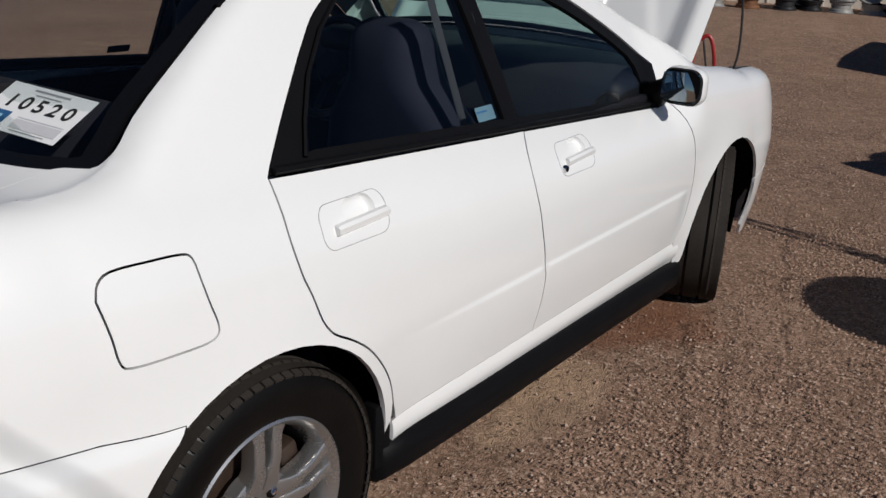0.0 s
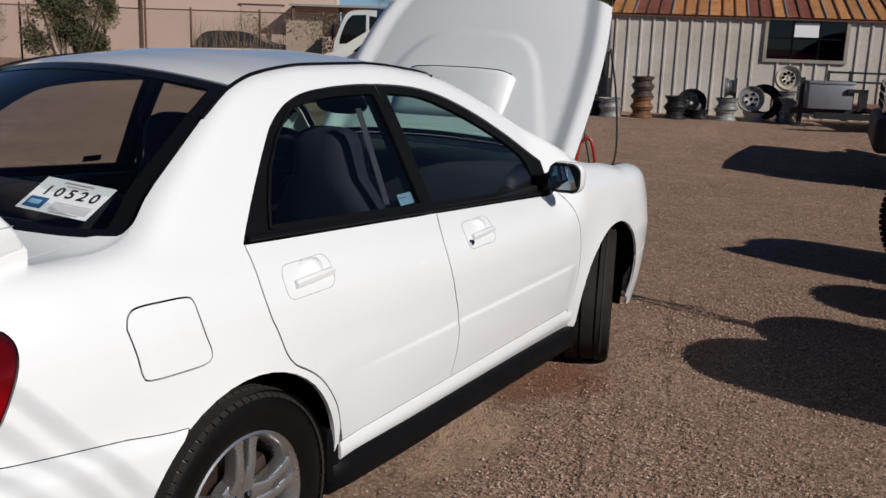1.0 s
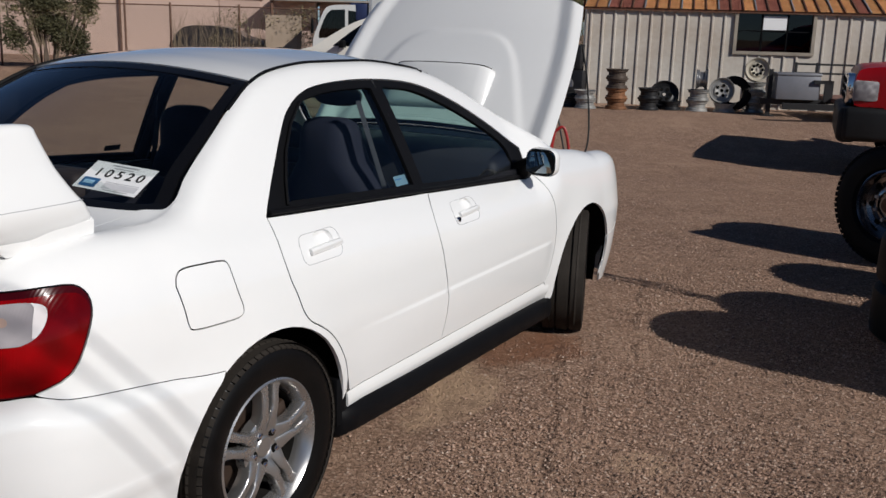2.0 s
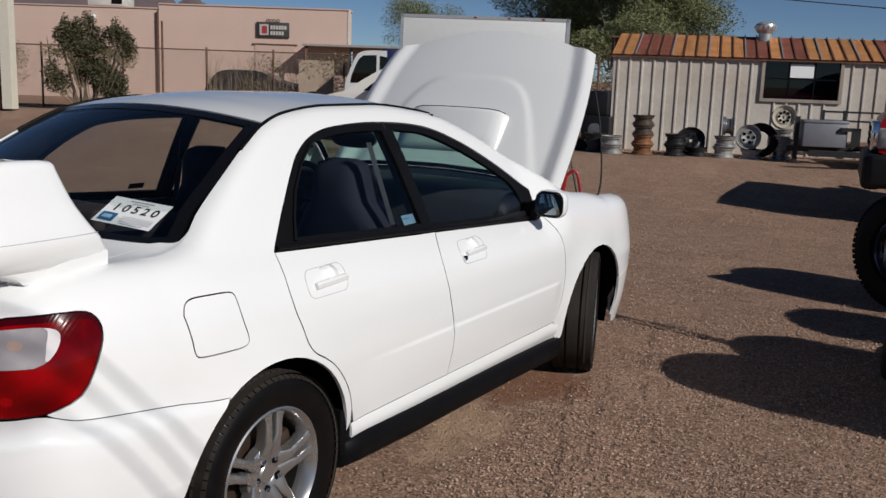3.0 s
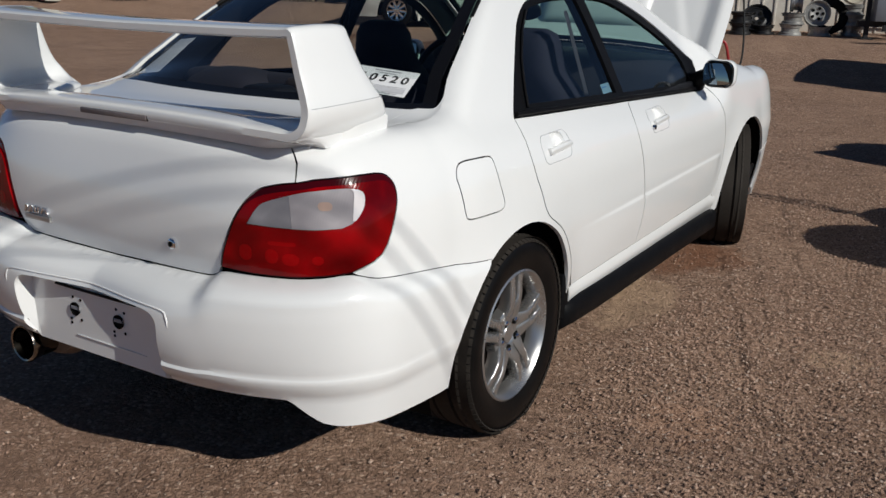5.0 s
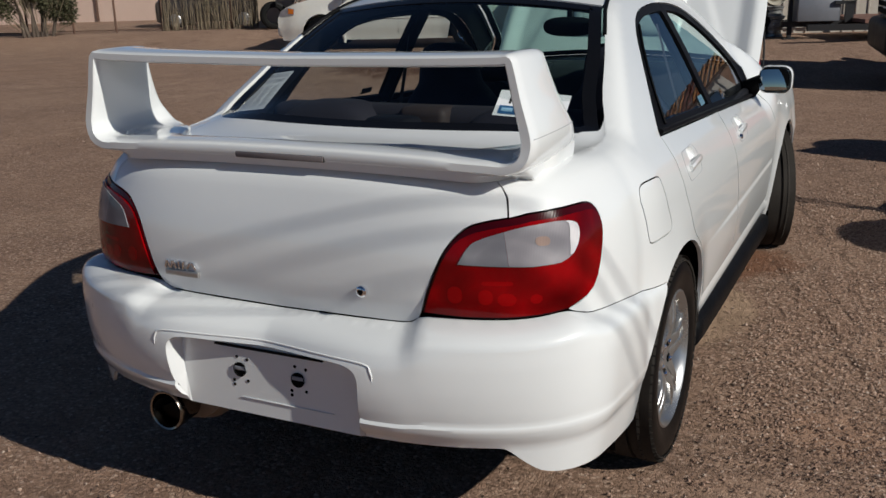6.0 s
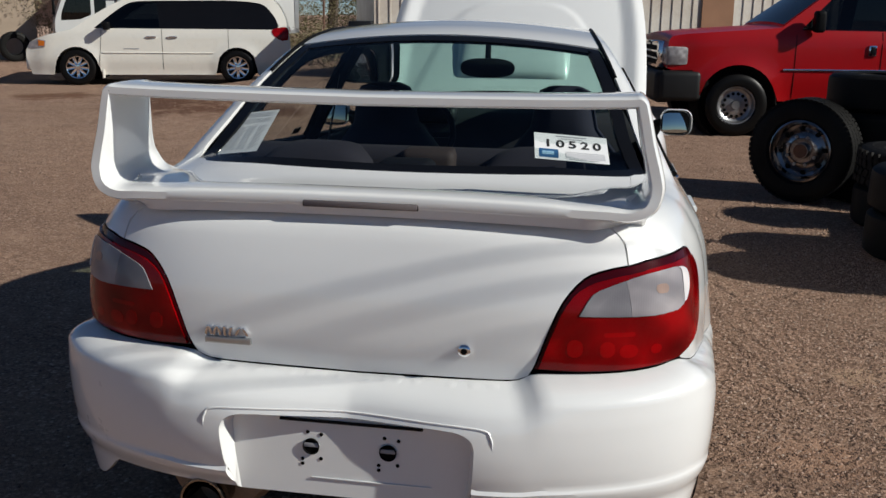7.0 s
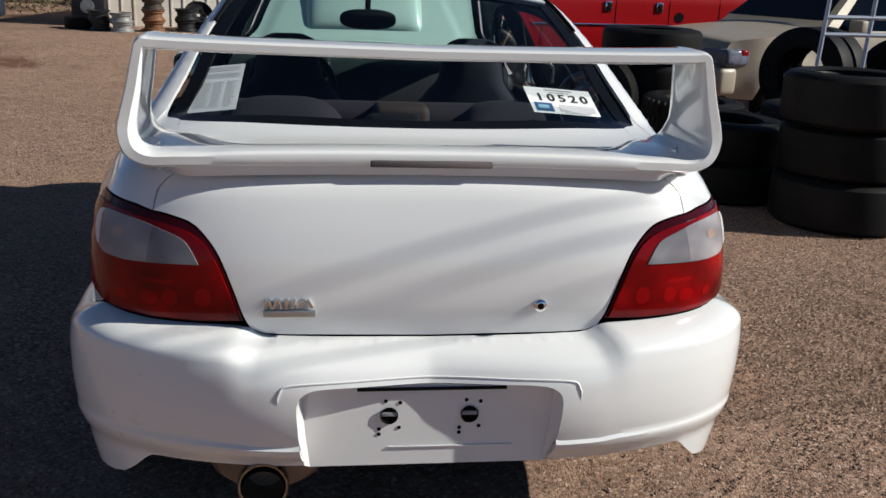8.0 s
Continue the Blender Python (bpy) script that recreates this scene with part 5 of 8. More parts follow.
for sx in (-1, 1):
    cx = 0.36 * sx
    seat = thing("front_seat", "", "")
    seat.parent = car
    padded("cushion", cx - 0.25, cx + 0.25, 1.02, 1.52, 0.36, 0.52, SEAT, seat, 0.06)
    # a one-piece back with its own headrest, narrowing towards the top
    bm = bmesh.new()
    rings = []
    for z, w, yb, yf in ((0.42, 0.20, 0.98, 1.12), (0.46, 0.235, 0.965, 1.15), (0.60, 0.25, 0.945, 1.16), (0.78, 0.255, 0.915, 1.14), (0.88, 0.230, 0.895, 1.12), (0.95, 0.180, 0.875, 1.10), (1.01, 0.132, 0.862, 1.085), (1.07, 0.120, 0.855, 1.065), (1.12, 0.114, 0.860, 1.045), (1.155, 0.098, 0.878, 1.02), (1.172, 0.06, 0.91, 0.99)):
        rings.append([bm.verts.new((cx + px, py, z)) for px, py in rounded(0.0, (yb + yf) / 2, 2 * w, yf - yb, min(w, (yf - yb) / 2) * 0.80, 4)])
    for ra, rb in zip(rings, rings[1:]):
        for j in range(len(ra)):
            bm.faces.new((ra[j], ra[(j + 1) % len(ra)], rb[(j + 1) % len(ra)], rb[j]))
    bm.faces.new(rings[0])
    bm.faces.new(rings[-1])
    part("backrest", bm, SEAT, seat, sharp=60)
    for sy in (-1, 1):
        padded("side_bolster", cx + sy * 0.225 - 0.04, cx + sy * 0.225 + 0.04, 1.02, 1.16, 0.46, 0.88, SEAT, seat, 0.038, 8)
PURPLE = mat("faded_parcel_shelf", (0.014, 0.012, 0.021), 0.95, var=0.2, fine=300)
bench = thing("rear_bench", "", "")
bench.parent = car
padded("cushion", -0.64, 0.64, 0.22, 0.72, 0.34, 0.50, SEAT, bench, 0.06)
padded("backrest", -0.64, 0.64, 0.09, 0.22, 0.45, 0.985, SEAT, bench, 0.05, 14)
for hx, hw in ((-0.345, 0.185), (0.345, 0.185)):
    bm = bmesh.new()
    rows_ = []
    for v in np.linspace(-1, 1, 11):
        rows_.append([bm.verts.new((hx + hw * u, 0.03 + 0.13 * v, 0.955 + 0.098 * (1 - abs(u) ** 3.2) ** 0.6 * (1 - abs(v) ** 3) ** 0.6)) for u in np.linspace(-1, 1, 21)])
    for ra, rb in zip(rows_, rows_[1:]):
        for k in range(20):
            bm.faces.new((ra[k], ra[k + 1], rb[k + 1], rb[k]))
    part("headrest", bm, PURPLE, bench, sharp=70)
padded("centre_headrest", -0.085, 0.085, -0.02, 0.10, 0.955, 1.040, mat("brown_headrest", (0.035, 0.022, 0.020), 0.8, var=0.2), bench, 0.025)
bm = bmesh.new()
rows_ = []
for y, zc, ze in ((1.66, 0.80, 0.80), (1.67, 0.955, 0.93), (1.70, 0.992, 0.962), (1.78, 1.010, 0.985), (1.92, 1.016, 0.995), (2.06, 1.008, 0.99), (2.20, 0.975, 0.96)):
    rows_.append([bm.verts.new((0.66 * u * (1 - 0.04 * (y - 1.66)), y + 0.03 * u * u, zc + (ze - zc) * u * u)) for u in np.linspace(-1, 1, 15)])
for ra, rb in zip(rows_, rows_[1:]):
    for k in range(14):
        bm.faces.new((ra[k], ra[k + 1], rb[k + 1], rb[k]))
part("dashboard_top", bm, mat("grey_dash_plastic", (0.030, 0.032, 0.036), 0.7, var=0.15, fine=300, bump=0.0004, spec=0.2), car, sharp=60)
padded("bench_roll", -0.62, 0.62, 0.02, 0.16, 0.93, 1.035, PURPLE, bench, 0.045)
panel("parcel_shelf", [(-0.58, -0.24), (-0.30, -0.32), (0.30, -0.32), (0.58, -0.24), (0.62, 0.12), (-0.62, 0.12)], lambda x, y: Vector((x, y, 0.958)), PURPLE, car, depth=0.02, step=0.1)
boxed("shelf_lamp", -0.115, 0.047, -0.20, -0.08, 0.958, 1.030, CABIN, car, 0.026, seg=4)
boxed("shelf_lamp_lens", -0.088, 0.020, -0.2035, -0.19, 0.984, 1.020, lens("dim_red_lens", (0.12, 0.02, 0.02)), car, 0.008)
# dashboard, wheel, console, inside mirror
padded("dashboard", -0.70, 0.70, 1.70, 2.15, 0.62, 0.972, CABIN, car, 0.07)
padded("instrument_hood", -0.55, -0.18, 1.62, 1.85, 0.93, 1.02, CABIN, car, 0.035)
padded("centre_console", -0.13, 0.13, 1.15, 1.75, 0.30, 0.62, CABIN, car, 0.03)
ring = [(0.185 * math.cos(a), 0.185 * math.sin(a), 0) for a in np.linspace(0, 2 * math.pi, 33)]
wheel_pose = pose(-0.36, 1.50, 0.90, 62)
part("steering_wheel", tube([tuple(wheel_pose @ Vector(p)) for p in ring], 0.016, 8, caps=False), CABIN, car)
for a in (0, 180, 270):
    part("steering_spoke", tube([tuple(wheel_pose @ Vector((0, 0, -0.02))), tuple(wheel_pose @ Vector((0.18 * math.cos(radians(a)), 0.18 * math.sin(radians(a)), 0)))], 0.014, 6), CABIN, car)
part("steering_boss", lathe([(0.001, 0.02), (0.05, 0.02), (0.07, -0.02), (0.04, -0.06)], 20, "z", wheel_pose), CABIN, car)
bm = bmesh.new()
rings = []
for d, k in ((1.535, 0.90), (1.540, 1.0), (1.560, 0.97), (1.575, 0.75), (1.582, 0.3)):
    rings.append([bm.verts.new((-0.025 + 0.125 * k * math.copysign(abs(math.cos(a)) ** 0.75, math.cos(a)), d, 1.205 + 0.044 * k * math.copysign(abs(math.sin(a)) ** 0.75, math.sin(a)))) for a in np.linspace(0, 2 * math.pi, 33)[:-1]])
for ra, rb in zip(rings, rings[1:]):
    for k in range(32):
        bm.faces.new((ra[k], ra[(k + 1) % 32], rb[(k + 1) % 32], rb[k]))
bm.faces.new(rings[0])
bm.faces.new(rings[-1])
part("inside_mirror", bm, CABIN, car, "black oval inside mirror", sharp=50)
boxed("mirror_stem", -0.037, -0.013, 1.545, 1.575, 1.235, 1.345, CABIN, car, 0.004)
for vx in (-0.30, 0.30):
    padded("sun_visor", vx - 0.17, vx + 0.17, 1.36, 1.50, 1.325, 1.34, CABIN, car, 0.006, -8)
for sx in (-1, 1):
    a, b = (Vector((0.535, 0.872, 1.25)), Vector((0.685, 0.985, 0.66))) if sx > 0 else (Vector((-0.555, 0.985, 1.20)), Vector((-0.69, 1.01, 0.62)))
    bm = bmesh.new()
    q = [bm.verts.new(a + Vector((0, -0.016, 0))), bm.verts.new(a + Vector((0, 0.016, 0))), bm.verts.new(b + Vector((0, 0.016, 0))), bm.verts.new(b + Vector((0, -0.016, 0)))]
    bm.faces.new(q)
    bmesh.ops.solidify(bm, geom=bm.faces[:], thickness=0.002)
    part("seat_belt", bm, BELT, car)
    padded("door_card", min(sx * 0.70, sx * 0.735), max(sx * 0.70, sx * 0.735), 0.45, 1.95, 0.36, 0.905, CABIN, car, 0.012)
    pts = [skin(1.0, z) for z in (0.93, 1.05, 1.18, 1.31)]
    part("pillar_trim", tube([(sx * (p.x - 0.035), p.y, p.z) for p in pts], 0.028, 8), CABIN, car)
# blue sticker at the foot of the rear side window
P, F = sheet(rounded(0.90, 0.975, 0.085, 0.034, 0.004), skin, step=0.03, depth=0, off=-0.007)
solid("window_sticker", P, F, mat("pale_blue_print", (0.13, 0.25, 0.32), 0.5, var=0.3, fine=300), car)
P, F = sheet(rounded(0.885, 0.980, 0.05, 0.004, 0.001), skin, step=0.03, depth=0, off=-0.006)
solid("sticker_print", P, F, BLUEINK, car)

P, F = sheet(rounded(0.845, 0.982, 0.085, 0.024, 0.003), skin, step=0.03, depth=0, off=-0.007)
solid("window_sticker", *mirrored(P, F), INK, car)
P, F = sheet(rounded(0.845, 0.984, 0.055, 0.007, 0.001), skin, step=0.03, depth=0, off=-0.0055)
solid("sticker_print", *mirrored(P, F), GREYINK, car)

# ---- papers behind the back window
def on_glass(corner, ex, ey, w, h, d=-0.012):
    """A sheet in the window's own plane: returns a map from the paper's (u, v) to the place."""
    c, x, y = Vector(corner), Vector(ex), Vector(ey)
    x.normalize()
    y = (y - x * y.dot(x)).normalized()
    n = x.cross(y)
    return lambda u, v, o=0.0: c + x * (u * w) + y * (v * h) + n * o, Matrix((x, y, n)).transposed().to_4x4()


def top_at(x, y, d=-0.010):
    return Vector((x, y, deck_z(x, y) + d))


def flat(name, f, u0, u1, v0, v1, o, material, parent):
    return solid(name, [f(u0, v0, o), f(u1, v0, o), f(u1, v1, o), f(u0, v1, o)], [(0, 1, 2, 3)], material, parent, smooth=False)


tl, tr, bl = top_at(0.325, -0.139), top_at(0.526, -0.105), top_at(0.345, -0.246)
W, H = (tr - tl).length, (bl - tl).length
f, rot = on_glass(bl, tr - tl, tl - bl, W, H)
notice = flat("stock_card", f, 0, 1, 0, 1, 0, PAPER, None)
tagged(notice, "white card with a printed number behind the back window", "card")
fc = bpy.data.curves.new("number", "FONT")
fc.body, fc.size, fc.align_x, fc.align_y, fc.space_character = "10520", 0.047, "CENTER", "CENTER", 1.45
fc.offset = 0.0011
num = new("number", fc)
num.data.materials.append(INK)
num.matrix_world = Matrix.Translation(f(0.52, 0.60, 0.0012)) @ rot
num.parent = notice
for k, (u0, u1, v0, v1, mt) in enumerate(((0.30, 0.72, 0.885, 0.925, GREYINK), (0.36, 0.66, 0.80, 0.825, GREYINK), (0.42, 0.95, 0.315, 0.335, PALEINK), (0.42, 0.95, 0.10, 0.29, PALEINK), (0.46, 0.86, 0.045, 0.065, GREYINK), (0.06, 0.32, 0.07, 0.39, BLUEINK))):
    flat("print_bar", f, u0, u1, v0, v1, 0.001, mt, notice)
flat("print_oval", f, 0.10, 0.26, 0.17, 0.30, 0.0016, mat("pale_blue_ink", (0.30, 0.50, 0.66), 0.6), notice)
tl, tr, bl = top_at(-0.562, -0.031), top_at(-0.431, -0.056), top_at(-0.594, -0.190)
W, H = (tr - tl).length, (bl - tl).length
f, rot = on_glass(bl, tr - tl, tl - bl, W, H)
sheet2 = flat("printed_form", f, 0, 1, 0, 1, 0, PAPER, None)
tagged(sheet2, "white form printed with small grey text behind glass", "paper")
for k in range(24):
    v = 0.94 - k * 0.037
    if k in (3, 7, 8):
        continue
    for u0, u1 in (((0.08, 0.92),) if k < 7 else ((0.08, 0.34 + 0.03 * (k % 3)), (0.42, 0.60 + 0.05 * (k % 2)), (0.70, 0.93 - 0.04 * (k % 3)))):
        flat("print_line", f, u0, u1, v, v + 0.013, 0.001, PALEINK, sheet2)

# ---- the yard


def base(x, y, along, z=None):
    """A pose on the ground with its x axis along a plan direction."""
    return pose(x, y, gz(x, y) if z is None else z, 0, 0, math.degrees(math.atan2(along[1], along[0])))


# shed of ribbed sheet metal
SHEET = mat("cream_sheet_metal", (0.60, 0.57, 0.515), 0.55, var=0.10, scale=1.1, fine=12, tint=(0.40, 0.33, 0.265))
RUSTROOF = mat("orange_rusted_roof", (0.82, 0.44, 0.18), 0.75, var=0.2, scale=3, tint=(0.62, 0.28, 0.11), spread=0.15)
REDROOF = mat("red_rusted_roof", (0.46, 0.16, 0.11), 0.75, var=0.2, scale=3, spread=0.1)
GALV = mat("galvanised_steel", (0.55, 0.55, 0.55), 0.4, 0.6, var=0.15, scale=10)
TIMBER = mat("weathered_timber", (0.36, 0.31, 0.25), 0.85, var=0.2, scale=4, fine=60, bump=0.002)
INSIDE = mat("dark_inside", (0.02, 0.02, 0.022), 0.9, var=0.1)
SHED = base(-4.14, 15.68, (0.932, 0.362), 0.20)
shed = tagged(new("shed"), "low cream ribbed-metal shed with a rusty roof", "shed")
shed.matrix_world = SHED
EAVE, RIDGE, LEN, DEEP, WX0, WX1, WZ0, WZ1 = 1.83, 2.24, 10.2, 3.2, 2.82, 4.20, 1.09, 1.86


def ribbed(u0, u1, z0, z1, name="wall_sheet"):
    """Sheeting with standing ribs every nine inches, at v = 0, facing -v."""
    bm = bmesh.new()
    us = [u0]
    k = math.ceil((u0 - 0.09) / 0.2275)
    while 0.09 + 0.2275 * k < u1:
        c = 0.09 + 0.2275 * k
        us += [c - 0.024, c - 0.014, c + 0.014, c + 0.024] if c - 0.024 > u0 and c + 0.024 < u1 else []
        k += 1
    us.append(u1)
    prof = [(u, 0.0 if i == 0 or i == len(us) - 1 or (i - 1) % 4 in (0, 3) else -0.024) for i, u in enumerate(us)]
    a = [bm.verts.new((u, v, z0)) for u, v in prof]
    b = [bm.verts.new((u, v, z1)) for u, v in prof]
    for i in range(len(prof) - 1):
        bm.faces.new((a[i], a[i + 1], b[i + 1], b[i]))
    ob = part(name, bm, SHEET, shed, sharp=20)
    return ob


ribbed(0, WX0, 0, EAVE)
ribbed(WX1, LEN, 0, EAVE)
ribbed(WX0, WX1, 0, WZ0)
boxed("wall_core", 0.0, WX0, 0.012, 0.07, 0, EAVE, TIMBER, shed)
boxed("wall_core", WX1, LEN, 0.012, 0.07, 0, EAVE, TIMBER, shed)
boxed("wall_core", WX0, WX1, 0.012, 0.07, 0, WZ0, TIMBER, shed)
boxed("end_wall", 0.0, 0.05, 0.07, DEEP, 0, EAVE, SHEET, shed)
boxed("end_wall", LEN - 0.05, LEN, 0.07, DEEP, 0, EAVE, SHEET, shed)
boxed("back_wall", 0, LEN, DEEP, DEEP + 0.05, 0, EAVE, SHEET, shed)
# dark sheet added behind the window, standing for the unlit inside
boxed("inside_lining", WX0 - 0.3, WX1 + 0.3, 0.8, 0.82, 0.5, EAVE, INSIDE, shed)
for e in (0.0, LEN):
    bm = bmesh.new()
    q = [(e, 0, EAVE), (e, DEEP, EAVE), (e, DEEP / 2, RIDGE + 0.04)]
    bm.faces.new([bm.verts.new(p) for p in q])
    part("gable", bm, SHEET, shed)
boxed("eave_board", -0.06, LEN + 0.06, -0.075, -0.045, EAVE - 0.045, EAVE + 0.005, RUST, shed)
boxed("window_frame", WX0 - 0.05, WX1 + 0.05, -0.045, 0.02, WZ0 - 0.06, WZ0, TIMBER, shed)
boxed("window_jamb", WX0 - 0.05, WX0 + 0.01, -0.045, 0.02, WZ0, WZ1 - 0.03, TIMBER, shed)
boxed("window_jamb", WX1 - 0.01, WX1 + 0.05, -0.045, 0.02, WZ0, WZ1 - 0.03, TIMBER, shed)
for k in (1, 2):
    x = WX0 + (WX1 - WX0) * k / 3
    boxed("glazing_bar", x - 0.012, x + 0.012, -0.01, 0.02, WZ0, EAVE - 0.02, BLACK, shed)
boxed("glazing_bar", WX0, WX1, -0.006, 0.018, WZ0 + 0.36, WZ0 + 0.385, BLACK, shed)
boxed("pane", WX0, WX1, 0.024, 0.028, WZ0, EAVE - 0.01, DARKPANE, shed)
boxed("pinned_sheet", WX0 + 0.47, WX0 + 0.90, -0.004, 0.012, WZ0 + 0.40, WZ1 - 0.12, PAPER, shed)
# roof: sheets with seams, in rust reds and oranges
cols = "OORRROOOOOORRORROOOOOOROOOOOORROOOOOOORROOOOO"
for k in range(45):
    u0, u1 = -0.05 + 0.2275 * k, -0.05 + 0.2275 * (k + 1)
    bm = bmesh.new()
    p = [(u0 + 0.004, -0.10, EAVE + 0.005), (u1 - 0.016, -0.10, EAVE + 0.005), (u1 + 0.164, DEEP / 2, RIDGE + 0.06), (u0 + 0.184, DEEP / 2, RIDGE + 0.06)]
    v = [bm.verts.new(q) for q in p]
    bm.faces.new(v)
    bmesh.ops.solidify(bm, geom=bm.faces[:], thickness=0.004)
    part("roof_sheet", bm, REDROOF if cols[k] == "R" else RUSTROOF, shed, smooth=False)
    bm = bmesh.new()
    box(bm, u1 - 0.018, u1 + 0.005, -0.105, 0.0, -0.004, 0.022)
    slope = math.atan2(RIDGE + 0.06 - EAVE, DEEP / 2 + 0.1)
    bmesh.ops.scale(bm, vec=(1, 1.80 / 0.105, 1), verts=bm.verts, space=Matrix.Translation((0, 0.105, 0)))
    bmesh.ops.transform(bm, matrix=Matrix.Translation((0, -0.105, EAVE + 0.006)) @ Matrix.Rotation(slope, 4, "X") @ Matrix.Translation((0, 0.105, 0)), verts=bm.verts)
    for v in bm.verts:
        v.co.x += 0.18 * (v.co.y + 0.105) / 1.70
    part("roof_seam", bm, GALV if k % 3 == 1 else RUST, shed)
boxed("roof_back", -0.05, LEN + 0.05, DEEP / 2, DEEP + 0.1, EAVE, EAVE + 0.03, RUST, shed, m=Matrix.Translation((0, DEEP / 2, EAVE)) @ Matrix.Rotation(-0.35, 4, "X") @ Matrix.Translation((0, -DEEP / 2, -EAVE)) @ Matrix.Translation((0, 0, 0.42)))
# turbine vent on the roof
vent = thing("roof_vent", "round galvanised turbine vent on the shed roof", "vent", place=SHED @ pose(2.98, 1.35, RIDGE + 0.03))
part("vent_neck", lathe([(0.13, -0.25), (0.13, 0.10), (0.15, 0.11)], 24), GALV, vent)
part("vent_head", lathe([(0.15, 0.10), (0.195, 0.15), (0.21, 0.21), (0.19, 0.27), (0.12, 0.31), (0.001, 0.33)], 24), GALV, vent)
for k in range(16):
    a = 2 * math.pi * k / 16
    part("vane", tube([(0.155 * math.cos(a), 0.155 * math.sin(a), 0.11), (0.222 * math.cos(a + 0.15), 0.222 * math.sin(a + 0.15), 0.21), (0.13 * math.cos(a + 0.3), 0.13 * math.sin(a + 0.3), 0.305)], 0.010, 5), GALV, vent)


# ---- loose wheels and tyres
def tyre_rows(r, w, ri=None):
    ri = ri or r * 0.56
    h = w / 2
    return [(ri, -h * 0.7), (ri + 0.02, -h * 0.95), (r * 0.80, -h), (r * 0.93, -h * 0.93), (r * 0.99, -h * 0.78), (r, -h * 0.55), (r, h * 0.55), (r * 0.99, h * 0.78), (r * 0.93, h * 0.93), (r * 0.80, h), (ri + 0.02, h * 0.95), (ri, h * 0.7), (ri + 0.012, h * 0.5), (r * 0.9, h * 0.4), (r * 0.9, -h * 0.4), (ri + 0.012, -h * 0.5)]


def loose_tyre(r, w, m, label, group="", blocks=0, material=None):
    """A bare tyre; its axis along local z, lying at z = 0 upwards."""
    mt = material or OLD_RUBBER
    t = part("tyre", lathe([(a, b + w / 2) for a, b in tyre_rows(r, w)], 56, "z", close=True), mt)
    t.matrix_world = m
    tagged(t, label, "tyre", group)
    for sgn in (1, -1):
        part("bead", lathe([(r * 0.575, w / 2 + sgn * w * 0.46), (r * 0.61, w / 2 + sgn * w * 0.485), (r * 0.64, w / 2 + sgn * w * 0.482), (r * 0.60, w / 2 + sgn * w * 0.44)], 48, "z", close=True), mt, t)
        part("sidewall_rib", lathe([(r * 0.765, w / 2 + sgn * w * 0.494), (r * 0.78, w / 2 + sgn * w * 0.508), (r * 0.80, w / 2 + sgn * w * 0.506), (r * 0.812, w / 2 + sgn * w * 0.49)], 48, "z", close=True), mt, t)
    for row in ((-0.34, 0), (0.34, 0.5), (-0.11, 0.25), (0.11, 0.75)) if blocks else ():
        bm = bmesh.new()
        for k in range(blocks):
            a = 2 * math.pi * (k + row[1]) / blocks
            box(bm, -0.012, 0.010, -r * 2.2 / blocks, r * 2.2 / blocks, -w * 0.095, w * 0.095, m=Matrix.Rotation(a, 4, "Z") @ Matrix.Translation((r, 0, w / 2 + row[0] * w)) @ pose(0, 0, 0, 18 if row[0] > 0 else -18))
        tagged(part("tread", bm, mt, t), kind="stuff")
    return t


def rim_profile(r, w):
    h = w / 2
    return [(r, -h), (r, -h + 0.010), (r - 0.018, -h + 0.018), (r - 0.022, -h + 0.05), (r - 0.05, -h * 0.35), (r - 0.05, h * 0.35), (r - 0.022, h - 0.05), (r - 0.018, h - 0.018), (r, h - 0.010), (r, h), (r - 0.006, h), (r - 0.026, h - 0.02), (r - 0.03, h - 0.05), (r - 0.058, h * 0.33), (r - 0.058, -h * 0.33), (r - 0.03, -h + 0.05), (r - 0.026, -h + 0.02), (r - 0.006, -h)]


def loose_rim(r, w, m, material, label, holes=5):
    """A bare wheel; axis along z, resting at z = 0."""
    t = part("wheel_rim", lathe([(a, b + w / 2) for a, b in rim_profile(r, w)], 40, "z", close=True), material)
    t.matrix_world = m
    tagged(t, label, "wheel rim", "wheel rims along the shed")
    part("wheel_face", lathe([(0.03, w * 0.62), (0.075, w * 0.62), (0.09, w * 0.68), (r * 0.55, w * 0.70), (r * 0.62, w * 0.58), (r - 0.055, w * 0.55)], 30, "z"), material, t)
    for k in range(holes):
        a = 2 * math.pi * k / holes
        part("hand_hole", lathe([(0.001, w * 0.715), (r * 0.13, w * 0.715), (r * 0.13, w * 0.66)], 12, "z", pose(r * 0.42 * math.cos(a), r * 0.42 * math.sin(a), 0)), DARK, t)
    return t


def stack(x, y, items, lean=0.0):
    z = gz(x, y)
    for k, (r, w, mt, lb) in enumerate(items):
        loose_rim(r, w, pose(x + 0.012 * math.sin(3 * k + x), y + 0.012 * math.cos(5 * k), z, 0, 0, 40 * k), mt, lb)
        z += w
    return z


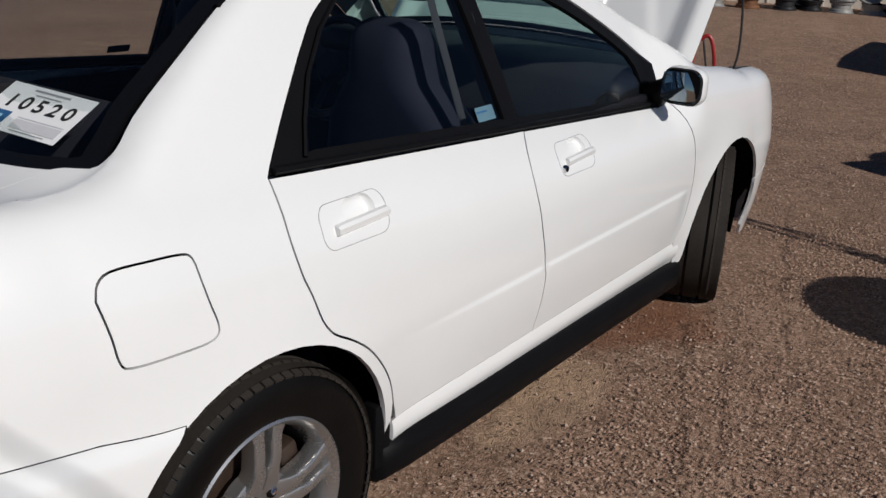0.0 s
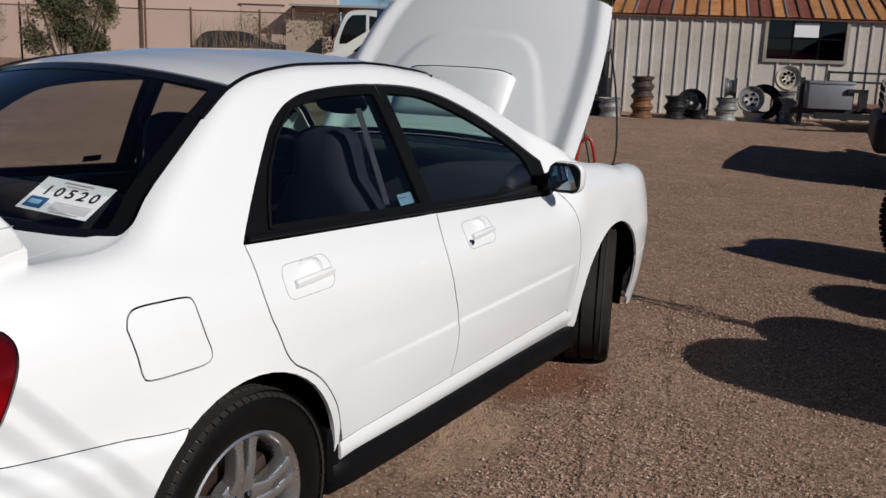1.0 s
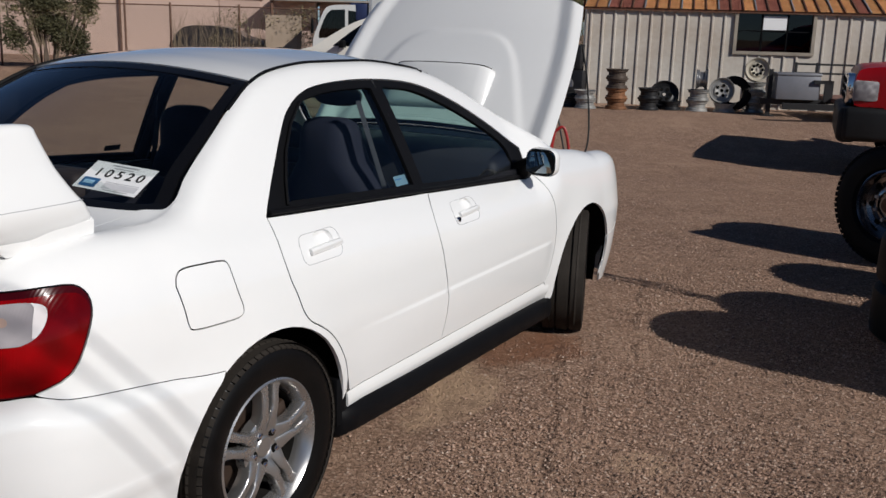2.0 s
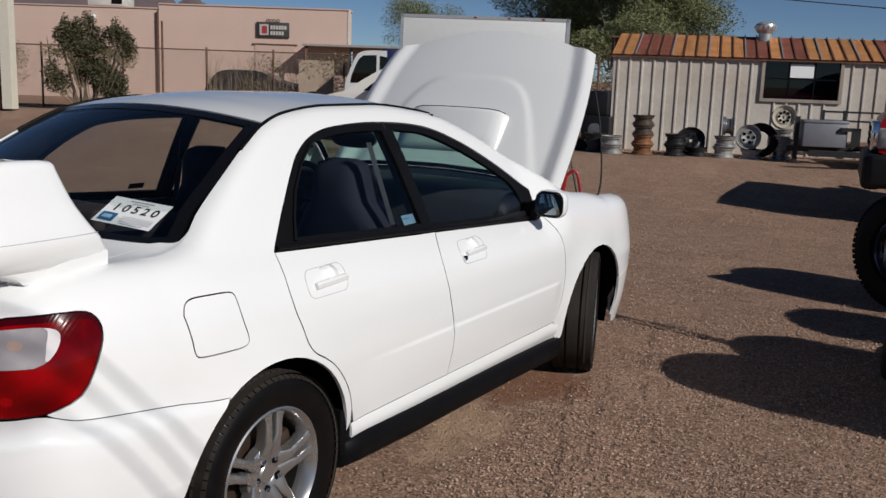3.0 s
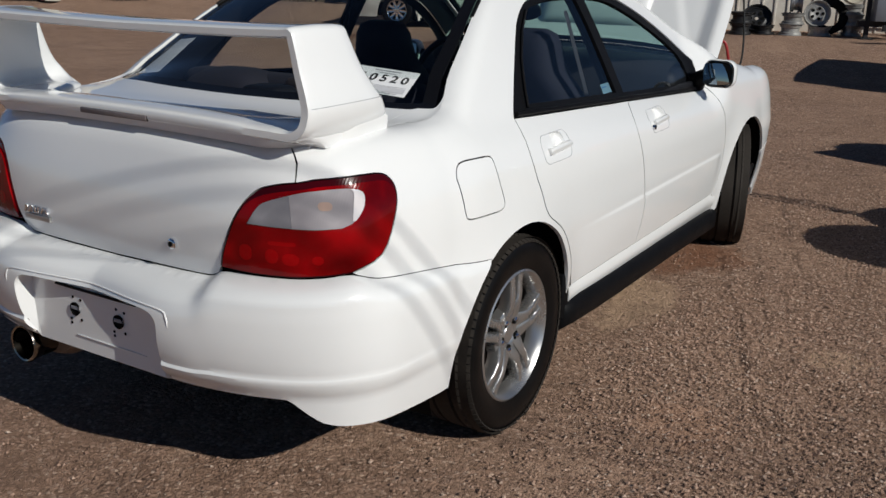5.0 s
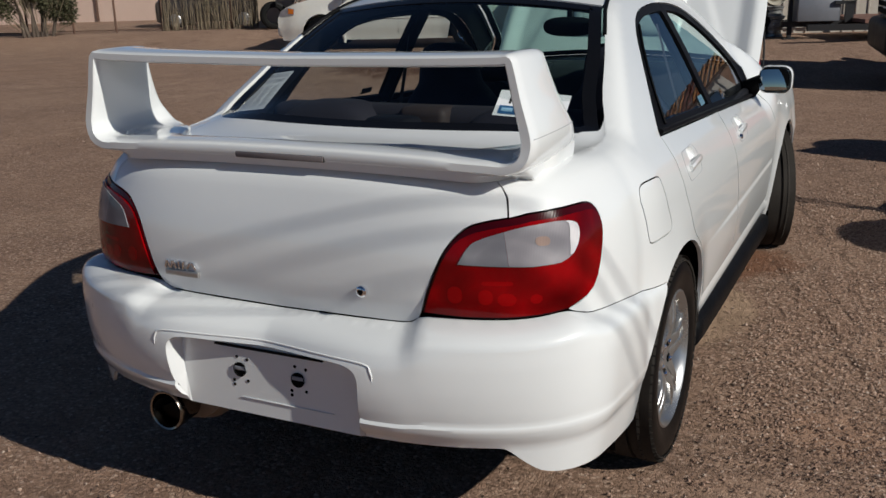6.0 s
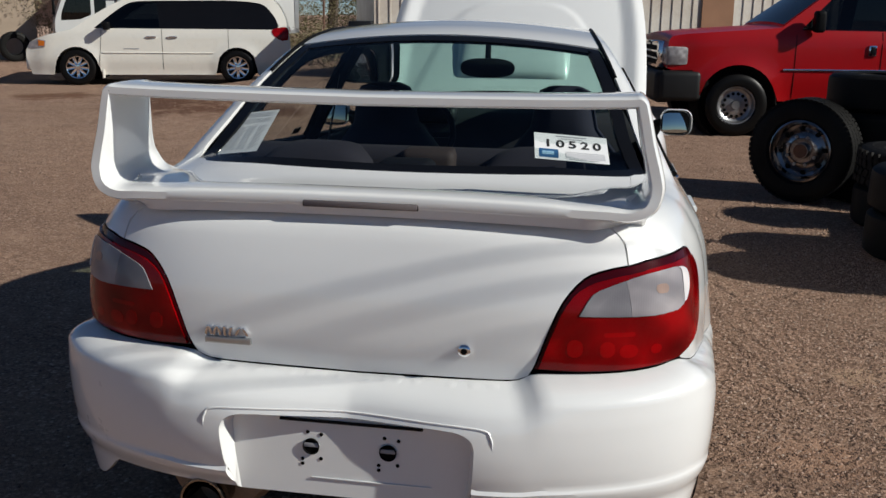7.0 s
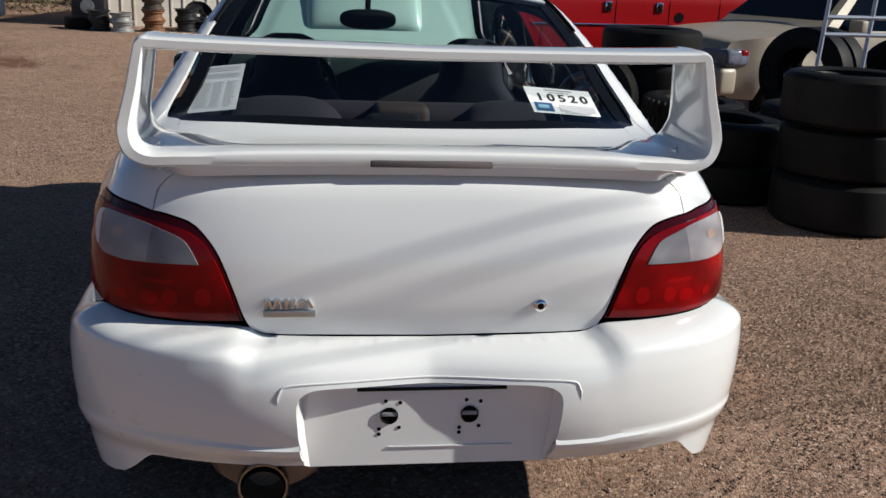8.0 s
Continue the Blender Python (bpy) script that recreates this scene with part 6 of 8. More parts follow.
BLACKRIM = mat("black_steel_rim", (0.022, 0.022, 0.024), 0.5, 0.2, var=0.3, scale=20, spread=0.2)
RUSTRIM = mat("rust_brown_rim", (0.24, 0.105, 0.045), 0.7, 0.2, var=0.3, scale=18, spread=0.2)
GREYRIM = mat("grey_painted_rim", (0.36, 0.355, 0.34), 0.5, 0.4, var=0.2, scale=20, spread=0.2)
BROWNRIM = mat("dark_brown_rim", (0.10, 0.072, 0.055), 0.6, 0.3, var=0.3, scale=18)
sr, sg, sb = "rust brown steel wheel rim in a stack", "silver grey steel wheel rim by the shed", "black steel wheel rim by the shed"
stack(-3.58, 14.35, [(0.20, 0.17, GREYRIM, sg), (0.20, 0.15, GREYRIM, sg)])
stack(-3.98, 14.55, [(0.20, 0.18, BLACKRIM, sb), (0.20, 0.16, BLACKRIM, sb)])
stack(-3.09, 14.62, [(0.205, 0.19, RUSTRIM, sr), (0.205, 0.18, RUSTRIM, sr), (0.20, 0.17, BROWNRIM, sr), (0.205, 0.17, BROWNRIM, sr)])
stack(-2.58, 14.92, [(0.20, 0.20, BLACKRIM, sb), (0.205, 0.19, BLACKRIM, sb)])
stack(-2.25, 15.25, [(0.19, 0.16, BLACKRIM, sb)])
stack(-1.81, 15.38, [(0.205, 0.19, GREYRIM, sg), (0.205, 0.19, GREYRIM, sg)])
z0 = gz(-1.8, 15.4) + 0.38
loose_rim(0.185, 0.20, pose(-1.87, 15.4, z0 + 0.185, 90, 0, 105), STEEL, "silver steel rim standing on two others")
loose_rim(0.20, 0.16, pose(-1.36, 15.55, gz(-1.4, 15.5), 0, 0, 30), GREYRIM, sg)
loose_rim(0.225, 0.15, pose(-1.45, 15.62, gz(-1.4, 15.5) + 0.16 + 0.2, 78, 0, 15), GREYRIM, "grey alloy wheel leaning on another rim")
loose_tyre(0.31, 0.2, pose(-1.30, 15.85, gz(-1.3, 15.8) + 0.31, 80, 0, 20), "black tyre leaning on the shed wall")
stack(-0.92, 15.95, [(0.20, 0.18, STEEL, sg), (0.205, 0.19, GREYRIM, sg), (0.20, 0.17, GREYRIM, sg)])
loose_rim(0.21, 0.16, pose(-0.92, 15.85, gz(-0.9, 15.9) + 0.54 + 0.21, 80, 0, 20), mat("cream_rim", (0.52, 0.47, 0.38), 0.5, 0.2), "cream steel rim on top of a stack", 8)
loose_rim(0.26, 0.14, pose(-2.42, 15.35, gz(-2.4, 15.4) + 0.22, 58, 0, 15), BLACKRIM, "dark wheel disc leaning behind the rims", 6)
loose_tyre(0.30, 0.2, pose(-4.35, 14.9, gz(-4.4, 14.9), 0, 0, 0), "black tyre lying by the shed corner")
# junk behind the bonnet
JUNK = thing("scrap_engine", "dark greasy engine block scrap by the shed", "scrap", place=pose(-4.38, 15.75, gz(-4.4, 15.7)))
boxed("engine_block", -0.3, 0.3, -0.25, 0.25, 0, 0.62, BLACKRIM, JUNK, 0.05)
boxed("engine_head", -0.26, 0.22, -0.2, 0.2, 0.62, 1.10, BLACKRIM, JUNK, 0.04)
part("pulley", lathe([(0.01, -0.3), (0.12, -0.3), (0.12, -0.25), (0.03, -0.24)], 20, "y", pose(0, 0, 0.35)), STEEL, JUNK)

# flat trailer with a grey tool box, by the shed
TR = SHED @ pose(3.15, -1.62, 0.0)
trailer = thing("flat_trailer", "low black flatbed trailer with a worn red-brown deck", "trailer", place=TR)
FRAME = mat("black_frame_paint", (0.025, 0.025, 0.027), 0.5, 0.1, var=0.2)
DECK = mat("red_brown_deck", (0.23, 0.115, 0.085), 0.8, var=0.25, scale=5)
boxed("tongue", -0.1, 1.0, -0.05, 0.05, 0.22, 0.32, FRAME, trailer)
boxed("jack_post", 0.02, 0.09, -0.035, 0.035, 0.03, 0.82, FRAME, trailer)
boxed("jack_foot", -0.05, 0.16, -0.1, 0.1, 0, 0.03, FRAME, trailer)
boxed("side_beam", 0.1, 5.2, -0.95, -0.87, 0.20, 0.30, FRAME, trailer)
boxed("side_beam", 0.1, 5.2, 0.87, 0.95, 0.20, 0.30, FRAME, trailer)
boxed("deck", 1.02, 5.2, -0.95, 0.95, 0.31, 0.37, DECK, trailer)
for k in range(9):
    boxed("reflector", 1.25 + 0.17 * k, 1.40 + 0.17 * k, -0.956, -0.951, 0.225, 0.275, mat("reflector_red", (0.5, 0.02, 0.02), 0.4) if k % 2 == 0 else PAPER, trailer)
for u in (0.66, 1.02, 2.3, 3.5, 4.7):
    boxed("stake", u - 0.02, u + 0.02, 0.87, 0.91, 0.3, 0.93, FRAME, trailer)
for zz in (0.74, 0.90):
    boxed("rail", 0.66, 4.72, 0.875, 0.905, zz - 0.018, zz + 0.018, FRAME, trailer)
boxed("hitch_bracket", 0.90, 1.04, -0.3, -0.24, 0.3, 0.66, FRAME, trailer)
boxed("hitch_bracket", 0.72, 1.04, -0.3, -0.24, 0.60, 0.66, FRAME, trailer)
for sy in (-1.02, 1.02):
    w = part("trailer_wheel", lathe(tyre_rows(0.33, 0.2), 32, "y", pose(3.2, sy, 0.33)), OLD_RUBBER, trailer)
tb = thing("tool_box", "grey steel tool box on the trailer tongue", "tool box", place=TR @ pose(0.48, 0, 0.32))
TBX = mat("grey_box_paint", (0.22, 0.225, 0.25), 0.45, 0.2, var=0.1)
boxed("box_body", -0.36, 0.36, -0.25, 0.25, 0, 0.40, TBX, tb, 0.012)
boxed("box_lid", -0.37, 0.37, -0.26, 0.26, 0.405, 0.45, TBX, tb, 0.012)

# big tyres on the sedan's right
def tyre_pile(x, y, items, group):
    z = gz(x, y)
    for k, (r, w, dx, dy, tilt, blocks, lb) in enumerate(items):
        loose_tyre(r, w, pose(x + dx, y + dy, z, tilt, 0, 37 * k), lb, group, blocks)
        z += w * 0.97
    return z


lb = "large worn black truck tyre in a stack"
tyre_pile(2.57, 3.40, [(0.41, 0.29, 0, 0, 0, 0, lb), (0.40, 0.27, -0.01, 0.02, 3, 0, "black truck tyre with a shiny bald tread")], "stacked truck tyres")
tyre_pile(3.00, 2.62, [(0.42, 0.32, 0, 0, 0, 0, lb), (0.42, 0.32, 0.02, 0.02, 0, 0, lb), (0.41, 0.32, -0.02, 0.0, 0, 0, lb)], "stacked truck tyres")
tyre_pile(3.40, 3.75, [(0.42, 0.32, 0, 0, 0, 0, lb), (0.41, 0.30, 0.02, 0.02, 0, 0, lb)], "stacked truck tyres")
tyre_pile(2.80, 5.75, [(0.46, 0.40, 0, 0, 0, 0, lb), (0.45, 0.38, 0.02, 0.02, 0, 0, lb), (0.45, 0.30, -0.01, 0.0, 0, 0, lb)], "stacked truck tyres")
tyre_pile(2.72, 4.45, [(0.40, 0.30, 0, 0, 0, 0, lb), (0.40, 0.27, 0.0, 0.0, 4, 40, "knobbly black tyre lying in the pile")], "stacked truck tyres")
za = tyre_pile(4.02, 5.08, [(0.44, 0.36, 0, 0, 0, 0, lb)], "stacked truck tyres")
zb = tyre_pile(4.93, 5.02, [(0.44, 0.36, 0, 0, 0, 0, lb)], "stacked truck tyres")
up = "black tyre standing upright on the tyre pile"
loose_tyre(0.39, 0.23, pose(4.00, 5.03, za + 0.39, 90, 0, -56), up, "upright tyres", 0)
loose_tyre(0.39, 0.23, pose(4.195, 5.16, za + 0.39, 90, 0, -56), up, "upright tyres", 0)
loose_tyre(0.36, 0.23, pose(4.86, 4.98, zb + 0.36, 90, 0, -56), up, "upright tyres", 0)
loose_tyre(0.36, 0.23, pose(5.055, 5.11, zb + 0.36, 90, 0, -56), up, "upright tyres", 0)
# truck wheel with a chrome eight-hole rim, standing
bigw = thing("truck_wheel", "upright truck tyre on a chrome steel wheel", "wheel", place=pose(2.13, 5.40, gz(2.0, 5.25) + 0.425, 0, 0, -121) @ Matrix.Scale(1.12, 4))
part("tyre", lathe(tyre_rows(0.38, 0.25, 0.225), 64, "x", close=True), OLD_RUBBER, bigw)
for row in (-0.36, -0.12, 0.12, 0.36):
    bm = bmesh.new()
    for k in range(64):
        a = 2 * math.pi * (k + (0.5 if row > 0 else 0)) / 64
        box(bm, -0.025, 0.025, -0.014, 0.014, -0.006, 0.0055, m=Matrix.Rotation(a, 4, "X") @ Matrix.Translation((row * 0.25 * 0.95, 0, 0.377)))
    tagged(part("tread", bm, OLD_RUBBER, bigw), kind="stuff")
cr = part("rim", lathe([(0.228, 0.09), (0.228, 0.105), (0.216, 0.11), (0.205, 0.09), (0.190, 0.045), (0.165, 0.03), (0.15, 0.035), (0.125, 0.06), (0.095, 0.065), (0.09, 0.05), (0.06, 0.05), (0.058, 0.09), (0.001, 0.09)], 48, "x"), mat("worn_chrome", (0.36, 0.35, 0.36), 0.2, 1.0, var=0.3, scale=14), bigw)
part("hub_bore", lathe([(0.001, 0.093), (0.050, 0.093), (0.052, 0.088)], 24, "x"), RUST, cr)
for k in range(8):
    a = 2 * math.pi * (k + 0.5) / 8
    part("wheel_nut", lathe([(0.001, 0.082), (0.011, 0.082), (0.012, 0.06)], 6, "x", pose(0, 0.108 * math.sin(a), 0.108 * math.cos(a))), STEEL, cr)
    part("hand_hole", lathe([(0.001, 0.0445), (0.016, 0.0445), (0.017, 0.03)], 14, "x", pose(0, 0.158 * math.sin(a + 0.3), 0.158 * math.cos(a + 0.3))), DARK, cr)
# grey tubular rack by the pile
rack = thing("tube_rack", "grey tubular steel rack behind the tyres", "rack", place=pose(3.18, 3.16, gz(3.1, 3.1)))
RACK = mat("pale_blue_grey_tube", (0.38, 0.42, 0.50), 0.4, 0.4, var=0.1)
for dx in (-0.16, 0.16):
    part("upright", tube([(dx - 0.05, 0, 0), (dx + 0.06, 0.02, 2.0)], 0.015, 8), RACK, rack)
for zz in (0.45, 0.80, 1.13, 1.24, 1.7):
    part("rung", tube([(-0.16 + 0.055 * zz - 0.05, 0.01, zz), (0.55, 0.01, zz + 0.01)], 0.015, 8), RACK, rack)
# brown board fixed on the shed wall
boxed("wall_board", 6.87, 7.58, -0.05, -0.028, 0.0, 1.80, mat("brown_plywood", (0.27, 0.13, 0.065), 0.75, var=0.15, scale=2), shed)

# ---- parked vehicles


def vehicle_wheel(parent, x, y, r, w, face, holes, kind="steel", side=1):
    """A parked vehicle's wheel, outer face towards side * x."""
    wh = part("wheel", lathe(tyre_rows(r, w, r * 0.60), 48, "x", pose(x, y, r), close=True), RUBBER, parent)
    s = side
    h = w / 2
    rows = [(r * 0.61, h * 0.70), (r * 0.61, h * 0.82), (r * 0.575, h * 0.80), (r * 0.53, h * 0.45), (r * 0.44, h * 0.30), (r * 0.25, h * 0.42), (r * 0.14, h * 0.42), (r * 0.13, h * 0.62), (0.001, h * 0.62)]
    if kind == "spokes":
        rows = [(r * 0.62, h * 0.70), (r * 0.62, h * 0.86), (r * 0.59, h * 0.86), (r * 0.56, h * 0.5), (r * 0.5, h * 0.2), (0.001, h * 0.2)]
    rim = part("rim", lathe([(a, s * b) for a, b in rows], 40, "x", pose(x, y, r)), face if kind == "steel" else DARK, wh)
    for k in range(holes):
        a = 2 * math.pi * (k + 0.5) / holes
        if kind == "steel":
            part("vent_hole", lathe([(0.001, s * h * 0.415), (r * 0.052, s * h * 0.415), (r * 0.054, s * h * 0.3)], 10, "x", pose(x, y + r * 0.37 * math.sin(a), r + r * 0.37 * math.cos(a))), DARK, rim)
        else:
            bm = bmesh.new()
            box(bm, h * 0.3 * s - 0.012, h * 0.72 * s + 0.012, -r * 0.085, r * 0.085, r * 0.06, r * 0.60, 0.012, m=Matrix.Translation((x, y, r)) @ Matrix.Rotation(a, 4, "X"))
            part("spoke", bm, face, rim)
    if kind != "steel":
        part("lip", lathe([(r * 0.62, s * h * 0.70), (r * 0.625, s * h * 0.90), (r * 0.585, s * h * 0.88), (r * 0.56, s * h * 0.6)], 40, "x", pose(x, y, r)), face, rim)
        part("cap", lathe([(r * 0.16, s * h * 0.55), (r * 0.14, s * h * 0.80), (0.001, s * h * 0.82)], 20, "x", pose(x, y, r)), face, rim)
    return wh


def arched(y0, y1, low, high, wheels, r, n=60):
    """A side outline, from low to high, cut by wheel arches."""
    pts = []
    for y in np.linspace(y0, y1, n):
        z = low
        for c in wheels:
            if abs(y - c) < r:
                z = max(z, 0.33 + math.sqrt(max(0, r * r - (y - c) ** 2)) - 0.0)
        pts.append((float(y), z))
    return pts


def side_skin(name, outline, wfun, material, parent, depth=0.02, off=0.0, holes=(), step=0.08, label="", sides=(1, -1)):
    """A flank panel on both sides: outline in (along, height), width by wfun."""
    P, F = sheet(outline, lambda y, z: Vector((wfun(y, z) + off, y, z)), step=step, depth=depth, holes=holes, out=(0, 0, 0.8))
    for sgn in sides:
        p, f = (P, F) if sgn > 0 else mirrored(P, F)
        solid(name, p, f, material, parent, label)


# -- cream minivan, nose to the west; local y ahead
VAN = mat("cream_van_paint", (0.72, 0.695, 0.63), 0.3, var=0.02, coat=1.0)
vdir = Vector((-0.951, -0.309))
van = thing("minivan", "cream white minivan parked across the yard", "car", place=pose(-7.76, 17.75, gz(-8.0, 17.0), 0, 0, math.degrees(math.atan2(-vdir.x, vdir.y))) @ Matrix.Scale(1.09, 4))
VW, VR = (0.0, 3.03), 0.34


def van_w(y, z):
    w = 0.985 - 0.05 * ease(0.5, 0.2, z) - 0.30 * max(0, z - 0.98) ** 1.15
    w -= 0.10 * ease(3.35, 4.0, y) ** 2 + 0.03 * ease(-0.6, -1.05, y)
    for c in VW:
        rr = math.hypot(y - c, z - 0.33)
        w += 0.022 * ease(0.52, 0.42, rr)
    return w


low = [(y, z) for y, z in arched(-0.98, 3.90, 0.20, 0, VW, 0.40)]
van_top = curve([(3.98, 0.50), (3.97, 0.66), (3.86, 0.82), (3.60, 0.93), (3.25, 1.02), (3.05, 1.08), (2.75, 1.28), (2.35, 1.52), (1.95, 1.67), (1.4, 1.735), (0.6, 1.755), (-0.3, 1.73), (-0.70, 1.66), (-0.92, 1.38), (-1.0, 1.05), (-1.04, 0.75), (-1.03, 0.5)], 4)
outline = low + van_top
WV1 = curve([(2.62, 1.10), (2.30, 1.36), (2.02, 1.53), (1.86, 1.56)], 4) + [(1.50, 1.57), (1.46, 1.10)]
BAND = curve([(2.68, 1.08), (2.30, 1.385), (2.04, 1.55), (1.86, 1.59)], 4) + [(1.50, 1.605), (0.20, 1.625)] + curve([(-0.25, 1.605), (-0.54, 1.54), (-0.74, 1.32), (-0.82, 1.14)], 4) + [(-0.76, 1.075)]
side_skin("flank", outline, van_w, VAN, van, holes=[BAND])
side_skin("side_glass", BAND, van_w, GLOSSBLACK, van, 0.0, -0.006, holes=[WV1])
side_skin("front_window", WV1, van_w, DARKPANE, van, 0.0, -0.010)
side_skin("head_lamp", [(3.93, 0.70), (3.90, 0.80), (3.74, 0.87), (3.58, 0.84), (3.60, 0.72)], van_w, CLEAR_LENS, van, 0.01, 0.010)
side_skin("turn_lamp", [(3.72, 0.745), (3.72, 0.85), (3.60, 0.83), (3.61, 0.74)], van_w, AMBER_LENS, van, 0.01, 0.014)
side_skin("tail_lamp", curve([(-1.00, 0.88), (-1.00, 1.10), (-0.84, 1.12), (-0.68, 1.06), (-0.74, 0.94), (-0.88, 0.86)], 3), van_w, RED_LENS, van, 0.01, 0.008)
vs = []
bm = bmesh.new()
rows_ = []
for y, z in van_top:
    w = van_w(y, z) - 0.004
    rows_.append([bm.verts.new((w * t, y, z + 0.05 * (1 - t * t) * (1 if z > 1.4 else 0.6))) for t in np.linspace(-1, 1, 9)])
for a, b in zip(rows_, rows_[1:]):
    for k in range(8):
        bm.faces.new((a[k], a[k + 1], b[k + 1], b[k]))
part("roof_and_nose", bm, VAN, van, sharp=50)
boxed("underbody", -0.80, 0.80, -0.9, 3.85, 0.22, 0.45, DARK, van)
boxed("cabin_dark", -0.72, 0.72, -0.6, 2.3, 0.45, 1.25, CABIN, van)
for sgn in (1, -1):
    for y in (1.42, 0.16, 2.62):
        zz = np.linspace(0.30, 1.08, 12)
        part("door_gap", tube([(sgn * (van_w(y, z) + 0.0005), y - (0.10 * (z - 0.3) if y > 2 else 0), z) for z in zz], 0.004, 5), DARK, van)
    for y in (1.62, 1.22):
        part("door_handle", tube([(sgn * (van_w(y, 0.92) + 0.012), y - 0.09, 0.92), (sgn * (van_w(y, 0.92) + 0.028), y, 0.925), (sgn * (van_w(y, 0.92) + 0.012), y + 0.09, 0.92)], 0.016, 8), CHROME, van)
    part("side_moulding", tube([(sgn * (van_w(y, 0.62) + 0.004), y, 0.62) for y in np.linspace(0.46, 2.55, 20)], 0.014, 6), VAN, van)
    pts = [(sgn * 0.99, 2.42, 1.10), (sgn * 1.10, 2.40, 1.13)]
    boxed("door_mirror", min(sgn * 1.0, sgn * 1.22), max(sgn * 1.0, sgn * 1.22), 2.36, 2.48, 1.05, 1.20, BLACK, van, 0.03)
    part("mud_flap", tube([(sgn * 0.94, 2.56, 0.30), (sgn * 0.94, 2.56, 0.14)], 0.03, 6), VAN, van)
    for c in VW:
        vehicle_wheel(van, sgn * 0.875, c, VR, 0.22, CHROME, 9, "spokes", sgn)
boxed("front_bumper", -0.85, 0.85, 3.78, 4.02, 0.28, 0.52, VAN, van, 0.06)
boxed("rear_bumper", -0.92, 0.92, -1.10, -0.90, 0.30, 0.58, VAN, van, 0.05)
part("lettering_bar", tube([(-(van_w(1.95, 0.70) + 0.002), y, 0.70) for y in (1.86, 2.14)], 0.010, 4), GREYINK, van)

# -- red pickup, nose to the west
REDP = mat("red_truck_paint", (0.36, 0.002, 0.005), 0.38, var=0.05, coat=0.2, spec=0.3)
GREYB = mat("dark_grey_bumper", (0.012, 0.012, 0.013), 0.55, var=0.2, spec=0.25)
pick = thing("pickup_truck", "red crew-cab pickup truck with a dark front bumper", "truck", place=pose(6.22, 12.40, gz(4.0, 11.8), 0, 0, 98) @ Matrix.Scale(1.06, 4))
PW, PR = (0.0, 3.96), 0.40


def pick_w(y, z):
    w = 1.005 - 0.03 * ease(0.75, 0.45, z) - 0.32 * max(0, z - 1.22) - 0.05 * ease(4.2, 4.85, y) ** 2
    for c in PW:
        w += 0.03 * ease(0.66, 0.50, math.hypot(y - c, z - 0.40))
    return w


plow = []
for y in np.linspace(-1.1, 4.80, 70):
    z = 0.46
    for c in PW:
        if abs(y - c) < 0.50:
            z = max(z, 0.42 + math.sqrt(0.25 - (y - c) ** 2))
    z = max(z, 0.84) if y > 4.46 else z
    plow.append((float(y), z))
ptop = curve([(4.86, 0.86), (4.87, 1.12), (4.84, 1.245), (4.72, 1.285), (4.4, 1.315), (3.9, 1.35), (3.55, 1.375), (3.44, 1.39)], 3) + [(2.80, 1.86)] + curve([(2.60, 1.92), (2.0, 1.97), (1.2, 1.97), (0.85, 1.94)], 3) + [(0.62, 1.42), (0.60, 1.34), (-1.15, 1.34), (-1.2, 0.6)]
P1 = [(3.20, 1.36), (2.76, 1.80), (2.06, 1.82), (2.06, 1.35)]
P2 = [(1.86, 1.35), (1.86, 1.82), (1.05, 1.81), (0.92, 1.35)]
side_skin("flank", plow + ptop, pick_w, REDP, pick, holes=[P1, P2], step=0.09)
for w in (P1, P2):
    side_skin("side_window", w, pick_w, DARKPANE, pick, 0.0, -0.012)
bm = bmesh.new()
rows_ = []
for y, z in ptop:
    w = pick_w(y, z) - 0.004
    rows_.append([bm.verts.new((w * t, y, z + 0.035 * (1 - t * t))) for t in np.linspace(-1, 1, 7)])
for a, b in zip(rows_[:-3], rows_[1:-2]):
    for k in range(6):
        bm.faces.new((a[k], a[k + 1], b[k + 1], b[k]))
part("bonnet_and_roof", bm, REDP, pick, sharp=40)
bm = bmesh.new()
rows_ = []
for k in (0.05, 0.35, 0.65, 0.95):
    y, z = 3.44 - 0.64 * k, 1.39 + 0.47 * k
    w = pick_w(y, z) - 0.03
    rows_.append([bm.verts.new((w * t, y + 0.010, z + 0.035 * (1 - t * t) + 0.010)) for t in np.linspace(-1, 1, 9)])
for a, b in zip(rows_, rows_[1:]):
    for k in range(8):
        bm.faces.new((a[k], a[k + 1], b[k + 1], b[k]))
part("windscreen", bm, mat("dark_truck_windscreen", (0.010, 0.011, 0.012), 0.12, var=0.1, spec=0.2), pick)
boxed("bed_floor", -0.9, 0.9, -1.1, 0.5, 0.80, 0.86, REDP, pick)
boxed("chassis", -0.8, 0.8, -1.0, 4.5, 0.40, 0.62, DARK, pick)
boxed("cabin_dark", -0.85, 0.85, 0.8, 3.1, 0.6, 1.34, CABIN, pick)
boxed("front_bumper", -1.0, 1.0, 4.78, 5.02, 0.42, 0.83, GREYB, pick, 0.08, seg=4)
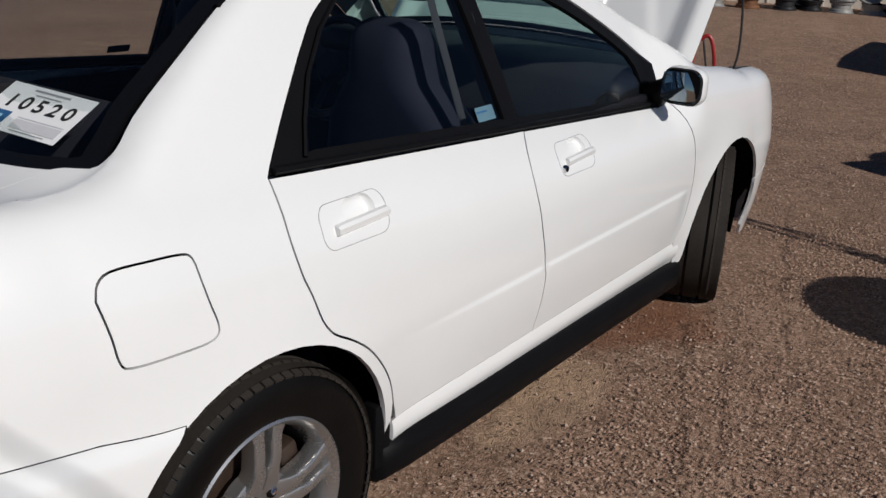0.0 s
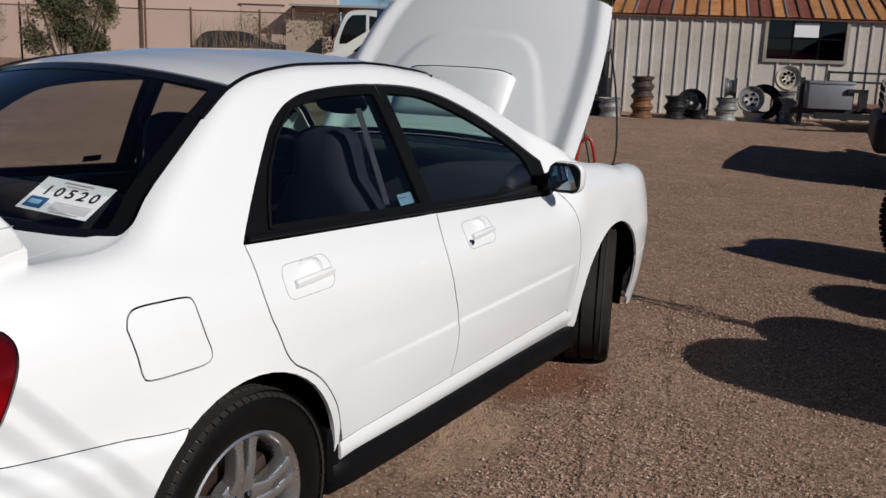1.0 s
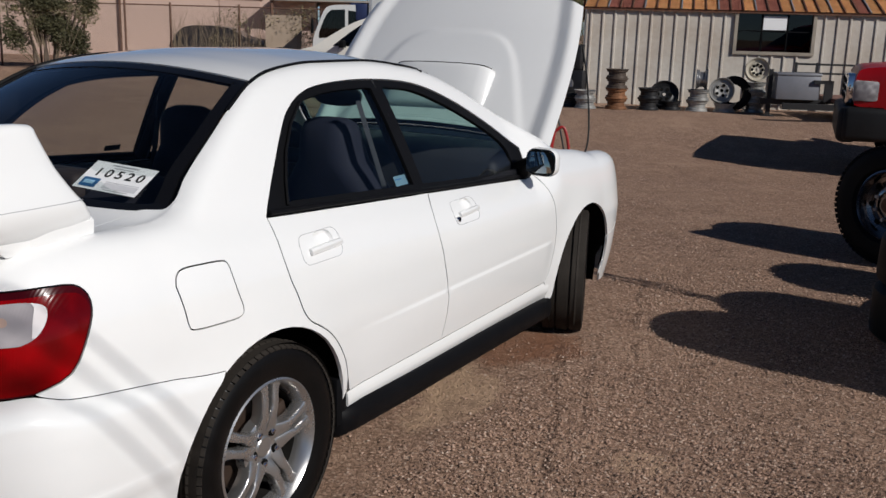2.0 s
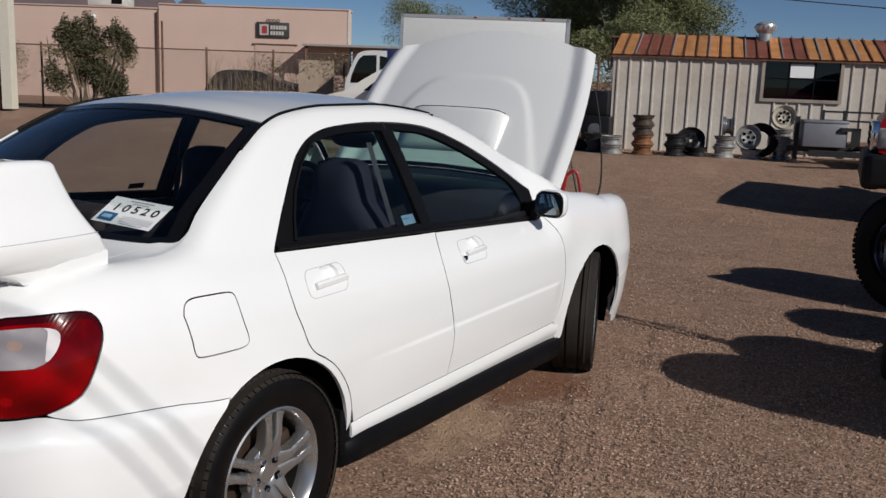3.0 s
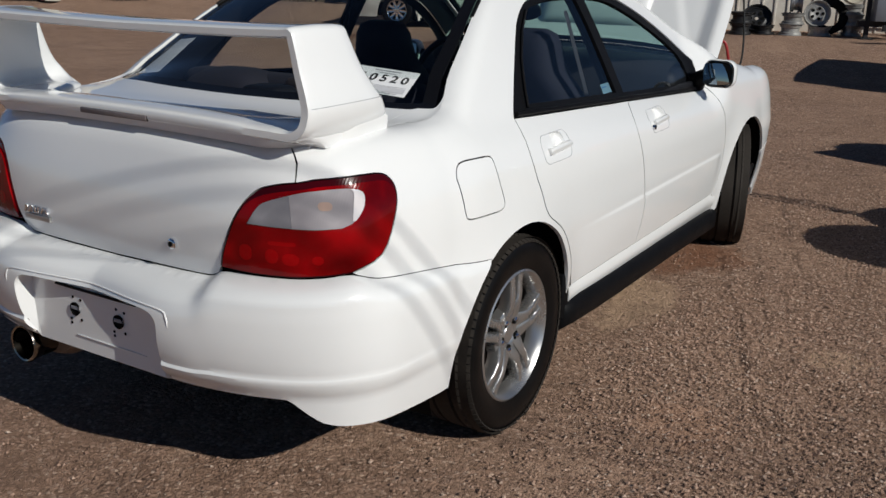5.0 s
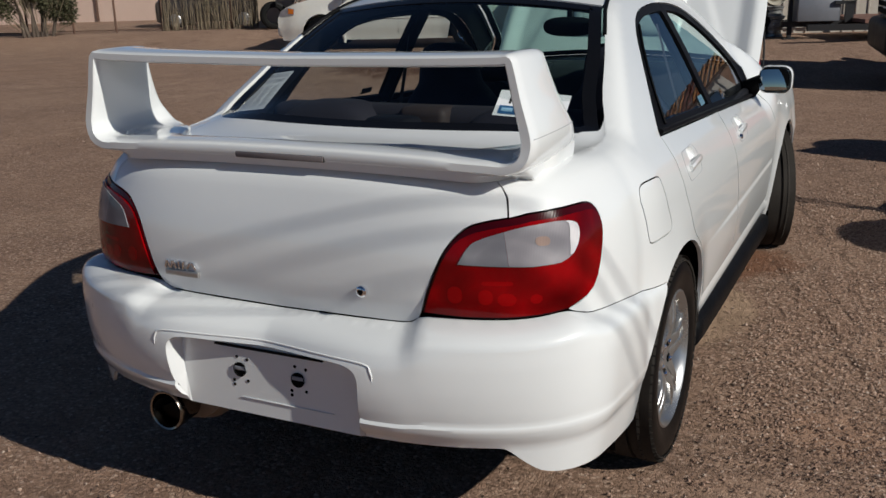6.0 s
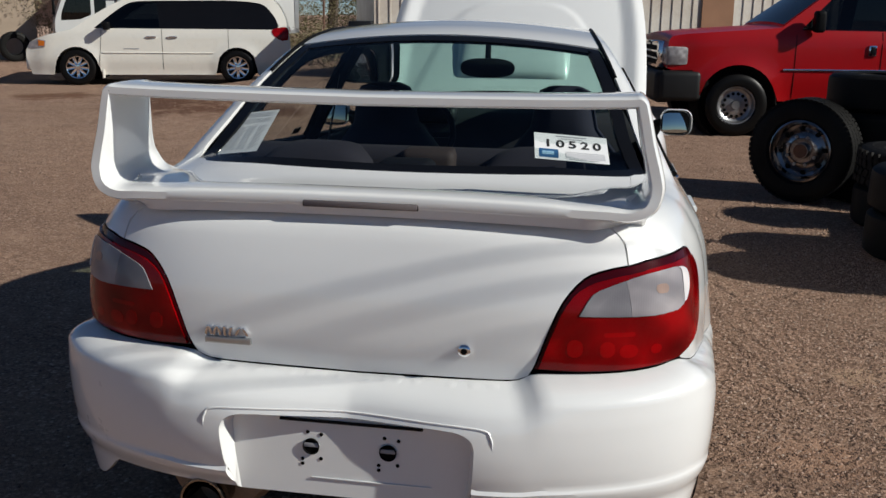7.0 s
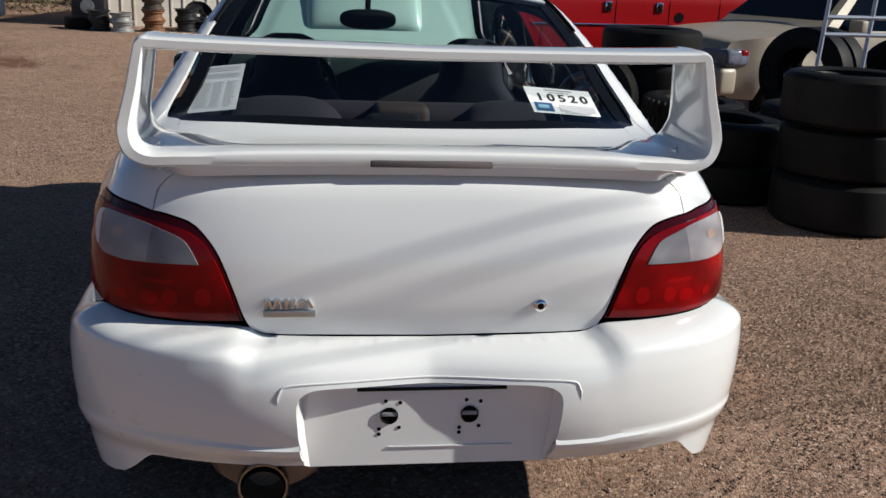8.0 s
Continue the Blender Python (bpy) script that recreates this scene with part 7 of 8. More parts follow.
for sgn in (1, -1):
    boxed("bumper_corner", min(sgn * 0.84, sgn * 1.03), max(sgn * 0.84, sgn * 1.03), 4.42, 4.97, 0.44, 0.835, GREYB, pick, 0.07, seg=4)
    boxed("head_lamp", min(sgn * 0.71, sgn * 0.985), max(sgn * 0.71, sgn * 0.985), 4.60, 4.885, 0.90, 1.14, lens("truck_lamp", (0.42, 0.40, 0.40), 0.2, (0.12, 0.11, 0.12)), pick, 0.03)
    boxed("rocker_trim", min(sgn * 0.985, sgn * 1.02), max(sgn * 0.985, sgn * 1.02), 0.55, 3.40, 0.845, 0.875, CHROME, pick, 0.006)
    boxed("step_bar", min(sgn * 0.85, sgn * 1.0), max(sgn * 0.85, sgn * 1.0), 0.6, 3.35, 0.37, 0.45, DARK, pick, 0.02)
    for y in (2.30, 1.52):
        boxed("door_handle", min(sgn * 0.99, sgn * 1.025), max(sgn * 0.99, sgn * 1.025), y - 0.05, y + 0.05, 1.04, 1.18, CHROME, pick, 0.01)
        boxed("handle_cup", min(sgn * 1.0, sgn * 1.029), max(sgn * 1.0, sgn * 1.029), y - 0.030, y + 0.030, 1.06, 1.16, BLACK, pick, 0.006)
    for y, z1 in ((3.26, 1.3), (2.18, 1.34), (1.36, 1.34), (0.57, 1.34)):
        part("door_gap", tube([(sgn * (pick_w(y, z) + 0.0005), y, z) for z in np.linspace(0.50, z1, 10)], 0.005, 5), DARK, pick)
    boxed("tow_mirror", min(sgn * 1.00, sgn * 1.16), max(sgn * 1.00, sgn * 1.16), 2.96, 3.09, 1.33, 1.60, BLACK, pick, 0.04, seg=4)
    part("mirror_arm", tube([(sgn * 0.95, 3.06, 1.38), (sgn * 1.05, 3.03, 1.42)], 0.025, 8), BLACK, pick)
    part("wheel_housing", lathe([(0.53, -0.17), (0.53, 0.19), (0.498, 0.235), (0.49, 0.16), (0.001, -0.17)], 40, "x", pose(sgn * 0.78, 3.96, 0.42) @ Matrix.Diagonal((sgn, 1, 1, 1))), DARK, pick)
    boxed("arch_liner", min(sgn * 0.50, sgn * 0.93), max(sgn * 0.50, sgn * 0.93), 4.34, 4.75, 0.50, 0.90, DARK, pick)
    for c in PW:
        vehicle_wheel(pick, sgn * 0.90, c, PR, 0.27, STEEL, 14, "steel", sgn)
grille = boxed("grille", -0.70, 0.70, 4.80, 4.95, 0.85, 1.20, CHROME, pick, 0.03)
for zz in (0.93, 1.02, 1.11):
    boxed("grille_slot", -0.62, 0.62, 4.86, 4.954, zz - 0.032, zz + 0.032, DARK, grille)
part("fuel_cap", lathe([(0.001, 0.010), (0.07, 0.010), (0.075, 0.0)], 20, "x", pose(1.0, 1.20, 0.98)), BLACK, pick)
part("fuel_cap", lathe([(0.001, -0.010), (0.07, -0.010), (0.075, 0.0)], 20, "x", pose(-1.0, 1.20, 0.98)), BLACK, pick)

# -- tan-silver sport utility behind the tyres, nose towards the sedan
TAN = mat("champagne_paint", (0.33, 0.285, 0.225), 0.5, 0.1, var=0.06, coat=0.15, spec=0.3)
DARKLAMP = lens("smoky_lamp", (0.16, 0.17, 0.22), 0.15, (0.05, 0.055, 0.08))
SHADEGLASS = mat("dark_windscreen", (0.010, 0.011, 0.012), 0.12, var=0.1, spec=0.2)
suv = thing("sport_utility", "champagne coloured sport utility parked behind the tyres", "car", place=pose(7.13, 9.09, gz(6.0, 8.7), 0, 0, 110))
SW, SR = (0.0, 2.62), 0.34


def suv_w(y, z):
    w = 0.88 - 0.04 * ease(0.5, 0.25, z) - 0.36 * max(0, z - 1.0) - 0.16 * ease(2.75, 3.42, y) ** 2
    for c in SW:
        w += 0.03 * ease(0.55, 0.42, math.hypot(y - c, z - 0.35))
    return w


slow = arched(-0.85, 3.30, 0.30, 0, SW, 0.41, 50)
stop_ = [(3.42, 0.45), (3.425, 0.70), (3.405, 0.84)] + curve([(3.36, 0.905), (3.30, 0.935), (3.10, 0.965), (2.6, 1.02), (2.2, 1.05), (2.05, 1.08)], 3) + [(1.45, 1.55)] + curve([(1.25, 1.62), (0.6, 1.67), (-0.4, 1.65), (-0.78, 1.55)], 3) + [(-0.95, 1.05), (-0.98, 0.5)]
S1 = [(1.88, 1.06), (1.38, 1.50), (0.78, 1.55), (0.72, 1.06)]
S2 = [(0.62, 1.06), (0.68, 1.55), (-0.62, 1.52), (-0.80, 1.08)]
side_skin("flank", slow + stop_, suv_w, TAN, suv, holes=[S1, S2], step=0.08)
for w in (S1, S2):
    side_skin("side_window", w, suv_w, DARKPANE, suv, 0.0, -0.01)
bm = bmesh.new()
rows_ = []
for y, z in stop_:
    w = suv_w(y, z) - 0.004
    rows_.append([bm.verts.new((w * t, y + 0.10 * (1 - t * t) * ease(2.9, 3.4, y), z + 0.04 * (1 - t * t))) for t in np.linspace(-1, 1, 9)])
for a, b in zip(rows_, rows_[1:]):
    for k in range(8):
        bm.faces.new((a[k], a[k + 1], b[k + 1], b[k]))
part("bonnet_and_roof", bm, TAN, suv, sharp=40)
bm = bmesh.new()
bm.faces.new([bm.verts.new(p) for p in ((-0.76, 2.00, 1.165), (0.76, 2.00, 1.165), (0.62, 1.50, 1.56), (-0.62, 1.50, 1.56))])
part("windscreen", bm, SHADEGLASS, suv)
boxed("underbody", -0.7, 0.7, -0.8, 3.2, 0.28, 0.6, DARK, suv)
boxed("cabin_dark", -0.7, 0.7, -0.6, 1.9, 0.6, 1.04, CABIN, suv)
boxed("front_bumper", -0.80, 0.80, 3.25, 3.53, 0.34, 0.66, TAN, suv, 0.07, seg=4)
boxed("lower_grille", -0.45, 0.45, 3.47, 3.536, 0.40, 0.55, DARK, suv, 0.01)
boxed("upper_grille", -0.34, 0.34, 3.42, 3.545, 0.68, 0.82, DARK, suv, 0.02)
for sgn in (1, -1):
    boxed("head_lamp", min(sgn * 0.34, sgn * 0.825), max(sgn * 0.34, sgn * 0.825), 3.12, 3.48, 0.665, 0.85, DARKLAMP, suv, 0.05, seg=4)
    boxed("turn_lamp", min(sgn * 0.76, sgn * 0.832), max(sgn * 0.76, sgn * 0.832), 3.16, 3.27, 0.775, 0.842, RED_LENS, suv, 0.020, seg=3)
    part("fog_lamp", lathe([(0.001, 3.537), (0.055, 3.537), (0.06, 3.52)], 18, "y", pose(sgn * 0.58, 0, 0.46)), DARK, suv)
    boxed("door_mirror", min(sgn * 0.88, sgn * 1.08), max(sgn * 0.88, sgn * 1.08), 1.62, 1.74, 1.04, 1.19, TAN, suv, 0.03)
    part("roof_rail", tube([(sgn * 0.62, 1.1, 1.66), (sgn * 0.64, 0.9, 1.71), (sgn * 0.64, -0.4, 1.71), (sgn * 0.62, -0.6, 1.66)], 0.018, 8), GALV, suv)
    for c in SW:
        vehicle_wheel(suv, sgn * 0.79, c, SR, 0.22, ALLOY, 5, "spokes", sgn)

# -- white box truck behind the sedan's bonnet, nose to the west
WHITE = mat("white_truck_paint", (0.60, 0.60, 0.585), 0.35, var=0.03, coat=0.5)
BLUEV = mat("dark_blue_visor", (0.02, 0.03, 0.09), 0.4)
tdir = Vector((0.873, 0.488))
trk = thing("box_truck", "white cab-over box truck with a blue visor", "truck", place=pose(-11.58, 19.47, 0.20, 0, 0, math.degrees(math.atan2(tdir.y, tdir.x))))
cargo = boxed("cargo_box", 0.0, 4.4, 0.0, 2.15, 0.78, 2.86, WHITE, trk, 0.03)
ALU = mat("aluminium_trim", (0.55, 0.55, 0.55), 0.4, 0.6)
boxed("box_edge", -0.02, 4.42, -0.014, 0.03, 2.80, 2.88, ALU, cargo)
boxed("box_edge", -0.03, 0.05, -0.014, 0.05, 0.76, 2.87, ALU, cargo)
boxed("box_edge", 4.36, 4.46, -0.014, 0.05, 0.76, 2.87, ALU, cargo)
boxed("box_edge", -0.02, 4.42, -0.014, 0.03, 0.74, 0.82, ALU, cargo)
boxed("rear_door", 4.401, 4.44, 0.08, 2.07, 0.85, 2.70, ALU, cargo, 0.01)
for k in range(3):
    boxed("marker_lamp", 1.9 + 0.9 * k, 1.98 + 0.9 * k, -0.02, -0.012, 2.82, 2.86, RED_LENS, cargo)
for y in (0.12, 1.75):
    boxed("air_deflector", 0.02, 0.10, y, y + 0.28, 2.2, 2.8, ALU, cargo)
CAB_SIDE = curve([(-1.42, 0.40), (-1.50, 0.62), (-1.50, 0.98), (-1.42, 1.25), (-1.22, 1.72), (-1.06, 1.86), (-0.80, 1.90)], 4) + [(-0.10, 1.90), (-0.10, 0.40)]
CAB_WIN = curve([(-1.36, 1.02), (-1.33, 1.22), (-1.16, 1.62), (-1.02, 1.76)], 4) + [(-0.66, 1.78), (-0.66, 1.16), (-0.92, 1.05)]
CAB_VENT = [(-0.58, 1.16), (-0.58, 1.76), (-0.30, 1.72), (-0.30, 1.20)]
bm = bmesh.new()
rows_ = []
for x, z in CAB_SIDE[:-1]:
    rows_.append([bm.verts.new((x - 0.10 * (1 - t * t) * (1 if x < -0.9 else 0), 1.05 + t, z)) for t in np.linspace(-1, 1, 9)])
for ra, rb in zip(rows_, rows_[1:]):
    for j in range(8):
        bm.faces.new((ra[j], ra[j + 1], rb[j + 1], rb[j]))
cab = part("cab", bm, WHITE, trk, sharp=40)
for y_, sg in ((0.05, -1), (2.05, 1)):
    P, F = sheet(CAB_SIDE, lambda x, z: Vector((x, y_ + 0 * x, z)), step=0.12, depth=0.02, holes=[CAB_WIN, CAB_VENT], out=(-0.7, 1.05, 1.1))
    solid("cab_side", P, F, WHITE, cab)
    for nm, w in (("door_window", CAB_WIN), ("quarter_window", CAB_VENT)):
        P, F = sheet(w, lambda x, z: Vector((x, y_ - sg * 0.012, z)), step=0.15, depth=0, out=(-0.7, 1.05, 1.1))
        solid(nm, P, F, DARKPANE, cab)
boxed("cab_inside", -1.2, -0.15, 0.15, 1.95, 0.5, 1.15, CABIN, cab)
boxed("cab_back", -0.10, -0.07, 0.05, 2.05, 0.42, 1.9, BLUEV, cab)
bm = bmesh.new()
rows_ = [[bm.verts.new((x - 0.012 - 0.10 * (1 - t * t), 1.05 + 0.92 * t, z)) for t in np.linspace(-1, 1, 9)] for x, z in ((-1.475, 1.06), (-1.40, 1.28), (-1.21, 1.72))]
for ra, rb in zip(rows_, rows_[1:]):
    for j in range(8):
        bm.faces.new((ra[j], ra[j + 1], rb[j + 1], rb[j]))
part("windscreen", bm, GLOSSBLACK, cab)
boxed("visor", -0.55, -0.05, 0.2, 1.9, 1.86, 1.95, BLUEV, cab, 0.03)
boxed("visor_side", -0.38, -0.05, 0.03, 0.2, 1.5, 1.94, BLUEV, cab, 0.03)
part("mirror_arm", tube([(-1.42, 0.02, 1.5), (-1.50, -0.14, 1.55), (-1.50, -0.14, 1.10)], 0.015, 6), BLACK, cab)
boxed("door_mirror", -1.53, -1.47, -0.22, -0.08, 1.15, 1.52, BLACK, cab, 0.02)
boxed("cab_step", -1.40, -0.15, 0.08, 0.3, 0.30, 0.46, BLACK, cab, 0.02)
boxed("marker", -1.46, -1.40, 0.06, 0.16, 0.62, 0.86, mat("orange_lamp", (0.55, 0.10, 0.02), 0.3), cab, 0.01)
boxed("truck_chassis", -1.2, 3.9, 0.5, 1.6, 0.40, 0.76, DARK, trk)
for wx in (-0.75, 2.7):
    for wy in (0.16, 1.94):
        part("truck_tyre", lathe(tyre_rows(0.39, 0.22), 36, "y", pose(wx, wy, 0.37), close=True), RUBBER, trk)

# -- dark hatchback beyond the fence
blk = thing("dark_hatchback", "dusty black hatchback parked beyond the chain-link fence", "car", place=base(-22.4 + 0.868 * 6.7 - 0.497 * 3.0, 15.3 + 0.497 * 6.7 + 0.868 * 3.0, (0.868, 0.497), 0.1))
BLK = mat("dusty_black_paint", (0.018, 0.016, 0.016), 0.35, var=0.2, coat=0.6)
prof = lambda w0, w1, z0, z1: [(w0, z0), (w0 + 0.02, z0 + (z1 - z0) * 0.35), (w1, z1), (w1 * 0.6, z1 + 0.02)]
body = curve([(-1.55, 0.75, 0.30), (-1.45, 0.98, 0.25), (-1.15, 1.30, 0.25), (-0.5, 1.36, 0.25), (0.2, 1.30, 0.25), (0.7, 1.05, 0.25), (1.3, 0.92, 0.25), (1.6, 0.70, 0.30)], 3)
bm = bmesh.new()
rings = []
for x, zt, zl in body:
    ring = []
    for t, zz in ((0.0, zl), (0.86, zl), (0.90, 0.5), (0.90, 0.85), (0.68, 1.0), (0.6, 1.0), (0.0, 1.0)):
        z = zz if zz < 0.9 else zt
        z = min(z, zt)
        ring.append((t, z))
    full = ring + [(-t, z) for t, z in ring[::-1][1:-1]]
    rings.append([bm.verts.new((x, t, z)) for t, z in full])
for a, b in zip(rings, rings[1:]):
    for k in range(len(a)):
        bm.faces.new((a[k], a[(k + 1) % len(a)], b[(k + 1) % len(a)], b[k]))
bm.faces.new(rings[0])
bm.faces.new(rings[-1])
part("car_body", bm, BLK, blk, sharp=40)
for wx in (-1.0, 1.05):
    for wy in (-0.82, 0.82):
        part("car_tyre", lathe(tyre_rows(0.31, 0.2), 32, "y", pose(wx, wy, 0.31), close=True), RUBBER, blk)
        part("hub_cap", lathe([(0.19, -0.09), (0.17, -0.105), (0.001, -0.105)], 24, "y", pose(wx, wy, 0.31)), ALLOY, blk)

# ---- fence, plants, buildings and hills
FD, FN = Vector((0.868, 0.497)), Vector((-0.497, 0.868))
FENCE = base(-22.4, 15.3, FD, 0.20)
fence = thing("chain_link_fence", "rusty chain-link fence with steel posts", "fence", place=FENCE)
RUSTPOST = mat("rusty_post", (0.17, 0.09, 0.06), 0.8, 0.1, var=0.25)
for u in (-1.6, 1.0, 2.1, 3.35, 4.5, 5.77, 7.69, 8.6, 10.4, 12.6, 14.8, 17.0):
    part("fence_post", tube([(u, 0, -0.1), (u, 0, 1.86 + (0.7 if abs(u - 4.5) < 0.1 else 0.0))], 0.032, 8), RUSTPOST, fence)
part("top_rail", tube([(-1.6, 0, 1.78), (17.0, 0, 1.80)], 0.018, 6), RUSTPOST, fence)
part("tension_wire", tube([(-1.6, 0.01, 0.08), (17.0, 0.01, 0.08)], 0.01, 5), RUSTPOST, fence)
vs, fs = [], []
for k in range(-28, 300):
    for sgn in (1, -1):
        u = k * 0.062
        a, b = (u, u + 1.70) if sgn > 0 else (u + 1.70, u)
        z0, z1 = 0.08, 1.78
        if min(a, b) < -1.6 or max(a, b) > 17.0:
            continue
        q = len(vs)
        vs += [(a - 0.0028, 0.004 * sgn, z0), (a + 0.0028, 0.004 * sgn, z0), (b + 0.0028, 0.004 * sgn, z1), (b - 0.0028, 0.004 * sgn, z1)]
        fs.append((q, q + 1, q + 2, q + 3))
mesh_ = solid("fence_mesh", vs, fs, mat("rusty_wire", (0.24, 0.18, 0.14), 0.7, 0.2), fence, smooth=False)
tagged(mesh_, kind="stuff")
rng = random.Random(8)


def leaf_mat(name, a, b):
    return mat(name, a, 0.75, var=0.3, scale=2.5, fine=8, tint=b)


def leaves(clumps, count, size, seed, flat_=0.35):
    """Many small leaf blades scattered through clumps of (centre, radii)."""
    r = random.Random(seed)
    vs, fs = [], []
    weight = [c[1][0] * c[1][1] * c[1][2] for c in clumps]
    for _ in range(count):
        (cx, cy, cz), (ra, rb, rc) = r.choices(clumps, weight)[0]
        d = Vector((r.gauss(0, 1), r.gauss(0, 1), r.gauss(0, 1))).normalized() * (r.random() ** 0.45)
        p = Vector((cx + d.x * ra, cy + d.y * rb, cz + d.z * rc))
        a = Vector((r.gauss(0, 1), r.gauss(0, 1), r.gauss(0, 1) * flat_ - 0.3)).normalized()
        b = a.cross(Vector((r.gauss(0, 1), r.gauss(0, 1), r.gauss(0, 1)))).normalized()
        s = size * r.uniform(0.5, 1.3)
        k = len(vs)
        vs += [p, p + a * s * 0.5 + b * s * 0.22, p + a * s, p + a * s * 0.5 - b * s * 0.22]
        fs.append((k, k + 1, k + 2, k + 3))
    return vs, fs


def plant(name, label, x, y, z, clumps, count, size, seed, material, trunk, category, twigs=0):
    t = thing(name, label, category, place=pose(x, y, z))
    bm = bmesh.new()
    for pts, rad in trunk:
        tube(pts, rad, 7, bm)
    part("trunk", bm, mat(name + "_bark", (0.13, 0.095, 0.07), 0.9, var=0.3), t)
    P, F = leaves(clumps, count, size, seed)
    solid("crown", P, F, material, t, smooth=False)
    if twigs:
        r = random.Random(seed + 1)
        bm = bmesh.new()
        for _ in range(twigs):
            (cx, cy, cz), (ra, rb, rc) = r.choice(clumps)
            q = Vector((cx + r.uniform(-ra, ra), cy + r.uniform(-rb, rb), cz + r.uniform(-rc, rc)))
            tube([(q.x * 0.5, q.y * 0.5, 0.3 * q.z), tuple(q)], [0.012, 0.003], 4, bm, caps=False)
        part("twig", bm, mat(name + "_twig", (0.22, 0.17, 0.11), 0.9), t)
    return t


OLIVE = leaf_mat("olive_leaf", (0.075, 0.070, 0.028), (0.040, 0.038, 0.016))
DRY = leaf_mat("dry_leaf", (0.20, 0.165, 0.085), (0.10, 0.085, 0.04))
GREENL = leaf_mat("tree_leaf", (0.20, 0.21, 0.09), (0.10, 0.115, 0.045))
bu = Vector((-22.4, 15.3)) + FD * 2.75 - FN * 0.9
SIGHT = Vector((0.65, 0.76))


def lobes(rows, depth):
    """Clumps spread across the line from the yard: (along, height, half width, half height)."""
    return [((SIGHT.x * u, SIGHT.y * u, z), (ru * 0.8, ru * 0.8 + depth * 0.2, rz)) for u, z, ru, rz in rows]


shrub = plant("bush", "dusty olive shrub growing through the fence", bu.x, bu.y, 0.2,
      lobes(((-0.55, 2.05, 0.42, 0.36), (-0.62, 2.42, 0.10, 0.24), (-0.28, 2.22, 0.20, 0.36), (-0.02, 2.25, 0.20, 0.50), (0.24, 2.05, 0.18, 0.32), (0.72, 2.10, 0.38, 0.30), (0.70, 2.40, 0.09, 0.24), (1.0, 1.80, 0.26, 0.40),
             (-0.1, 1.75, 0.7, 0.22), (-1.0, 0.95, 0.24, 0.48), (-0.75, 0.75, 0.18, 0.35), (0.35, 0.90, 0.42, 0.52), (0.72, 0.72, 0.28, 0.45), (0.05, 1.2, 0.5, 0.3)), 0.5), 21000, 0.085, 5, OLIVE,
      [([(SIGHT.x * u, SIGHT.y * u, 0), (SIGHT.x * (u * 1.3 + d), SIGHT.y * (u * 1.3 + d), 0.6), (SIGHT.x * (u * 2.2 - d), SIGHT.y * (u * 2.2 - d), 1.3), (SIGHT.x * (u * 2.6), SIGHT.y * (u * 2.6), 2.0)], [0.05, 0.04, 0.025, 0.006]) for u, d in ((-0.42, 0.10), (-0.30, -0.06), (-0.18, 0.08), (-0.08, -0.05), (0.03, 0.06), (0.14, -0.08), (0.30, 0.05))], "shrub", 70)
P, F = leaves(lobes(((-0.9, 1.62, 0.34, 0.20), (-0.35, 1.55, 0.55, 0.22), (0.30, 1.60, 0.55, 0.22), (0.95, 1.50, 0.32, 0.36), (-0.3, 1.15, 0.35, 0.35)), 0.9), 3600, 0.075, 9)
solid("dry_growth", P, F, DRY, shrub, "dry yellow-brown creeper", smooth=False)
# dry vines on the fence
vines = []
for k in range(54):
    u = rng.choice((rng.uniform(7.0, 12.5), rng.uniform(-0.8, 0.6), rng.uniform(9, 13)))
    p = Vector((-22.4, 15.3)) + FD * u - FN * 0.05
    vines.append(((p.x, p.y, rng.uniform(1.0, 1.9)), (0.35, 0.3, 0.35)))
P, F = leaves(vines, 9000, 0.06, 21)
tagged(solid("dry_vines", P, F, DRY, smooth=False), "dry brown vines hanging on the fence", "vines", kind="stuff")
bm = bmesh.new()
for _ in range(520):
    u = rng.uniform(5.8, 14.0)
    p = Vector((-22.4, 15.3)) + FD * u - FN * rng.uniform(-0.05, 0.12)
    h = rng.uniform(0.5, 1.7)
    tube([(p.x, p.y, 0.2), (p.x + rng.uniform(-0.1, 0.1), p.y, 0.2 + h * 0.6), (p.x + rng.uniform(-0.3, 0.3), p.y + rng.uniform(-0.1, 0.1), 0.2 + h)], [0.010, 0.007, 0.003], 4, bm, caps=False)
tagged(part("dry_stems", bm, mat("dry_stem", (0.30, 0.235, 0.155), 0.9, var=0.3)), "dry brown weed stems along the fence", "weeds", kind="stuff")
# tan board and tyre at the fence
bd = Vector((-22.4, 15.3)) + FD * 9.0 - FN * 0.15
board = boxed("plywood_sheet", -0.55, 0.45, -0.02, 0.02, 0, 1.6, mat("pale_plywood", (0.40, 0.31, 0.23), 0.8, var=0.12, scale=3))
board.matrix_world = base(bd.x, bd.y, FD, 0.2)
tagged(board, "pale plywood sheet leaning on the fence", "board")
loose_tyre(0.37, 0.28, base(-14.3, 19.1, FD, 0.2 + 0.37) @ pose(0, 0, 0, 90, 0, 12), "large black tyre standing by the fence")
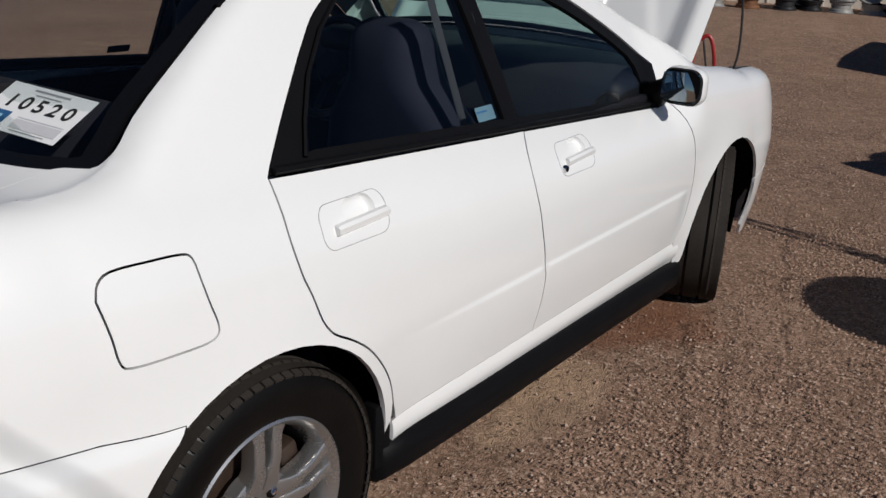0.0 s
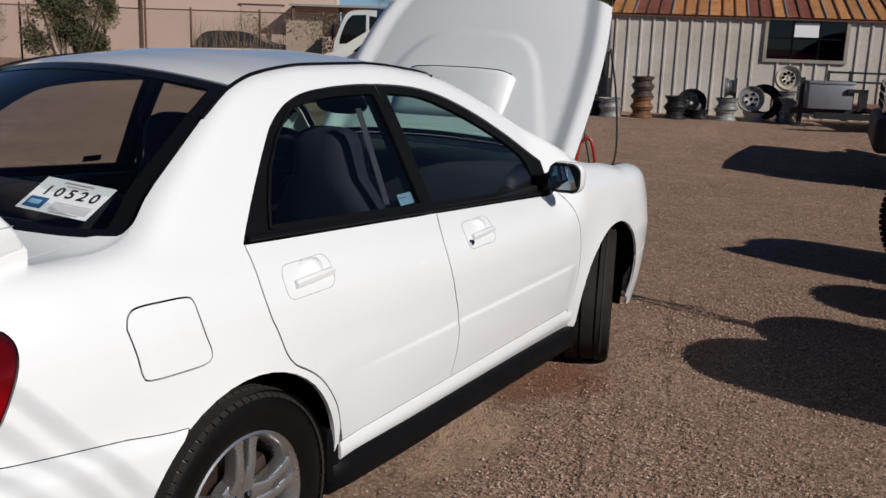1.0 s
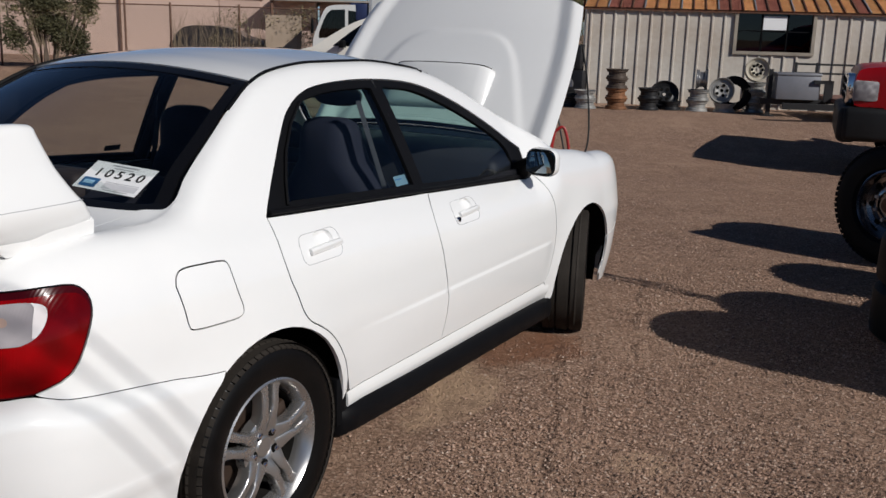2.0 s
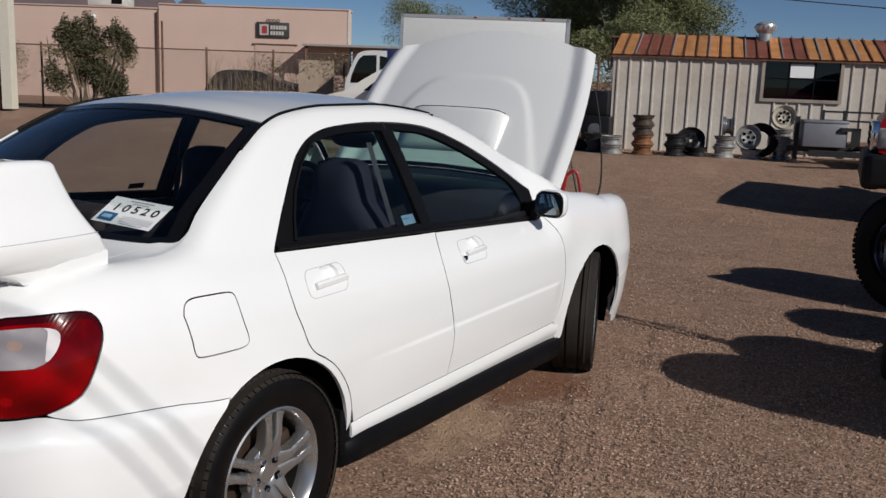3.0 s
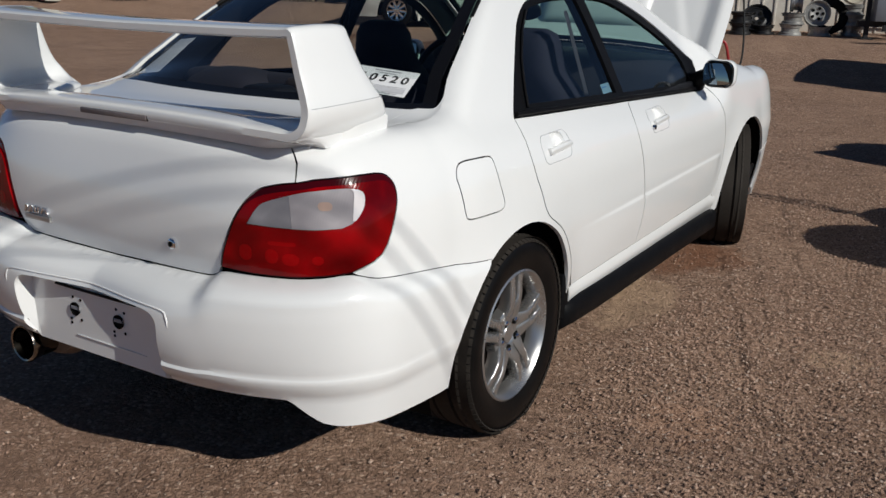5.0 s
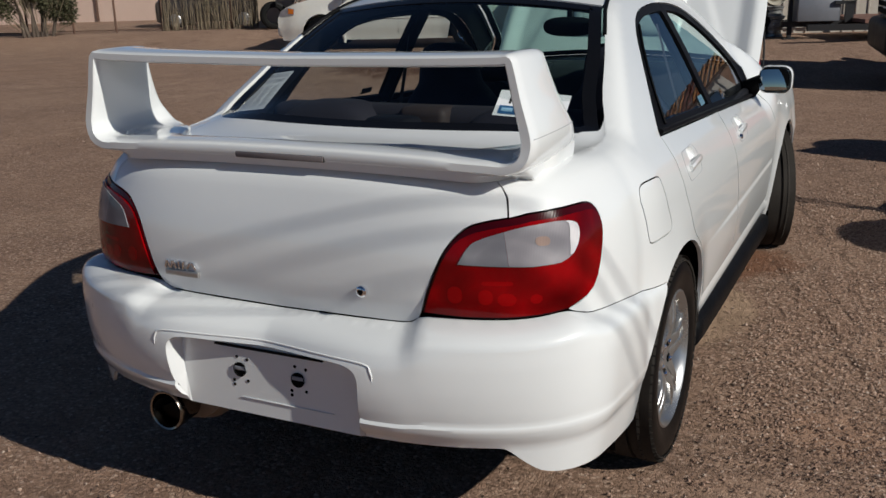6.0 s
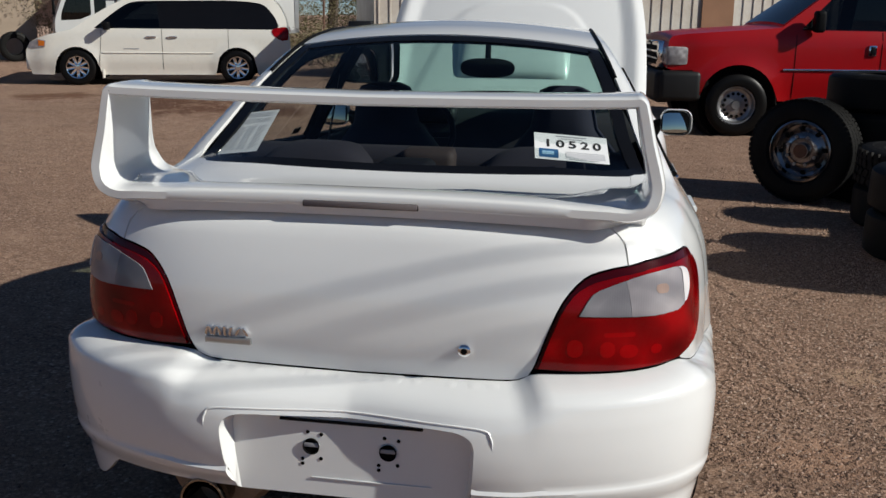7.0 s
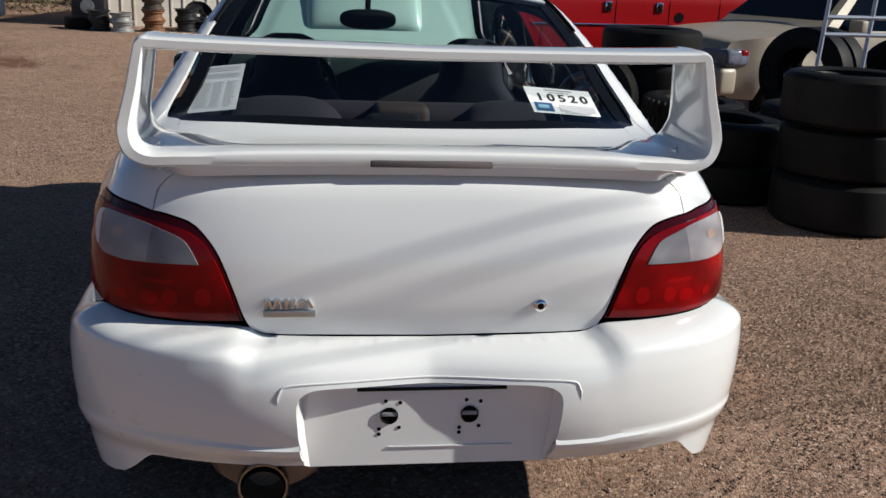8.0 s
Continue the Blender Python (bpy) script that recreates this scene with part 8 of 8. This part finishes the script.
# trees behind the shed and the truck
def tree(x, y, h, spread, seed, count, name="tree", lab="tall dusty green desert tree behind the shed"):
    r = random.Random(seed)
    cl = []
    tr = [([(0, 0, 0), (0.1, 0.05, h * 0.3), (0.0, 0.1, h * 0.55)], [0.22, 0.17, 0.10])]
    for k in range(26):
        a, q = r.uniform(0, 6.28), r.uniform(0.15, 1.0) * spread
        c = (q * math.cos(a), q * math.sin(a), h * r.uniform(0.45, 0.95) - 0.12 * q)
        cl.append((c, (r.uniform(0.6, 1.2), r.uniform(0.6, 1.2), r.uniform(0.45, 0.9))))
        tr.append(([(0, 0.05, h * 0.35), (c[0] * 0.45, c[1] * 0.45, c[2] * 0.70), (c[0] * 0.8, c[1] * 0.8, c[2] * 0.92)], [0.07, 0.035, 0.010]))
    return plant(name, lab, x, y, 0.1, cl, int(count * 1.4), 0.085, seed, GREENL, tr, "tree")


tree(-8.9, 28.6, 5.8, 2.1, 31, 80000)
tree(-11.2, 29.6, 5.6, 2.2, 32, 60000)
tree(-7.3, 30.6, 4.6, 1.5, 36, 34000)
tree(-28.5, 47.0, 6.2, 2.0, 33, 18000, "tree", "dusty green tree beyond the pink building")
# low brush and dry weeds behind the shed's corner
P, F = leaves([((-6.2, 20.4, 0.6), (1.4, 0.6, 0.5)), ((-7.6, 21.9, 0.7), (1.2, 0.6, 0.6)), ((-4.6, 20.0, 0.5), (0.8, 0.5, 0.4)), ((-9.2, 24.0, 1.2), (1.5, 0.7, 1.4)), ((-7.0, 24.6, 1.3), (1.6, 0.7, 1.5)), ((-5.0, 23.6, 1.2), (1.4, 0.7, 1.4)), ((-3.4, 23.0, 1.0), (1.2, 0.7, 1.2))], 42000, 0.07, 41)
tagged(solid("dry_brush", P, F, DRY, smooth=False), "dry brown brush beyond the shed corner", "brush", kind="stuff")

# pink block building beyond the fence
PINK = mat("pink_stucco", (0.57, 0.415, 0.345), 0.9, var=0.05, scale=0.8, fine=25, bump=0.004)
PINK2 = mat("pink_wall_lower", (0.54, 0.39, 0.325), 0.9, var=0.08, scale=0.8, fine=25, bump=0.004)
KD = base(-22.4 - 0.497 * 9, 15.3 + 0.868 * 9, FD, 0.15)
hall = thing("pink_building", "long pink stucco building with a flat parapet", "building", place=KD)
boxed("wall", -14.0, 1.55, 0, 8.0, 0, 3.45, PINK, hall)
boxed("wall", 1.6, 8.75, -0.06, 1.2, 0, 3.62, PINK, hall)
boxed("parapet_cap", -14.0, 1.55, -0.04, 8.05, 3.452, 3.50, PINK2, hall)
boxed("parapet_cap", 1.6, 8.8, -0.10, 1.25, 3.622, 3.67, PINK2, hall)
boxed("corner_strip", 8.755, 8.83, -0.08, 0.3, 0, 3.66, mat("pale_corner", (0.68, 0.58, 0.50), 0.8), hall)
boxed("downpipe", 1.545, 1.60, -0.13, -0.065, 0.1, 3.40, RUSTPOST, hall)
boxed("roll_door", 5.25, 6.75, -0.09, -0.064, 0, 2.25, PINK2, hall)
boxed("door_lintel", 5.15, 6.85, -0.11, -0.065, 2.26, 2.31, RUSTPOST, hall)
boxed("low_annex", 8.9, 16.0, 0.4, 7.0, 0, 2.25, PINK2, hall)
boxed("annex_roof", 7.2, 16.2, -1.2, 7.2, 2.255, 2.33, mat("grey_annex_roof", (0.34, 0.31, 0.28), 0.8, var=0.15), hall)
boxed("annex_post", 7.3, 7.4, -1.1, -1.0, 0, 2.25, RUSTPOST, hall)
ac = boxed("roof_unit", -1.35, 0.05, 0.6, 1.8, 3.55, 3.86, mat("pale_roof_unit", (0.60, 0.57, 0.52), 0.6), hall, 0.02)
boxed("unit_opening", -0.42, -0.02, 0.585, 0.603, 3.62, 3.80, DARK, ac)
part("security_lamp", lathe([(0.001, -0.2), (0.09, -0.18), (0.06, 0.0)], 14, "y", pose(-0.85, -0.02, 3.1)), PAPER, hall)
sign = thing("wall_sign", "dark framed sign with pale bars on a pink wall", "sign", place=KD @ pose(5.93, -0.10, 2.82))
boxed("sign_board", -0.62, 0.62, -0.03, 0.03, -0.28, 0.28, mat("dark_sign", (0.045, 0.04, 0.04), 0.6), sign, 0.01)
boxed("sign_panel", -0.50, -0.16, -0.036, -0.031, -0.20, 0.20, mat("sign_pale", (0.5, 0.46, 0.42), 0.7), sign)
boxed("sign_mark", -0.42, -0.22, -0.041, -0.037, -0.14, 0.14, mat("sign_red", (0.35, 0.04, 0.05), 0.6), sign)
SP = mat("sign_letters", (0.55, 0.52, 0.48), 0.7)
for zz in (0.09, -0.12):
    for k in range(6 if zz > 0 else 5):
        boxed("sign_bar", -0.09 + 0.105 * k, -0.01 + 0.105 * k, -0.036, -0.031, zz - 0.07, zz + 0.07, SP, sign)
for k in range(4):
    part("sign_scroll", lathe([(0.055, -0.008), (0.065, 0.0), (0.055, 0.008), (0.045, 0.0)], 14, "y", pose(-0.20 + 0.13 * k, 0, 0.335), close=True), BLACK, sign)

# workshop bay at the far left
bay = thing("workshop_bay", "open workshop bay with a white steel column", "building", place=base(-20.93, 14.31, (0.90, 0.43), 0.2))
CREAM = mat("cream_column", (0.62, 0.58, 0.48), 0.6, var=0.06)
MAROON = mat("maroon_trim", (0.085, 0.018, 0.022), 0.6, var=0.1)
boxed("column", -0.16, 0.12, -0.12, 0.2, 0, 5.0, CREAM, bay)
boxed("column_trim", -0.32, -0.165, -0.05, 0.25, 0, 5.0, MAROON, bay)
boxed("side_wall", -6.0, -1.80, 2.6, 2.7, 0, 5.0, INSIDE, bay)
boxed("bay_roof", -6.0, -0.2, -0.1, 2.7, 4.2, 4.4, MAROON, bay)
boxed("bay_floor", -6.0, -0.1, 0.1, 2.6, 0.0, 0.02, mat("oily_concrete", (0.10, 0.09, 0.08), 0.8, var=0.2), bay)
TARP = mat("mottled_blue_yellow_sheet", (0.40, 0.36, 0.16), 0.5, var=0.3, scale=2.2, fine=14, tint=(0.12, 0.24, 0.27))
for u0, u1 in ((-1.55, -0.98), (-2.6, -1.62)):
    for z0, z1 in ((0.22, 1.42), (1.50, 2.75)):
        pn = boxed("hanging_sheet", u0, u1, 1.30, 1.34, z0, z1, TARP, bay)
boxed("shelf_beam", -4.0, -0.6, 1.22, 1.40, 1.43, 1.49, BLACK, bay)
part("hose_coil", lathe([(0.14, -0.03), (0.17, 0.0), (0.14, 0.03), (0.11, 0.0)], 20, "y", pose(-0.92, 1.15, 1.15), close=True), mat("red_hose", (0.35, 0.05, 0.03), 0.5), bay)
RED = mat("red_jack_paint", (0.38, 0.02, 0.02), 0.45, var=0.15)
for k, u in enumerate((-0.95, -0.70, -0.47)):
    jack = thing("jack_stand", "red steel jack stand on the workshop floor", "jack stand", "jack stands", place=base(-20.93, 14.31, (0.90, 0.43), 0.22) @ pose(u, 0.5, 0))
    for a in (45, 135, 225, 315):
        part("leg", tube([(0.11 * math.cos(radians(a)), 0.11 * math.sin(radians(a)), 0), (0.025 * math.cos(radians(a)), 0.025 * math.sin(radians(a)), 0.26)], 0.015, 5), RED, jack)
    part("post", tube([(0, 0, 0.2), (0, 0, 0.36 + 0.05 * k)], 0.022, 8), RED, jack)

# distant hills
HILL = mat("purple_brown_hills", (0.17, 0.125, 0.125), 0.95, var=0.15, scale=0.01, fine=0.05)
vs, fs = [], []
rng = random.Random(12)
N = 150
for j in range(5):
    for k in range(N):
        a = radians(95 + 75 * k / (N - 1))
        d = 1150 + 170 * j
        ridge = 122 + 14 * noise.noise((k * 0.25, 2.2, 0)) + 12 * noise.noise((k * 0.6, 5.2, 0)) + 5 * noise.noise((k * 1.7, 7, 0))
        ridge *= ease(125, 138, 95 + 75 * k / (N - 1))
        hgt = (0, 0.45, 0.9, 1.0, 0.6)[j] * ridge * (1 + 0.18 * noise.noise((k * 0.7, j * 1.7, 9)))
        vs.append((d * math.cos(a), d * math.sin(a), hgt - 3))
for j in range(4):
    for k in range(N - 1):
        fs.append((j * N + k, j * N + k + 1, (j + 1) * N + k + 1, (j + 1) * N + k))
tagged(solid("hills", vs, fs, HILL, sharp=80), "bare purple brown desert hills", "hills", kind="structure")

# overhead cables: one beyond the shed, and three over the sedan, whose soft shadows fall on its flank
CABLE = mat("black_cable", (0.02, 0.02, 0.02), 0.6)
def sag(a, b, drop, n=16):
    a, b = Vector(a), Vector(b)
    return [tuple(a.lerp(b, k / n) - Vector((0, 0, drop * 4 * (k / n) * (1 - k / n)))) for k in range(n + 1)]
far = part("power_cable", tube(sag((-40.0, 49.0, 9.4), (16.0, 62.0, 4.6), 0.3), 0.03, 6), CABLE)
tagged(far, "black overhead power cable beyond the trees", "cable")
for c in (-0.048, 0.035, 0.132):
    H = 3.1
    wx = 26.0
    ob = part("overhead_cable", tube([(-wx, -0.28 * wx - 0.848 * H - c, H), (wx, 0.28 * wx - 0.848 * H - c, H)], 0.0046, 6), CABLE)
    tagged(ob, "black cable strung over the yard", "cable", "cables over the yard")
for sx in (-1, 1):
    pole = thing("cable_pole", "plain wooden pole carrying the yard cables", "pole", place=pose(sx * 26.0, sx * 0.28 * 26 - 0.848 * 3.1 - 0.04, 0))
    part("pole_shaft", tube([(0, 0, 0), (0, 0, 3.8)], [0.14, 0.11], 12), TIMBER, pole)
    boxed("cross_arm", -0.06, 0.06, -0.45, 0.45, 3.05, 3.16, TIMBER, pole, 0.01)

# charging lead hanging by the sedan's front wing and red clamps
lead = part("black_lead", tube(curve([(0.585, 2.99, 1.45), (0.615, 3.02, 1.25), (0.640, 3.02, 1.0), (0.632, 3.0, 0.86), (0.56, 3.0, 0.74)], 6), 0.0055, 8), CABLE)
tagged(lead, "black rubber lead hanging beside the raised bonnet", "cable")
clamp = thing("clamp", "red jumper clamp and lead in the engine bay", "clamp", place=pose(0.56, 2.62, 0.90))
part("clamp_jaw", tube(curve([(0, 0, -0.1), (0.02, 0, 0.03), (0.03, 0.0, 0.10)], 3), 0.016, 8), RED, clamp)
part("clamp_lead", tube(curve([(0.03, 0, 0.10), (0.08, 0.02, 0.13), (0.11, 0.03, 0.02), (0.11, 0.03, -0.12)], 5), 0.008, 8), RED, clamp)
